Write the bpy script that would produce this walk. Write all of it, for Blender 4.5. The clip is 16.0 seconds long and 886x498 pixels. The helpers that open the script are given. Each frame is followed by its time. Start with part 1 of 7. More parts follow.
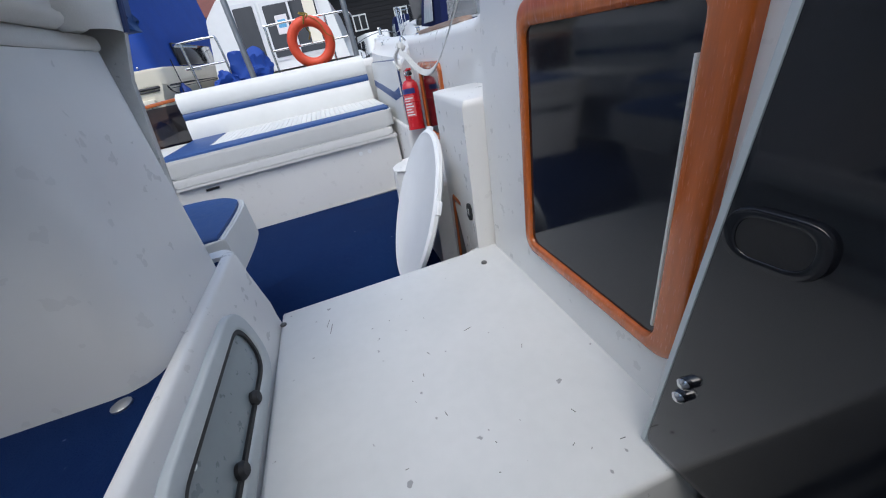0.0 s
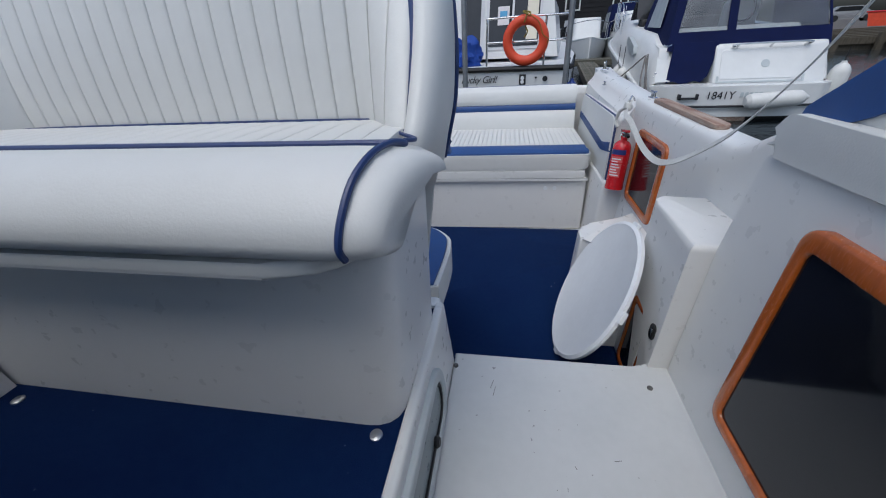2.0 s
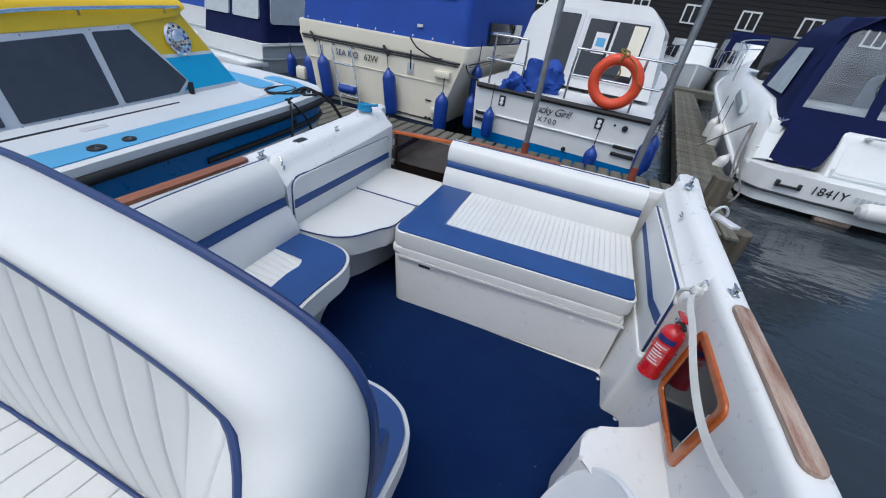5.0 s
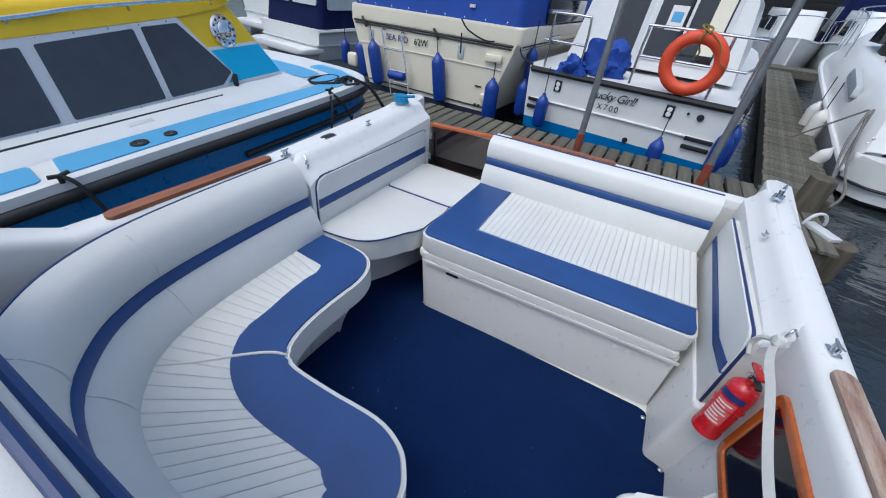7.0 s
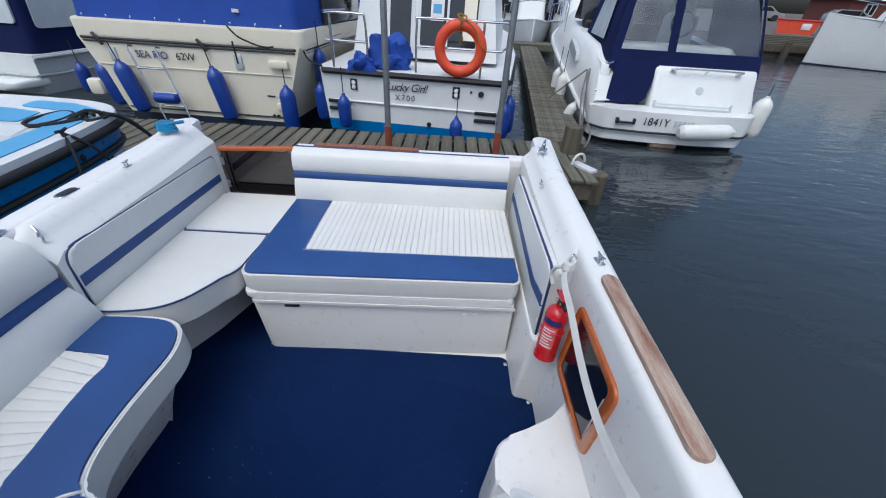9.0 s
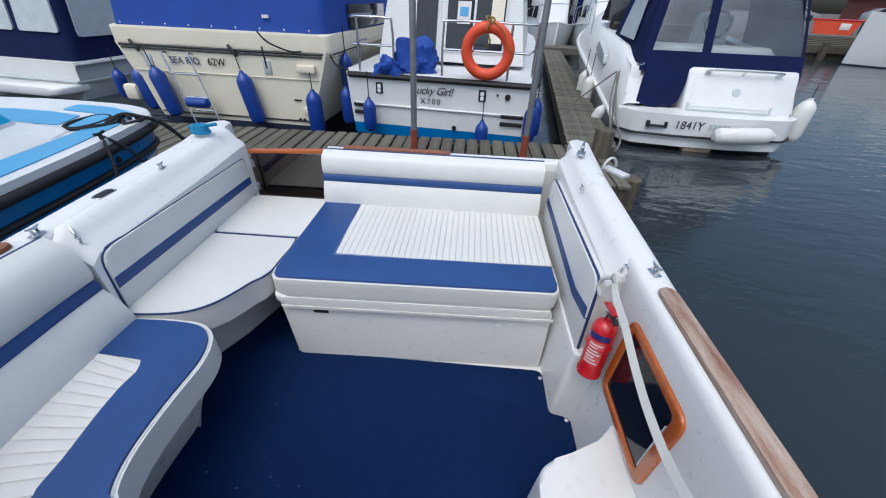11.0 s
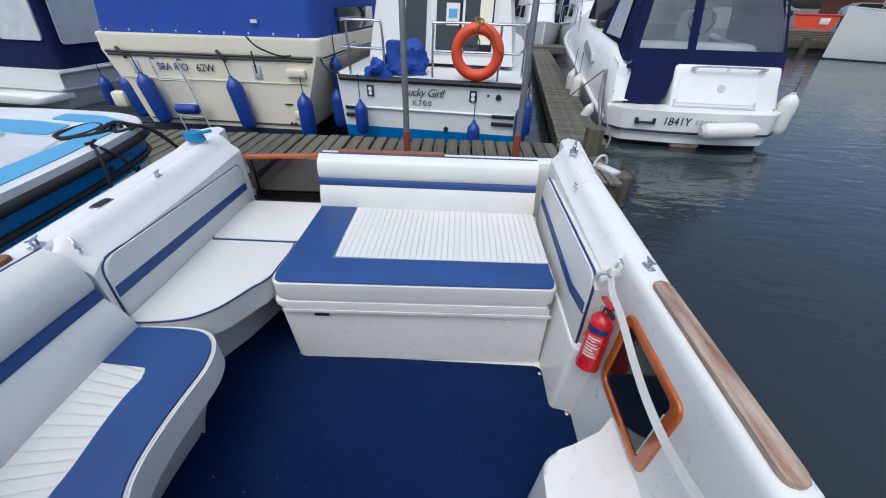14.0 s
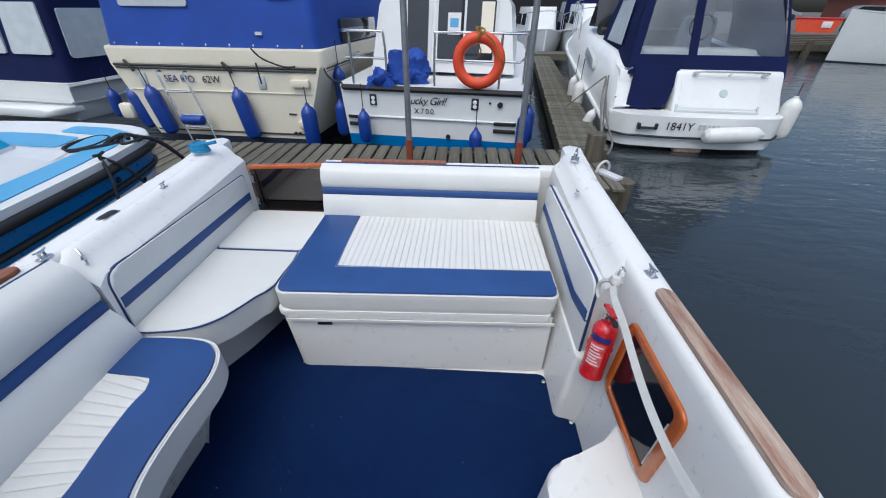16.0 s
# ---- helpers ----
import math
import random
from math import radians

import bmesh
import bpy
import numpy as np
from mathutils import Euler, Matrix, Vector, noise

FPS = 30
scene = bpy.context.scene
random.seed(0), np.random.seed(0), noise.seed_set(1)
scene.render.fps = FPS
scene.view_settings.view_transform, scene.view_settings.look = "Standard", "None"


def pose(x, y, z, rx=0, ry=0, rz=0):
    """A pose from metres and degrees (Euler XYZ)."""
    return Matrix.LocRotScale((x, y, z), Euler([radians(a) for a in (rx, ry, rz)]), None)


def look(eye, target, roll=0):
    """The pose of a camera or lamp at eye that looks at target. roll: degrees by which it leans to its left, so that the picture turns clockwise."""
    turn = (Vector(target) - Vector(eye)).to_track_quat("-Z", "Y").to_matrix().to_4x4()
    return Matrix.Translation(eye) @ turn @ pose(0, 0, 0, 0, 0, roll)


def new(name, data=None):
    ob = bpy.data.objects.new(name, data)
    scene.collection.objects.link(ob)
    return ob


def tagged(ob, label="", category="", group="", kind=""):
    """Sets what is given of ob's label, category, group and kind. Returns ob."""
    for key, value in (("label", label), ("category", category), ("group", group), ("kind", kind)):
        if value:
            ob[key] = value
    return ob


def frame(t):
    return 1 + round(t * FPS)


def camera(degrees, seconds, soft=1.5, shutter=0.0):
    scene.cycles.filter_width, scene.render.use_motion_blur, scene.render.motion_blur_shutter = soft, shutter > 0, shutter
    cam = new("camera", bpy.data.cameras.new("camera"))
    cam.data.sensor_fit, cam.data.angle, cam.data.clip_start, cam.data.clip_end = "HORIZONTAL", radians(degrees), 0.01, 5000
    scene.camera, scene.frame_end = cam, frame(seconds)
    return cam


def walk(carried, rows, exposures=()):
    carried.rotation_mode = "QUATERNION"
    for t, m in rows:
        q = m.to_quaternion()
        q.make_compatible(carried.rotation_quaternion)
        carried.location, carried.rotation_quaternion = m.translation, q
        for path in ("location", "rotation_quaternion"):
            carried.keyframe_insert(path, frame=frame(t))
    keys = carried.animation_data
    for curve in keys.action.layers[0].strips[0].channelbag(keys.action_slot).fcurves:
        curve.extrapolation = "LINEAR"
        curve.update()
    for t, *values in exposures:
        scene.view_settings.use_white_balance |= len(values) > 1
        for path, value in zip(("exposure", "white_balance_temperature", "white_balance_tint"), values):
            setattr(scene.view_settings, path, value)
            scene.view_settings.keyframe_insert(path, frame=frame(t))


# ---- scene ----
cam = camera(101.27, 16.0, soft=1.1)
PATH = [
    (0, (0.8973, -2.2159, 0.7620), (1.2565, -0.5107, -0.2196), -11.94),
    (0.5, (0.8404, -2.1855, 0.8953), (1.0937, -0.5147, -0.1745), -5.70),
    (1, (0.8041, -2.1597, 0.9609), (1.0644, -0.5041, -0.1304), 0.28),
    (1.5, (0.8125, -2.1617, 0.9953), (0.9073, -0.4583, -0.0484), 1.28),
    (2, (0.7535, -2.1701, 1.0915), (0.4282, -0.4642, 0.0995), -3.49),
    (2.5, (0.7771, -2.1290, 1.2160), (0.3017, -0.4791, 0.1905), -3.22),
    (3, (0.7656, -2.1131, 1.2877), (0.1310, -0.4859, 0.3132), -0.66),
    (3.5, (0.6983, -1.9574, 1.3389), (-0.1277, -0.5337, 0.2026), 2.94),
    (4, (0.7056, -1.8100, 1.4717), (0.2889, -0.1923, 0.3719), 8.43),
    (6.3, (0.7944, -1.3150, 1.5447), (0.1197, 0.1807, 0.4012), 6.21),
    (6.5, (0.7863, -1.3096, 1.5483), (0.0960, 0.1627, 0.3838), 5.55),
    (7, (0.7633, -1.3069, 1.5385), (0.0469, 0.1266, 0.3419), 5.71),
    (7.5, (0.7700, -1.2756, 1.5364), (0.0949, 0.1561, 0.3138), 5.55),
    (8, (0.8020, -1.2570, 1.5479), (0.2095, 0.2341, 0.3539), 5.02),
    (8.5, (0.8698, -1.2282, 1.5501), (0.6507, 0.3823, 0.3846), 2.61),
    (8.7, (0.8742, -1.2376, 1.5525), (0.8864, 0.3931, 0.3947), 3.38),
    (10.8, (0.8080, -1.1733, 1.5151), (0.6966, 0.4683, 0.3782), 1.69),
    (11, (0.7932, -1.1749, 1.5158), (0.7046, 0.4682, 0.3791), 2.25),
    (11.5, (0.7907, -1.1724, 1.5162), (0.7103, 0.4655, 0.3714), 1.76),
    (12, (0.7925, -1.1837, 1.5199), (0.7301, 0.4531, 0.3722), 1.55),
    (12.5, (0.7789, -1.1870, 1.5302), (0.7171, 0.4566, 0.3923), 2.07),
    (13, (0.7824, -1.1877, 1.5269), (0.7351, 0.4575, 0.3906), 1.93),
    (13.5, (0.7671, -1.1992, 1.5264), (0.7248, 0.4514, 0.3978), 2.12),
    (14, (0.7725, -1.1969, 1.5288), (0.7195, 0.4499, 0.3950), 1.41),
    (14.5, (0.7754, -1.2023, 1.5361), (0.7476, 0.4621, 0.4277), 1.25),
    (15, (0.7802, -1.2089, 1.5361), (0.7335, 0.4496, 0.4193), 0.80),
    (15.5, (0.7803, -1.2031, 1.5349), (0.7313, 0.4585, 0.4228), 0.78),
    (16, (0.7810, -1.1951, 1.5391), (0.7049, 0.4697, 0.4333), 0.53),
]
EXPOSURES = [(0.0, 0.46, 5750, 5), (1.0, 0.44, 5750, 5), (1.5, 0.33, 5700, 5), (2.0, -0.08, 5650, 5), (2.5, -0.18, 5600, 5), (3.5, -0.32, 5600, 4), (4.2, 0.12, 5700, 4), (6.3, 0.28, 5650, 4), (8.7, 0.28, 5680, 4), (10.8, 0.36, 5780, 4), (16.0, 0.36, 5800, 4)]
walk(cam, [(t, look(eye, target, roll)) for t, eye, target, roll in PATH], EXPOSURES)

# ---- world and light: a bright overcast day ----
world = bpy.data.worlds.new("overcast_sky")
scene.world = world
world.use_nodes = True
wn, wl = world.node_tree.nodes, world.node_tree.links
sky = wn.new("ShaderNodeTexSky")
sky.sky_type = "NISHITA"
sky.sun_disc = False
sky.sun_elevation, sky.sun_rotation = radians(66), radians(203)
sky.air_density, sky.dust_density, sky.ozone_density = 1.0, 6.0, 1.2
wl.new(sky.outputs[0], wn["Background"].inputs[0])
wn["Background"].inputs[1].default_value = 0.15
sun_data = bpy.data.lights.new("sun", "SUN")
sun_data.energy, sun_data.angle, sun_data.color = 0.25, radians(95), (1.0, 0.97, 0.93)
sun = new("sun", sun_data)
sun.matrix_world = look((0, 0, 0), (math.sin(radians(203)) * -0.40, math.cos(radians(203)) * -0.40, -0.91))


# ---- materials ----
def mat(name, col, rough=0.5, metal=0.0, vary=0.08, scale=6.0, grain=0.0, gscale=300.0, second=None, spec=0.5, coat=0.0, stretch=None, islands=0.0, rvar=0.09, specks=None):
    """A node material: a base colour varied at two scales, roughness that varies with it, and fine relief."""
    m = bpy.data.materials.new(name)
    m.use_nodes = True
    nt = m.node_tree
    n, l = nt.nodes, nt.links
    b = n["Principled BSDF"]
    b.inputs["Metallic"].default_value = metal
    b.inputs["Specular IOR Level"].default_value = spec
    b.inputs["Coat Weight"].default_value = coat
    tc = n.new("ShaderNodeTexCoord")
    src = tc.outputs["Object"]
    if stretch:
        mp = n.new("ShaderNodeMapping")
        mp.inputs["Scale"].default_value = stretch
        l.new(src, mp.inputs[0])
        src = mp.outputs[0]
    big = n.new("ShaderNodeTexNoise")
    big.inputs["Scale"].default_value, big.inputs["Detail"].default_value = scale, 6
    l.new(src, big.inputs["Vector"])
    fine = n.new("ShaderNodeTexNoise")
    fine.inputs["Scale"].default_value, fine.inputs["Detail"].default_value = scale * 9, 4
    l.new(src, fine.inputs["Vector"])
    add = n.new("ShaderNodeMath")
    add.operation = "MULTIPLY_ADD"
    l.new(fine.outputs[0], add.inputs[0])
    add.inputs[1].default_value = 0.45
    l.new(big.outputs[0], add.inputs[2])
    ramp = n.new("ShaderNodeValToRGB")
    dark = second or [c * (1 - vary * 1.6) for c in col]
    lite = [min(1, c * (1 + vary * 0.5)) for c in col]
    ramp.color_ramp.elements[0].position, ramp.color_ramp.elements[1].position = 0.45, 0.95
    ramp.color_ramp.elements[0].color = (*dark, 1)
    ramp.color_ramp.elements[1].color = (*lite, 1)
    l.new(add.outputs[0], ramp.inputs[0])
    out = ramp.outputs[0]
    if islands:
        info = n.new("ShaderNodeObjectInfo")
        hsv = n.new("ShaderNodeHueSaturation")
        mr = n.new("ShaderNodeMapRange")
        mr.inputs[3].default_value, mr.inputs[4].default_value = 1 - islands, 1 + islands
        l.new(info.outputs["Random"], mr.inputs[0])
        l.new(mr.outputs[0], hsv.inputs["Value"])
        l.new(out, hsv.inputs["Color"])
        out = hsv.outputs[0]
    if specks:
        sp_ = n.new("ShaderNodeTexNoise")
        sp_.inputs["Scale"].default_value, sp_.inputs["Detail"].default_value = specks[0], 2
        l.new(src, sp_.inputs["Vector"])
        big2 = n.new("ShaderNodeMath")
        big2.operation = "MULTIPLY_ADD"
        big2.inputs[1].default_value = 0.35
        l.new(big.outputs[0], big2.inputs[0])
        l.new(sp_.outputs[0], big2.inputs[2])
        thr = n.new("ShaderNodeMapRange")
        thr.inputs[1].default_value, thr.inputs[2].default_value = specks[1], specks[1] + 0.03
        thr.inputs[3].default_value, thr.inputs[4].default_value = 0.0, specks[3]
        l.new(big2.outputs[0], thr.inputs[0])
        mixn = n.new("ShaderNodeMixRGB")
        mixn.inputs[2].default_value = (*specks[2], 1)
        l.new(thr.outputs[0], mixn.inputs[0])
        l.new(out, mixn.inputs[1])
        out = mixn.outputs[0]
    l.new(out, b.inputs["Base Color"])
    rr = n.new("ShaderNodeMapRange")
    rr.inputs[3].default_value, rr.inputs[4].default_value = max(0.02, rough - rvar), min(1, rough + rvar)
    l.new(fine.outputs[0], rr.inputs[0])
    l.new(rr.outputs[0], b.inputs["Roughness"])
    if grain:
        g = n.new("ShaderNodeTexNoise")
        g.inputs["Scale"].default_value, g.inputs["Detail"].default_value = gscale, 3
        l.new(src, g.inputs["Vector"])
        bp = n.new("ShaderNodeBump")
        bp.inputs["Strength"].default_value, bp.inputs["Distance"].default_value = grain, 0.003
        l.new(g.outputs[0], bp.inputs["Height"])
        l.new(bp.outputs[0], b.inputs["Normal"])
    return m


GEL = mat("white_gelcoat", (0.705, 0.705, 0.69), 0.28, vary=0.02, scale=3, second=(0.685, 0.685, 0.668), grain=0.0, rvar=0.02)
GEL_WORN = mat("worn_gelcoat", (0.57, 0.585, 0.59), 0.42, vary=0.05, scale=5, second=(0.53, 0.55, 0.555), grain=0.05, gscale=60, rvar=0.03, specks=(48, 0.905, (0.16, 0.16, 0.17), 0.7))
VINYL = mat("white_vinyl", (0.625, 0.63, 0.61), 0.45, vary=0.03, scale=3, second=(0.59, 0.593, 0.57), rvar=0.03, grain=0.12, gscale=260)
VINYL_WORN = mat("soiled_vinyl", (0.64, 0.64, 0.62), 0.6, vary=0.06, scale=6, second=(0.55, 0.55, 0.53), rvar=0.05, grain=0.3, gscale=150, specks=(90, 0.86, (0.30, 0.29, 0.28), 0.5))
NAVY = mat("navy_vinyl", (0.016, 0.060, 0.21), 0.5, vary=0.12, scale=5, grain=0.12, gscale=260)
PIPE = mat("navy_piping", (0.014, 0.035, 0.13), 0.4, vary=0.1)
CARPET = mat("blue_carpet", (0.0034, 0.0125, 0.056), 0.95, vary=0.32, scale=5, second=(0.0052, 0.019, 0.074), grain=0.8, gscale=420, spec=0.1, specks=(70, 0.965, (0.10, 0.13, 0.20), 0.6))
TEAK = mat("varnished_teak", (0.44, 0.105, 0.014), 0.25, vary=0.18, scale=5, stretch=(14, 1.2, 6), coat=0.5)
TEAK_RED = mat("stained_teak", (0.27, 0.10, 0.045), 0.5, vary=0.3, scale=8, stretch=(8, 1, 8))
TEAK_GREY = mat("weathered_teak", (0.38, 0.31, 0.25), 0.7, vary=0.35, scale=5, stretch=(9, 1.2, 9), second=(0.20, 0.085, 0.05), grain=0.3, gscale=80)
SMOKE = mat("smoked_acrylic", (0.010, 0.011, 0.014), 0.06, vary=0.2, scale=3)
CHROME = mat("chrome", (0.72, 0.72, 0.72), 0.14, 1.0, vary=0.08)
STEEL = mat("stainless_steel", (0.62, 0.63, 0.64), 0.22, 1.0, vary=0.1)
BLACK = mat("black_rubber", (0.012, 0.012, 0.013), 0.55, vary=0.2, grain=0.2, gscale=90)
GREYPL = mat("grey_plastic", (0.46, 0.50, 0.51), 0.4, vary=0.06)
WHITEPL = mat("white_plastic", (0.79, 0.81, 0.82), 0.38, vary=0.04, scale=5)
RED = mat("red_enamel", (0.55, 0.012, 0.02), 0.25, vary=0.1, coat=0.4)
STRAP = mat("white_webbing", (0.60, 0.60, 0.57), 0.85, vary=0.1, grain=0.6, gscale=500)
INK_BLUE = mat("dark_blue_print", (0.02, 0.03, 0.16), 0.4)
INK_WHITE = mat("white_print", (0.75, 0.72, 0.72), 0.5)
INK_BLACK = mat("black_print", (0.015, 0.016, 0.02), 0.5)


def see_through(name, tint, rough, gloss):
    """A tinted clear sheet: what lies behind it shows darker, with a little gloss on top."""
    m = bpy.data.materials.new(name)
    m.use_nodes = True
    n, l = m.node_tree.nodes, m.node_tree.links
    n.remove(n["Principled BSDF"])
    a, g, mx = n.new("ShaderNodeBsdfTransparent"), n.new("ShaderNodeBsdfGlossy"), n.new("ShaderNodeMixShader")
    a.inputs[0].default_value = (*tint, 1)
    g.inputs["Roughness"].default_value = rough
    mx.inputs[0].default_value = gloss
    l.new(a.outputs[0], mx.inputs[1])
    l.new(g.outputs[0], mx.inputs[2])
    l.new(mx.outputs[0], n["Material Output"].inputs[0])
    return m


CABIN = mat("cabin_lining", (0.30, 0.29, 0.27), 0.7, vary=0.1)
SEAM = mat("vinyl_seam", (0.50, 0.51, 0.52), 0.6)


# ---- mesh helpers ----
def part(name, bm, material, parent=None, label="", smooth=38):
    """Link a bmesh as ONE mesh object, under a thing or a part."""
    bmesh.ops.recalc_face_normals(bm, faces=bm.faces)
    me = bpy.data.meshes.new(name)
    bm.to_mesh(me)
    bm.free()
    me.materials.append(material)
    for p in me.polygons:
        p.use_smooth = True
    me.set_sharp_from_angle(angle=radians(smooth))
    ob = new(name, me)
    if parent is not None:
        ob.parent = parent
    if label:
        ob["label"] = label
    return ob


def thing(name, label, category, at=(0, 0, 0), turn=0.0, group="", kind=""):
    """An Empty at the base of a thing."""
    e = new(name)
    e.empty_display_size = 0.1
    e.matrix_world = pose(*at, 0, 0, turn)
    return tagged(e, label, category, group, kind)


def setting(name, bm, material, label, category="wall"):
    return tagged(part(name, bm, material), label, category, kind="structure")


def bevel(bm, r, seg=3, edges=None):
    if r > 0:
        bmesh.ops.bevel(bm, geom=list(edges or bm.edges), offset=r, segments=seg, profile=0.5, affect="EDGES", clamp_overlap=True)
    return bm


def box(a, b, r=0.0, seg=2):
    bm = bmesh.new()
    m = Matrix.Translation([(p + q) / 2 for p, q in zip(a, b)]) @ Matrix.Diagonal([abs(q - p) for p, q in zip(a, b)] + [1])
    bmesh.ops.create_cube(bm, size=1, matrix=m)
    return bevel(bm, r, seg)


def rounded(pts, radii, n=6):
    """A polygon (2D) with its corners rounded."""
    if not hasattr(radii, "__len__"):
        radii = [radii] * len(pts)
    out = []
    for i, p in enumerate(pts):
        p = Vector(p)
        a, b = Vector(pts[i - 1]) - p, Vector(pts[(i + 1) % len(pts)]) - p
        r = radii[i]
        if r <= 0:
            out.append(tuple(p))
            continue
        half = a.angle(b) / 2
        d = min(r / max(math.tan(half), 0.05), a.length * 0.49, b.length * 0.49)
        p0, p1 = p + a.normalized() * d, p + b.normalized() * d
        for k in range(n + 1):
            t = k / n
            out.append(tuple(p0.lerp(p, t).lerp(p.lerp(p1, t), t)))
    return out


def curve2(pts, n=8):
    """A smooth line (Catmull-Rom) through points of any dimension."""
    v = [Vector(p) for p in pts]
    out = []
    for i in range(len(v) - 1):
        p0, p1, p2, p3 = v[max(i - 1, 0)], v[i], v[i + 1], v[min(i + 2, len(v) - 1)]
        for k in range(n):
            t = k / n
            out.append(0.5 * ((2 * p1) + (p2 - p0) * t + (2 * p0 - 5 * p1 + 4 * p2 - p3) * t * t + (3 * p1 - p0 - 3 * p2 + p3) * t ** 3))
    out.append(v[-1])
    return out


def prism(pts, z0, z1, r=0.0, seg=3, top=False):
    """An upright prism on a 2D outline. top: only the upper rim is rounded."""
    bm = bmesh.new()
    lo = [bm.verts.new((x, y, z0)) for x, y in pts]
    hi = [bm.verts.new((x, y, z1)) for x, y in pts]
    n = len(pts)
    bm.faces.new(lo[::-1])
    bm.faces.new(hi)
    for i in range(n):
        bm.faces.new((lo[i], lo[(i + 1) % n], hi[(i + 1) % n], hi[i]))
    if r:
        ed = [e for e in bm.edges if all(v in hi for v in e.verts) or (not top and all(v in lo for v in e.verts))]
        bevel(bm, r, seg, ed)
    return bm


def turned(bm, m):
    bm.transform(m)
    return bm


XZ = Matrix(((1, 0, 0, 0), (0, 0, 1, 0), (0, 1, 0, 0), (0, 0, 0, 1)))   # outline in x, z; depth along y
YZ = Matrix(((0, 0, 1, 0), (1, 0, 0, 0), (0, 1, 0, 0), (0, 0, 0, 1)))   # outline in y, z; depth along x


def sweep(path, profile, closed=True, ends=True):
    """A profile (sideways to the right of the way, up) carried along a level path."""
    path = [Vector(p) for p in path]
    bm = bmesh.new()
    rings = []
    for i, p in enumerate(path):
        t = (path[min(i + 1, len(path) - 1)] - path[max(i - 1, 0)])
        t.z = 0
        t.normalize()
        side = Vector((t.y, -t.x, 0))
        rings.append([bm.verts.new(p + side * a + Vector((0, 0, b))) for a, b in profile])
    m = len(profile)
    for a, b in zip(rings, rings[1:]):
        for j in range(m if closed else m - 1):
            bm.faces.new((a[j], a[(j + 1) % m], b[(j + 1) % m], b[j]))
    if closed and ends:
        bm.faces.new(rings[0])
        bm.faces.new(rings[-1][::-1])
    return bm


def tube(pts, r, n=8, loop=False, bm=None):
    """A round bar along points; r may be a list."""
    pts = [Vector(p) for p in pts]
    own = bm or bmesh.new()
    rings, ref = [], Vector((0, 0, 1))
    cnt = len(pts)
    for i, p in enumerate(pts):
        t = (pts[(i + 1) % cnt] - pts[i - 1]) if loop else (pts[min(i + 1, cnt - 1)] - pts[max(i - 1, 0)])
        t.normalize()
        if abs(t.dot(ref)) > 0.95:
            ref = Vector((1, 0, 0)) if abs(t.x) < 0.9 else Vector((0, 1, 0))
        u = t.cross(ref).normalized()
        w = u.cross(t).normalized()
        ref = w
        rad = r[i] if hasattr(r, "__len__") else r
        rings.append([own.verts.new(p + (u * math.cos(a) + w * math.sin(a)) * rad) for a in [2 * math.pi * k / n for k in range(n)]])
    pairs = list(zip(rings, rings[1:])) + ([(rings[-1], rings[0])] if loop else [])
    for a, b in pairs:
        for j in range(n):
            own.faces.new((a[j], a[(j + 1) % n], b[(j + 1) % n], b[j]))
    if not loop:
        own.faces.new(rings[0][::-1])
        own.faces.new(rings[-1])
    return own


def lathe(profile, n=32, m=None):
    """A turned body: profile of (radius, height) round z."""
    bm = bmesh.new()
    rings = []
    for r, z in profile:
        if r < 1e-5:
            rings.append([bm.verts.new((0, 0, z))])
        else:
            rings.append([bm.verts.new((r * math.cos(2 * math.pi * k / n), r * math.sin(2 * math.pi * k / n), z)) for k in range(n)])
    for a, b in zip(rings, rings[1:]):
        for k in range(n):
            if len(a) == 1:
                bm.faces.new((a[0], b[k], b[(k + 1) % n]))
            elif len(b) == 1:
                bm.faces.new((a[k], a[(k + 1) % n], b[0]))
            else:
                bm.faces.new((a[k], a[(k + 1) % n], b[(k + 1) % n], b[k]))
    for ring, flip in ((rings[0], True), (rings[-1], False)):
        if len(ring) > 2:
            bm.faces.new(ring[::-1] if flip else ring)
    if m is not None:
        bm.transform(m)
    return bm


def ring(outer, inner, z0, z1, m=None, r=0.0):
    """A frame between two outlines with the same number of points."""
    bm = bmesh.new()
    n = len(outer)
    v = [[bm.verts.new((x, y, z)) for x, y in o] for o, z in ((outer, z0), (outer, z1), (inner, z1), (inner, z0))]
    for a, b in zip(v, v[1:] + v[:1]):
        for k in range(n):
            bm.faces.new((a[k], a[(k + 1) % n], b[(k + 1) % n], b[k]))
    if r:
        keep = [e for e in bm.edges if all(q in v[1] for q in e.verts) or all(q in v[2] for q in e.verts)]
        bevel(bm, r, 3, keep)
    if m is not None:
        bm.transform(m)
    return bm


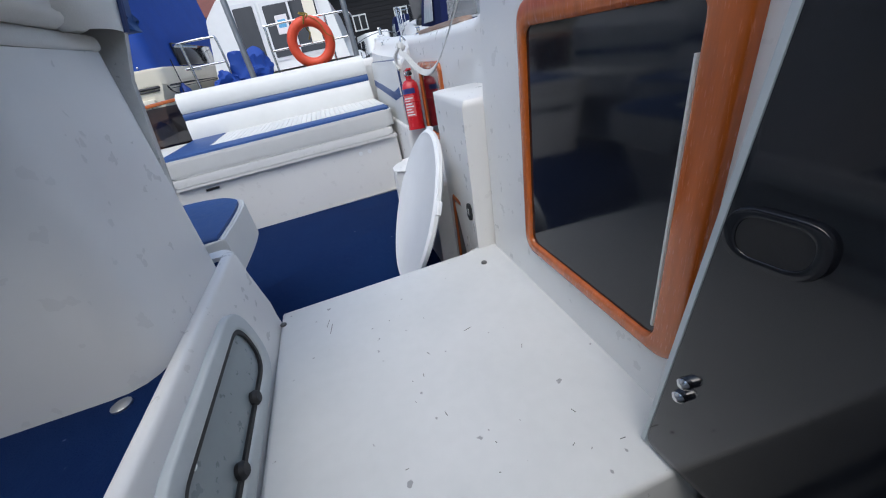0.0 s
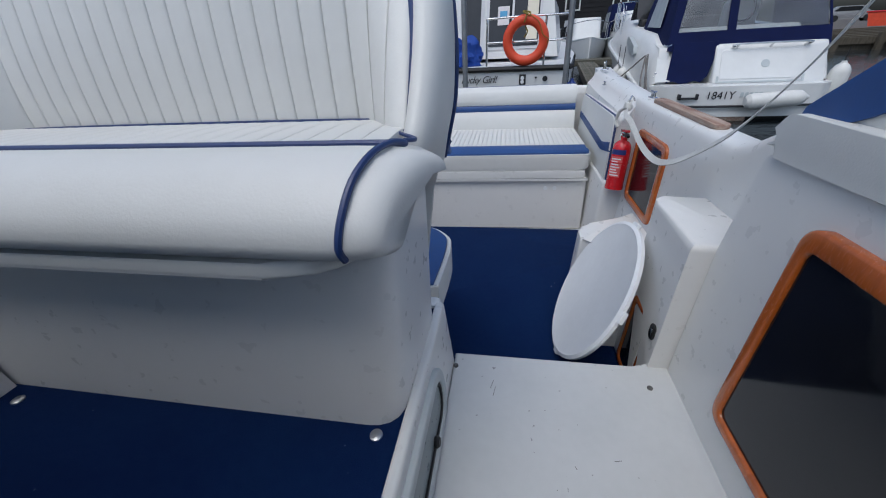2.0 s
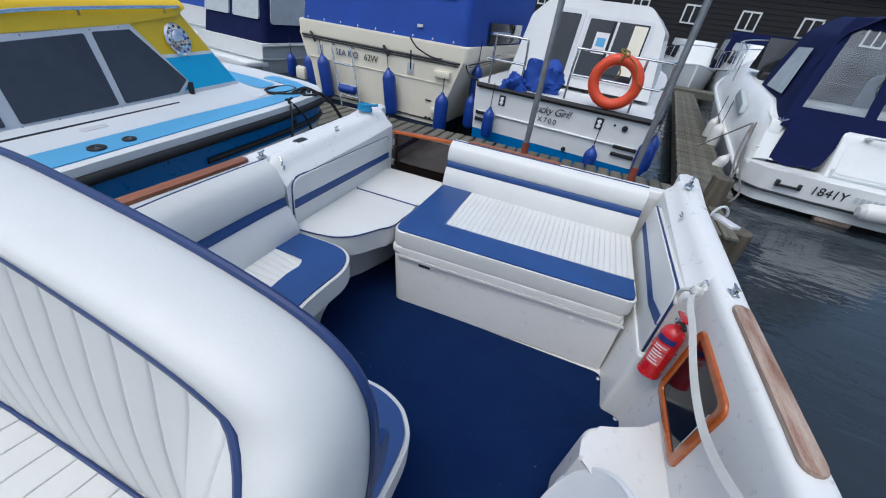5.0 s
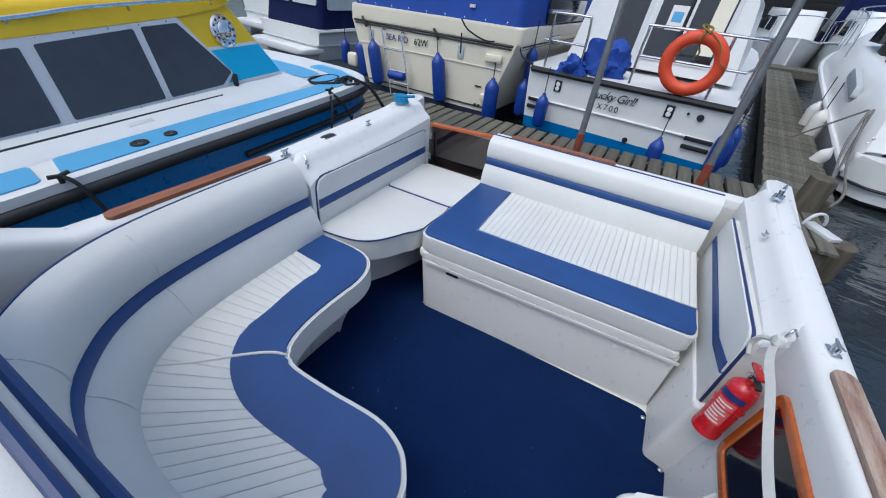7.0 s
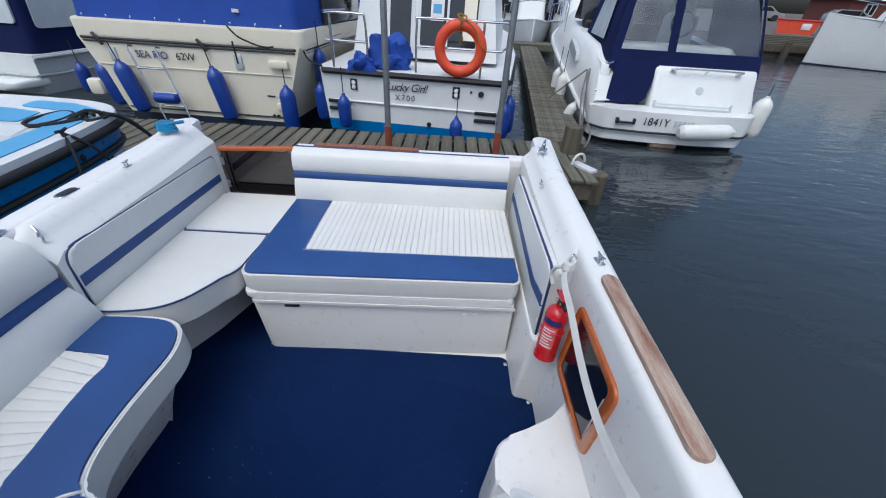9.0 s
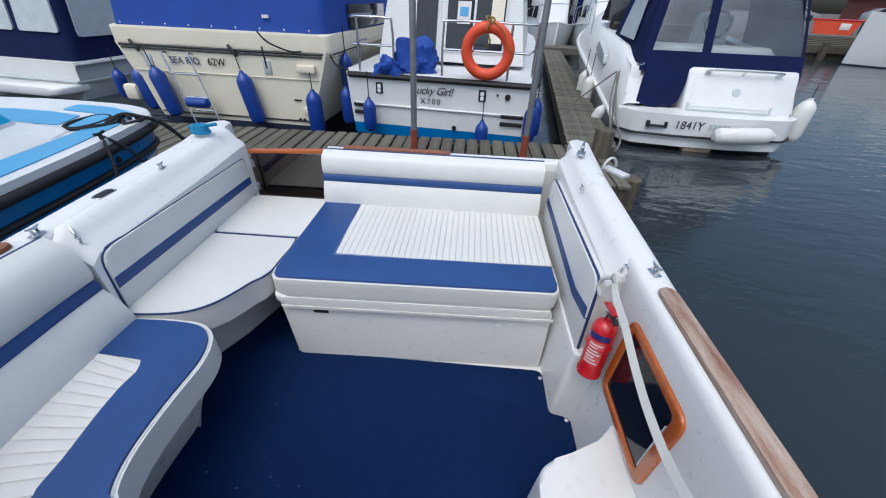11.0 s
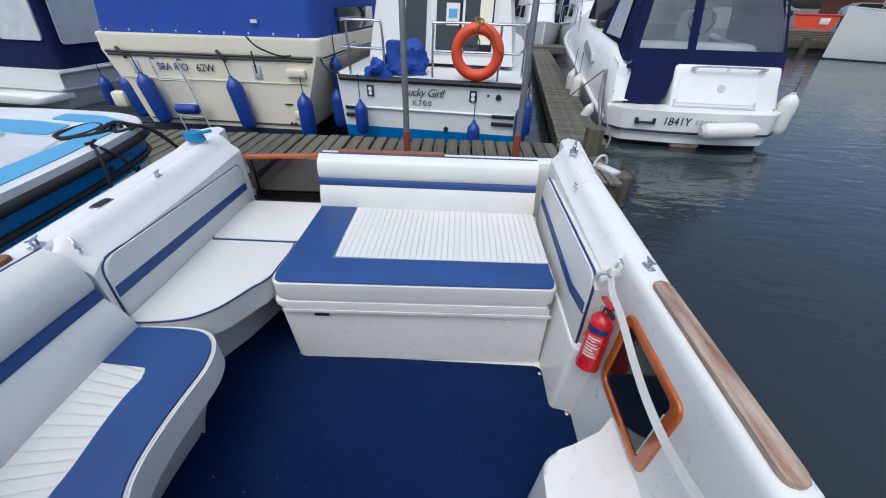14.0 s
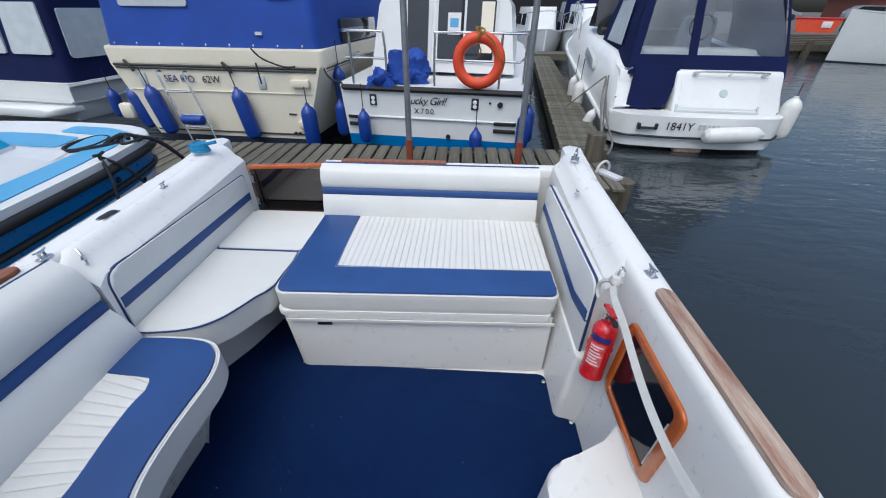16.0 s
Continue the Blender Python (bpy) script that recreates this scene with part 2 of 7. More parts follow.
def grid(f, nu, nv, thick=None):
    """A sheet of nu x nv cells from f(u, v) with u, v in 0..1; thick: an offset vector that closes it into a body."""
    bm = bmesh.new()
    a = [[bm.verts.new(f(i / nu, j / nv)) for j in range(nv + 1)] for i in range(nu + 1)]
    for i in range(nu):
        for j in range(nv):
            bm.faces.new((a[i][j], a[i + 1][j], a[i + 1][j + 1], a[i][j + 1]))
    if thick is not None:
        th = Vector(thick)
        b = [[bm.verts.new(v.co + th) for v in row] for row in a]
        for i in range(nu):
            for j in range(nv):
                bm.faces.new((b[i][j], b[i][j + 1], b[i + 1][j + 1], b[i + 1][j]))
        for i in range(nu):
            bm.faces.new((a[i][0], b[i][0], b[i + 1][0], a[i + 1][0]))
            bm.faces.new((a[i][nv], a[i + 1][nv], b[i + 1][nv], b[i][nv]))
        for j in range(nv):
            bm.faces.new((a[0][j], a[0][j + 1], b[0][j + 1], b[0][j]))
            bm.faces.new((a[nu][j], b[nu][j], b[nu][j + 1], a[nu][j + 1]))
    return bm


GROOVE = ((0.0, -1.0), (0.035, -0.30), (0.10, -0.07), (0.28, 0.0), (0.5, 0.0), (0.72, 0.0), (0.90, -0.07), (0.965, -0.30))


def warp(u, count):
    """Moves evenly spaced steps of u, eight to a channel, close to the stitched grooves."""
    k = round(u * count * 8)
    return (k // 8 + GROOVE[k % 8][0]) / count


def flute(s, count, depth):
    """Height of a stitched channel pattern at a warped s in 0..1."""
    f = (s * count) % 1.0
    f = 0.0 if f > 0.999 else f
    return depth * min(GROOVE, key=lambda g: abs(g[0] - f))[1]


def writing(text, size, material, parent, m, label="", shear=0.0, name="lettering", space=1.0):
    cu = bpy.data.curves.new(name, "FONT")
    cu.body, cu.size, cu.extrude, cu.shear, cu.space_character = text, size, 0.0015, shear, space
    cu.align_x = "CENTER"
    tmp = bpy.data.objects.new(name, cu)
    me = bpy.data.meshes.new_from_object(tmp)
    bpy.data.objects.remove(tmp)
    me.materials.append(material)
    ob = new(name, me)
    ob.parent = parent
    ob.matrix_local = m
    if label:
        ob["label"] = label
    return ob


# ---- our boat: floors, sides, transom ----
HELM_Z, STEP_Z = 0.42, 0.205
carpet = rounded([(-0.62, 0.86), (-0.62, -1.31), (1.33, -1.31), (1.345, -0.235), (1.255, -0.215), (1.245, 0.01), (-0.0, 0.01), (-0.0, 0.86)],
                 [0, 0, 0, 0.05, 0.01, 0.04, 0, 0])
setting("floor", prism(carpet, -0.008, 0.0, 0.003, 2, True), CARPET, "dark blue carpet on the cockpit floor, with press studs", "carpet")
setting("floor_base", box((-0.66, -2.02, -0.10), (1.40, 0.90, -0.009)), GEL, "white moulded cockpit sole under the carpet", "floor")


def gun(y):
    rise = max(0, min(1, (-1.02 - y) / 0.32))
    return 0.80 + 0.045 * max(0, min(1, (y + 0.3) / 1.1)) + 0.13 * rise * rise * (3 - 2 * rise)


def side(sign, x_in, x_out, y0, y1, name, label):
    ys = [y0 + (y1 - y0) * k / 30 for k in range(31)]
    wide = x_out
    bm = bmesh.new()
    rings = []
    for y in ys:
        g = gun(y)
        x_out = wide + sign * 0.09 * max(0, min(1, (-1.06 - y) / 0.28)) ** 2
        prof = [(x_in - sign * 0.045, -0.1), (x_in - sign * 0.04, 0.0), (x_in - sign * 0.012, 0.35), (x_in - sign * 0.002, 0.66), (x_in - sign * 0.001, g - 0.035), (x_in + sign * 0.003, g - 0.016), (x_in + sign * 0.012, g - 0.004), (x_in + sign * 0.028, g + 0.002),
                (x_out - sign * 0.030, g + 0.003), (x_out - sign * 0.012, g - 0.001), (x_out - sign * 0.003, g - 0.011), (x_out, g - 0.026), (x_out + sign * 0.010, g - 0.06), (x_out - sign * 0.01, g - 0.09), (x_out - sign * 0.04, 0.2), (x_out - sign * 0.12, -0.5), (x_in - sign * 0.045, -0.5)]
        rings.append([bm.verts.new((a, y, b)) for a, b in prof])
    for a, b in zip(rings, rings[1:]):
        for k in range(len(a)):
            bm.faces.new((a[k], a[(k + 1) % len(a)], b[(k + 1) % len(a)], b[k]))
    bm.faces.new(rings[0])
    bm.faces.new(rings[-1][::-1])
    return setting(name, bm, GEL, label)


side(1, 1.375, 1.478, -1.33, 0.90, "wall_starboard", "white moulded cockpit side with a flat gunwale")
side(-1, -0.62, -0.74, -3.0, 0.90, "wall_port", "white moulded cockpit side with a flat gunwale")
tr = rounded([(0.86, -0.05), (0.875, 0.70), (0.885, 0.745), (0.955, 0.75), (0.975, 0.72), (0.985, -0.5), (0.87, -0.5)], [0, 0.02, 0.015, 0.02, 0.02, 0, 0], 3)
setting("wall_transom", turned(prism(tr, -0.045, 1.40), YZ), GEL, "white moulded transom with a rounded top")
sill = rounded([(0.80, -0.05), (0.80, 0.40), (0.96, 0.40), (0.985, -0.5), (0.80, -0.5)], [0, 0.02, 0.02, 0, 0], 3)
setting("wall_gate_sill", turned(prism(sill, -0.53, -0.047), YZ), GEL, "white moulded sill under the transom gate")


def corner_block(name, x0, x1, y0, y1, z):
    pts = rounded([(x0, y0), (x1, y0), (x1, y1), (x0, y1)], [0.02, 0.02, 0.07, 0.07], 5)
    bm = prism(pts, -0.4, z, 0.045, 5, True)
    for v in bm.verts:
        if v.co.z > 0.5:
            v.co.z -= 0.075 * max(0, (y0 + 0.42 - v.co.y) / 0.42) ** 2
    return setting(name, bm, GEL, "white rounded moulded quarter of the boat", "wall")


corner_block("wall_quarter_starboard", 1.378, 1.482, 0.36, 0.985, 0.862)
corner_block("wall_quarter_port", -0.750, -0.623, 0.36, 0.985, 0.860)



def coaming_slope(name, profile, y0, y1):
    """The moulding that falls from the gunwale to the top of a side cushion and follows the gunwale's rise."""
    bm = bmesh.new()
    rings = []
    for k in range(25):
        y = y0 + (y1 - y0) * k / 24
        lift_ = gun(max(y, -0.9)) - 0.80 + 0.012 * max(0, (y - 0.45) / 0.4)
        end = min(1, (y - y0) / 0.05)
        rings.append([bm.verts.new((x, y, z + (lift_ if z > 0.6 else 0) - (0.03 * (1 - math.sqrt(end)) if z > 0.6 else 0))) for x, z in profile])
    for a, b in zip(rings, rings[1:]):
        for j in range(len(a)):
            bm.faces.new((a[j], a[(j + 1) % len(a)], b[(j + 1) % len(a)], b[j]))
    bm.faces.new(rings[0])
    bm.faces.new(rings[-1][::-1])
    return setting(name, bm, GEL, "white moulded slope between gunwale and side cushion")


coaming_slope("wall_port_slope", [(-0.66, 0.40), (-0.66, 0.790), (-0.635, 0.800), (-0.615, 0.797), (-0.595, 0.785), (-0.575, 0.762), (-0.555, 0.738), (-0.530, 0.722), (-0.515, 0.705), (-0.512, 0.40)], -0.232, 0.86)
coaming_slope("wall_starboard_slope", [(1.41, 0.40), (1.41, 0.790), (1.392, 0.799), (1.376, 0.790), (1.362, 0.768), (1.350, 0.745), (1.335, 0.730), (1.322, 0.715), (1.318, 0.40)], -0.150, 0.86)

# helm floor, its riser with the porthole, the bridge step and the companionway
setting("floor_helm", box((-0.62, -2.75, HELM_Z - 0.05), (0.562, -1.36, HELM_Z)), CARPET, "dark blue carpet on the raised helm floor", "carpet")
ris = rounded([(0.563, HELM_Z - 0.06), (0.563, HELM_Z + 0.010), (0.588, HELM_Z + 0.012), (0.610, STEP_Z), (0.610, -0.45), (0.563, -0.45)], [0, 0.008, 0.012, 0.0, 0, 0], 4)
riser = turned(prism(ris, -2.75, -1.345), XZ)
setting("wall_riser", riser, GEL, "white moulded riser between helm floor and bridge step")
fr = rounded([(-0.62, -0.02), (0.60, -0.02), (0.60, 0.25), (0.575, 0.43), (-0.62, 0.43)], [0, 0, 0.02, 0.02, 0], 4)
setting("wall_helm_back", turned(prism(fr, -1.36, -1.32), XZ), GEL, "white moulded back of the helm platform")
stp = rounded([(0.611, -2.02), (1.275, -2.02), (1.275, -1.30), (1.20, -1.30), (1.15, -1.317), (0.611, -1.312)], [0, 0, 0, 0.02, 0.05, 0.0], 5)
setting("floor_bridge_step", prism(stp, -0.40, STEP_Z, 0.012, 3, True), GEL_WORN, "scuffed white moulded step between cabin and cockpit", "step")
setting("floor_cabin", box((0.2, -3.4, -0.50), (1.6, -2.02, -0.45)), CARPET, "dark carpet on the cabin floor", "carpet")
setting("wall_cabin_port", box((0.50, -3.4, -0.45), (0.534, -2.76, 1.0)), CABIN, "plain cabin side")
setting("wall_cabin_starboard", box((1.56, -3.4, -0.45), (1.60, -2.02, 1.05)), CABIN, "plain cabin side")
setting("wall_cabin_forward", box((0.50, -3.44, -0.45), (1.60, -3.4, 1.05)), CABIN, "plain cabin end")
setting("ceiling_cabin", box((0.50, -3.44, 1.05), (1.62, -2.75, 1.09)), GEL, "white moulded cabin roof", "ceiling")
# Never in view: a dash block sized to keep light off the helm.
setting("wall_unseen_dash", box((-0.60, -2.75, 0.42), (0.50, -2.24, 1.42), 0.04, 3), GREYPL, "unseen plain grey dash block that shades the helm")

# starboard bulkhead beside the step, and the box that steps up behind it
bh = rounded([(-2.02, -0.3), (-1.325, -0.3), (-1.315, 0.62), (-1.345, 0.86), (-2.02, 0.86)], [0, 0, 0.0, 0.02, 0], 4)
bm = turned(prism(bh, 1.255, 1.34), YZ)
for v in bm.verts:
    v.co.x += 0.04 * (v.co.z - 0.35)
setting("wall_bulkhead", bm, GEL, "white moulded bulkhead holding a framed window")
bx = rounded([(1.208, -1.314), (1.385, -1.314), (1.385, -0.985), (1.25, -0.985), (1.222, -1.01)], [0, 0, 0, 0.02, 0.03], 5)
bm = prism(bx, -0.05, 0.625, 0.034, 5, True)
for v in bm.verts:
    if v.co.x < 1.33:
        v.co.x -= 0.03 * (0.62 - v.co.z)
setting("wall_step_box", bm, GEL, "white moulded box step on the cockpit side", "step")
blk = rounded([(1.245, -0.215), (1.37, -0.235), (1.37, 0.86), (1.245, 0.86)], [0.03, 0, 0, 0], 5)
bm = prism(blk, -0.02, 0.40, 0.015, 3, True)
for v in bm.verts:
    v.co.x += 0.05 * v.co.z * (v.co.x < 1.3)
setting("wall_side_block", bm, GEL, "white moulded ledge beside the bench", "wall")
st = rounded([(1.16, -1.02), (1.37, -1.02), (1.37, -0.43), (1.30, -0.505), (1.20, -0.555), (1.085, -0.60), (1.078, -0.73), (1.16, -0.78)], [0, 0, 0, 0.06, 0.06, 0.10, 0.02, 0], 6)
bm = prism(st, -0.02, 0.33, 0.025, 4, True)
for v in bm.verts:
    v.co.x -= 0.06 * max(0, (0.33 - v.co.z)) if v.co.x < 1.3 else 0
setting("wall_round_step", bm, GEL, "white moulded step with a rounded corner", "step")

# ---- our boat: upholstery ----
def fluted_panel(x0, x1, y0, y1, z, count, depth, along="x", thick=0.012):
    if along == "x":
        return grid(lambda u, v: (x0 + (x1 - x0) * warp(u, count), y0 + (y1 - y0) * v, z + flute(warp(u, count), count, depth)), count * 8, 1, (0, 0, -thick))
    return grid(lambda u, v: (x0 + (x1 - x0) * v, y0 + (y1 - y0) * warp(u, count), z + flute(warp(u, count), count, depth)), count * 8, 1, (0, 0, -thick))


# aft bench: a moulded locker with a lid, and its cushion
def skewed(bm, k=0.028):
    """The aft bench stands a little askew: its far end lies further aft."""
    for v in bm.verts:
        v.co.y += k * v.co.x
    return bm


locker = thing("bench_locker", "white moulded locker under the aft bench cushion", "locker")
lo = rounded([(0.0, 0.0), (1.24, 0.0), (1.24, 0.85), (0.0, 0.85)], [0.05, 0.02, 0, 0], 6)
bm = prism(lo, 0.0, 0.335, 0.012, 3, True)
for v in bm.verts:
    v.co.y += 0.014 * v.co.z / 0.33 * (v.co.y < 0.1)
    v.co.x -= 0.035 * v.co.z / 0.33 * (v.co.x < 0.1)
part("body", skewed(bm), GEL, locker)
lid = rounded([(-0.045, 0.0), (1.225, 0.0), (1.225, 0.80), (-0.045, 0.80)], [0.06, 0.03, 0, 0], 6)
part("lid", skewed(prism(lid, 0.336, 0.378, 0.012, 4)), GEL, locker)
part("lid_lip", skewed(sweep([(1.24, -0.004, 0.326), (0.6, -0.004, 0.326), (0.0, -0.004, 0.326)], [(-0.004, -0.006), (0.004, -0.005), (0.005, 0.006), (-0.004, 0.008)])), GEL, locker, "moulded lip along the locker's upper edge")
part("vent_slot", skewed(box((0.135, 0.005, 0.285), (0.205, 0.018, 0.297), 0.003)), BLACK, locker, "small dark slot")
for x in (1.00, 1.055):
    part("plug", skewed(lathe([(0.012, 0), (0.012, 0.003), (0.0, 0.004)], 12, Matrix.Translation((x, 0.011, 0.268)) @ pose(0, 0, 0, 90))), WHITEPL, locker)

aft = thing("aft_bench_cushion", "white vinyl bench cushion with navy border and fluted panel", "cushion")
co = rounded([(-0.04, 0.004), (1.245, 0.004), (1.245, 0.75), (-0.04, 0.75)], [0.07, 0.05, 0, 0], 6)
part("base", skewed(prism(co, 0.380, 0.476, 0.018, 4)), VINYL, aft)
# the navy border is an L with a rounded front
bo = rounded([(-0.030, 0.016), (1.238, 0.016), (1.238, 0.200), (0.192, 0.200), (0.192, 0.735), (-0.030, 0.735)], [0.06, 0.045, 0, 0, 0, 0], 6)
part("border", skewed(prism(bo, 0.465, 0.486, 0.009, 4, True)), NAVY, aft, "navy blue vinyl border")
part("welt", skewed(tube([(x, y, 0.470) for x, y in rounded([(-0.036, 0.7), (-0.036, 0.009), (1.243, 0.009), (1.243, 0.2)], [0, 0.062, 0.047, 0], 6)], 0.005, 6)), VINYL, aft, "white welt round the cushion")
part("fluted_panel", skewed(fluted_panel(0.194, 1.240, 0.202, 0.735, 0.485, 34, 0.006)), VINYL, aft)
part("seam", skewed(tube([(0.193, 0.735, 0.484), (0.193, 0.201, 0.484), (1.240, 0.201, 0.484)], 0.0025, 6)), SEAM, aft, "stitched seam between border and panel")


def backrest(name, path, label, lean=0.07, z0=0.47, z1=0.775, thick=0.085, split=(0.605, 0.648), puff=(0.016, 0.018)):
    """An upholstered back along a level path: lower pad, navy stripe, upper pad and piping. The way runs so that the seat lies to its left."""
    e = thing(name, label, "cushion")

    def prof(a, b, puff, cap):
        pts = []
        for k in range(9):
            t = k / 8
            z = a + (b - a) * t
            pts.append((lean * (z - z0) / (z1 - z0) - puff * math.sin(math.pi * t) ** 0.6, z))
        back = lean * (b - z0) / (z1 - z0) + thick
        if cap:
            o = pts[-1]
            pts = pts[:-1] + [(o[0] + 0.008, o[1] - 0.004), (o[0] + 0.03, o[1] + 0.008), (back - 0.02, o[1] + 0.004), (back, o[1] - 0.03)]
        else:
            pts.append((back, b))
        pts.append((lean * (a - z0) / (z1 - z0) + thick, a))
        return pts
    part("lower_pad", sweep(path, prof(z0 - 0.04, split[0], puff[0], False)), VINYL, e)
    part("stripe", sweep(path, prof(split[0] + 0.001, split[1], 0.006, False)), NAVY, e, "navy blue vinyl stripe")
    part("upper_pad", sweep(path, prof(split[1] + 0.001, z1, puff[1], True)), VINYL, e)
    pp = []
    for i, p in enumerate(path):
        q = Vector(p)
        t = Vector(path[min(i + 1, len(path) - 1)]) - Vector(path[max(i - 1, 0)])
        t.normalize()
        pp.append(q + Vector((t.y, -t.x, 0)) * (lean + thick - 0.012) + Vector((0, 0, z1 + 0.003)))
    part("piping", tube(pp, 0.006, 6), PIPE, e, "navy blue piping")
    return e



# the way runs to +x with the seat on its right, so the profile is mirrored by walking to -x
backrest("aft_back_cushion", [(1.240, 0.730, 0), (0.6, 0.732, 0), (-0.030, 0.735, 0)], "white vinyl aft backrest with a navy stripe", lean=0.06, z1=0.765, thick=0.07)
lounge_back = curve2([(-0.462, -0.250, 0), (-0.465, -0.42, 0), (-0.457, -0.72, 0), (-0.435, -0.93, 0), (-0.392, -1.063, 0), (-0.330, -1.150, 0), (-0.225, -1.235, 0), (-0.10, -1.280, 0), (0.05, -1.300, 0), (0.30, -1.30, 0), (0.50, -1.295, 0)], 4)
backrest("lounge_back_cushion", lounge_back, "curved white vinyl lounge backrest with a navy stripe", lean=0.12, z0=0.44, z1=0.80, thick=0.05, split=(0.588, 0.630), puff=(0.026, 0.034))

lounge_seams = thing("lounge_seam", "raised vertical seams on the curved lounge backrest", "seam")


def back_seam(i):
    p, q = lounge_back[i], lounge_back[i + 1]
    t = (q - p).normalized()
    out = Vector((t.y, -t.x, 0))
    for a, b_, puff in ((0.425, 0.586, 0.026), (0.634, 0.795, 0.034)):
        pts = []
        for k in range(9):
            f = k / 8
            z = a + (b_ - a) * f
            pts.append(p + out * (0.12 * (z - 0.44) / 0.36 - puff * math.sin(math.pi * f) ** 0.6 - 0.001) + Vector((0, 0, z)))
        part("stitching", tube(pts, 0.0028, 6), VINYL, lounge_seams)


for i in (12, 24):
    back_seam(i)

# side back along the port quarter and along the starboard quarter
def side_pad(name, outline, x, thick, label, stripe, sign, lean=0.0):
    """A padded panel in the y, z plane with a navy stripe and piping round it."""
    e = thing(name, label, "cushion")
    def skew(bm):
        for v in bm.verts:
            v.co.x -= sign * -lean * (v.co.z - 0.45)
        return bm
    part("pad", skew(turned(prism(outline, min(x, x + sign * thick), max(x, x + sign * thick), 0.022, 4), YZ)), VINYL, e)
    part("stripe", skew(turned(prism(stripe, min(x - sign * 0.004, x + sign * 0.02), max(x - sign * 0.004, x + sign * 0.02), 0.003, 2), YZ)), NAVY, e, "navy blue vinyl stripe")
    loop = [(x + sign * 0.012, y, z) for y, z in outline]
    part("piping", skew(tube(loop, 0.006, 6, True)), PIPE, e, "navy blue piping")
    return e


side_pad("port_back_cushion", rounded([(-0.215, 0.42), (0.80, 0.43), (0.80, 0.70), (-0.195, 0.712)], [0.02, 0.02, 0.03, 0.06], 5), -0.498, 0.08,
         "white vinyl side backrest with a navy stripe", [(-0.205, 0.555), (0.79, 0.545), (0.79, 0.588), (-0.20, 0.602)], -1, 0.03)
side_pad("starboard_back_cushion", rounded([(-0.185, 0.365), (0.75, 0.42), (0.75, 0.712), (-0.145, 0.715)], [0.015, 0.02, 0.03, 0.05], 5), 1.275, 0.08,
         "white vinyl side backrest with a navy stripe", [(-0.165, 0.545), (0.0, 0.515), (0.74, 0.56), (0.74, 0.60), (0.0, 0.558), (-0.155, 0.592)], 1, 0.04)

# seat in the port quarter, in two pieces
mid = thing("quarter_seat_cushion", "white vinyl seat cushion with a wavy front edge", "cushion")
front = [tuple(p) for p in curve2([(-0.50, -0.243), (-0.40, -0.240), (-0.27, -0.212), (-0.19, -0.155), (-0.138, -0.075), (-0.105, -0.010), (-0.062, 0.055), (-0.055, 0.16), (-0.048, 0.26), (-0.055, 0.350)], 5)]
mo = front + [(-0.50, 0.350)]
part("pad", prism(mo, 0.340, 0.468, 0.03, 4), VINYL, mid)
part("piping", tube([(x, y, 0.462) for x, y in front + [(-0.06, 0.355), (-0.49, 0.355)]], 0.005, 6), PIPE, mid, "navy blue piping")
gate_seat = thing("gate_seat_cushion", "white vinyl seat cushion in front of the transom gate", "cushion")
go = rounded([(-0.50, 0.360), (-0.04, 0.360), (-0.035, 0.79), (-0.50, 0.79)], 0.02, 4)
part("pad", prism(go, 0.36, 0.468, 0.02, 4), VINYL, gate_seat)
part("piping", tube([(x, y, 0.462) for x, y in go], 0.004, 6, True), PIPE, gate_seat, "navy blue piping")
setting("wall_quarter_base", prism([(-0.60, -0.14), (-0.42, -0.14), (-0.30, 0.10), (-0.22, 0.33), (-0.20, 0.80), (-0.60, 0.80)], 0.0, 0.339), GEL, "white moulded base under the quarter seat", "locker")

# curved lounge: base, cushion body, navy border, fluted panel
rim = [tuple(p) for p in curve2([(-0.47, -0.258), (-0.30, -0.252), (-0.19, -0.262), (-0.13, -0.30), (-0.098, -0.36), (-0.086, -0.43), (-0.090, -0.52), (-0.093, -0.62), (-0.088, -0.72), (-0.070, -0.80), (-0.035, -0.855), (0.03, -0.879), (0.19, -0.880), (0.37, -0.873), (0.47, -0.900), (0.52, -0.945), (0.547, -1.0), (0.552, -1.12), (0.545, -1.275)], 4)]


def grown(line, d):
    """An open line set out to its left by d."""
    out = []
    for i, p in enumerate(line):
        t = (Vector(line[min(i + 1, len(line) - 1)]) - Vector(line[max(i - 1, 0)])).normalized()
        out.append((p[0] - t.y * d, p[1] + t.x * d))
    return out


outer = grown(rim, 0.016)
inner = [tuple(p)[:2] for p in lounge_back][::-1]
base = thing("lounge_locker", "white moulded base of the curved lounge", "locker")
bm = bmesh.new()
up, dn = grown(rim, -0.030), grown(rim, -0.165)
dn = [(max(x, -0.47), y) for x, y in dn]
hi = [bm.verts.new((x, y, 0.320)) for x, y in up]
lo_ = [bm.verts.new((x, y, 0.0)) for x, y in dn]
for i in range(len(hi) - 1):
    bm.faces.new((lo_[i], lo_[i + 1], hi[i + 1], hi[i]))
wall_i = [bm.verts.new((x, y, 0.320)) for x, y in inner]
wall_l = [bm.verts.new((x, y, 0.0)) for x, y in inner]
for i in range(len(wall_i) - 1):
    bm.faces.new((wall_l[i], wall_l[i + 1], wall_i[i + 1], wall_i[i]))
bm.faces.new(hi + wall_i)
part("body", bm, GEL, base)
part("top_lip", prism(grown(rim, -0.018) + inner, 0.318, 0.334, 0.005, 2), GEL, base, "moulded lip under the cushion")
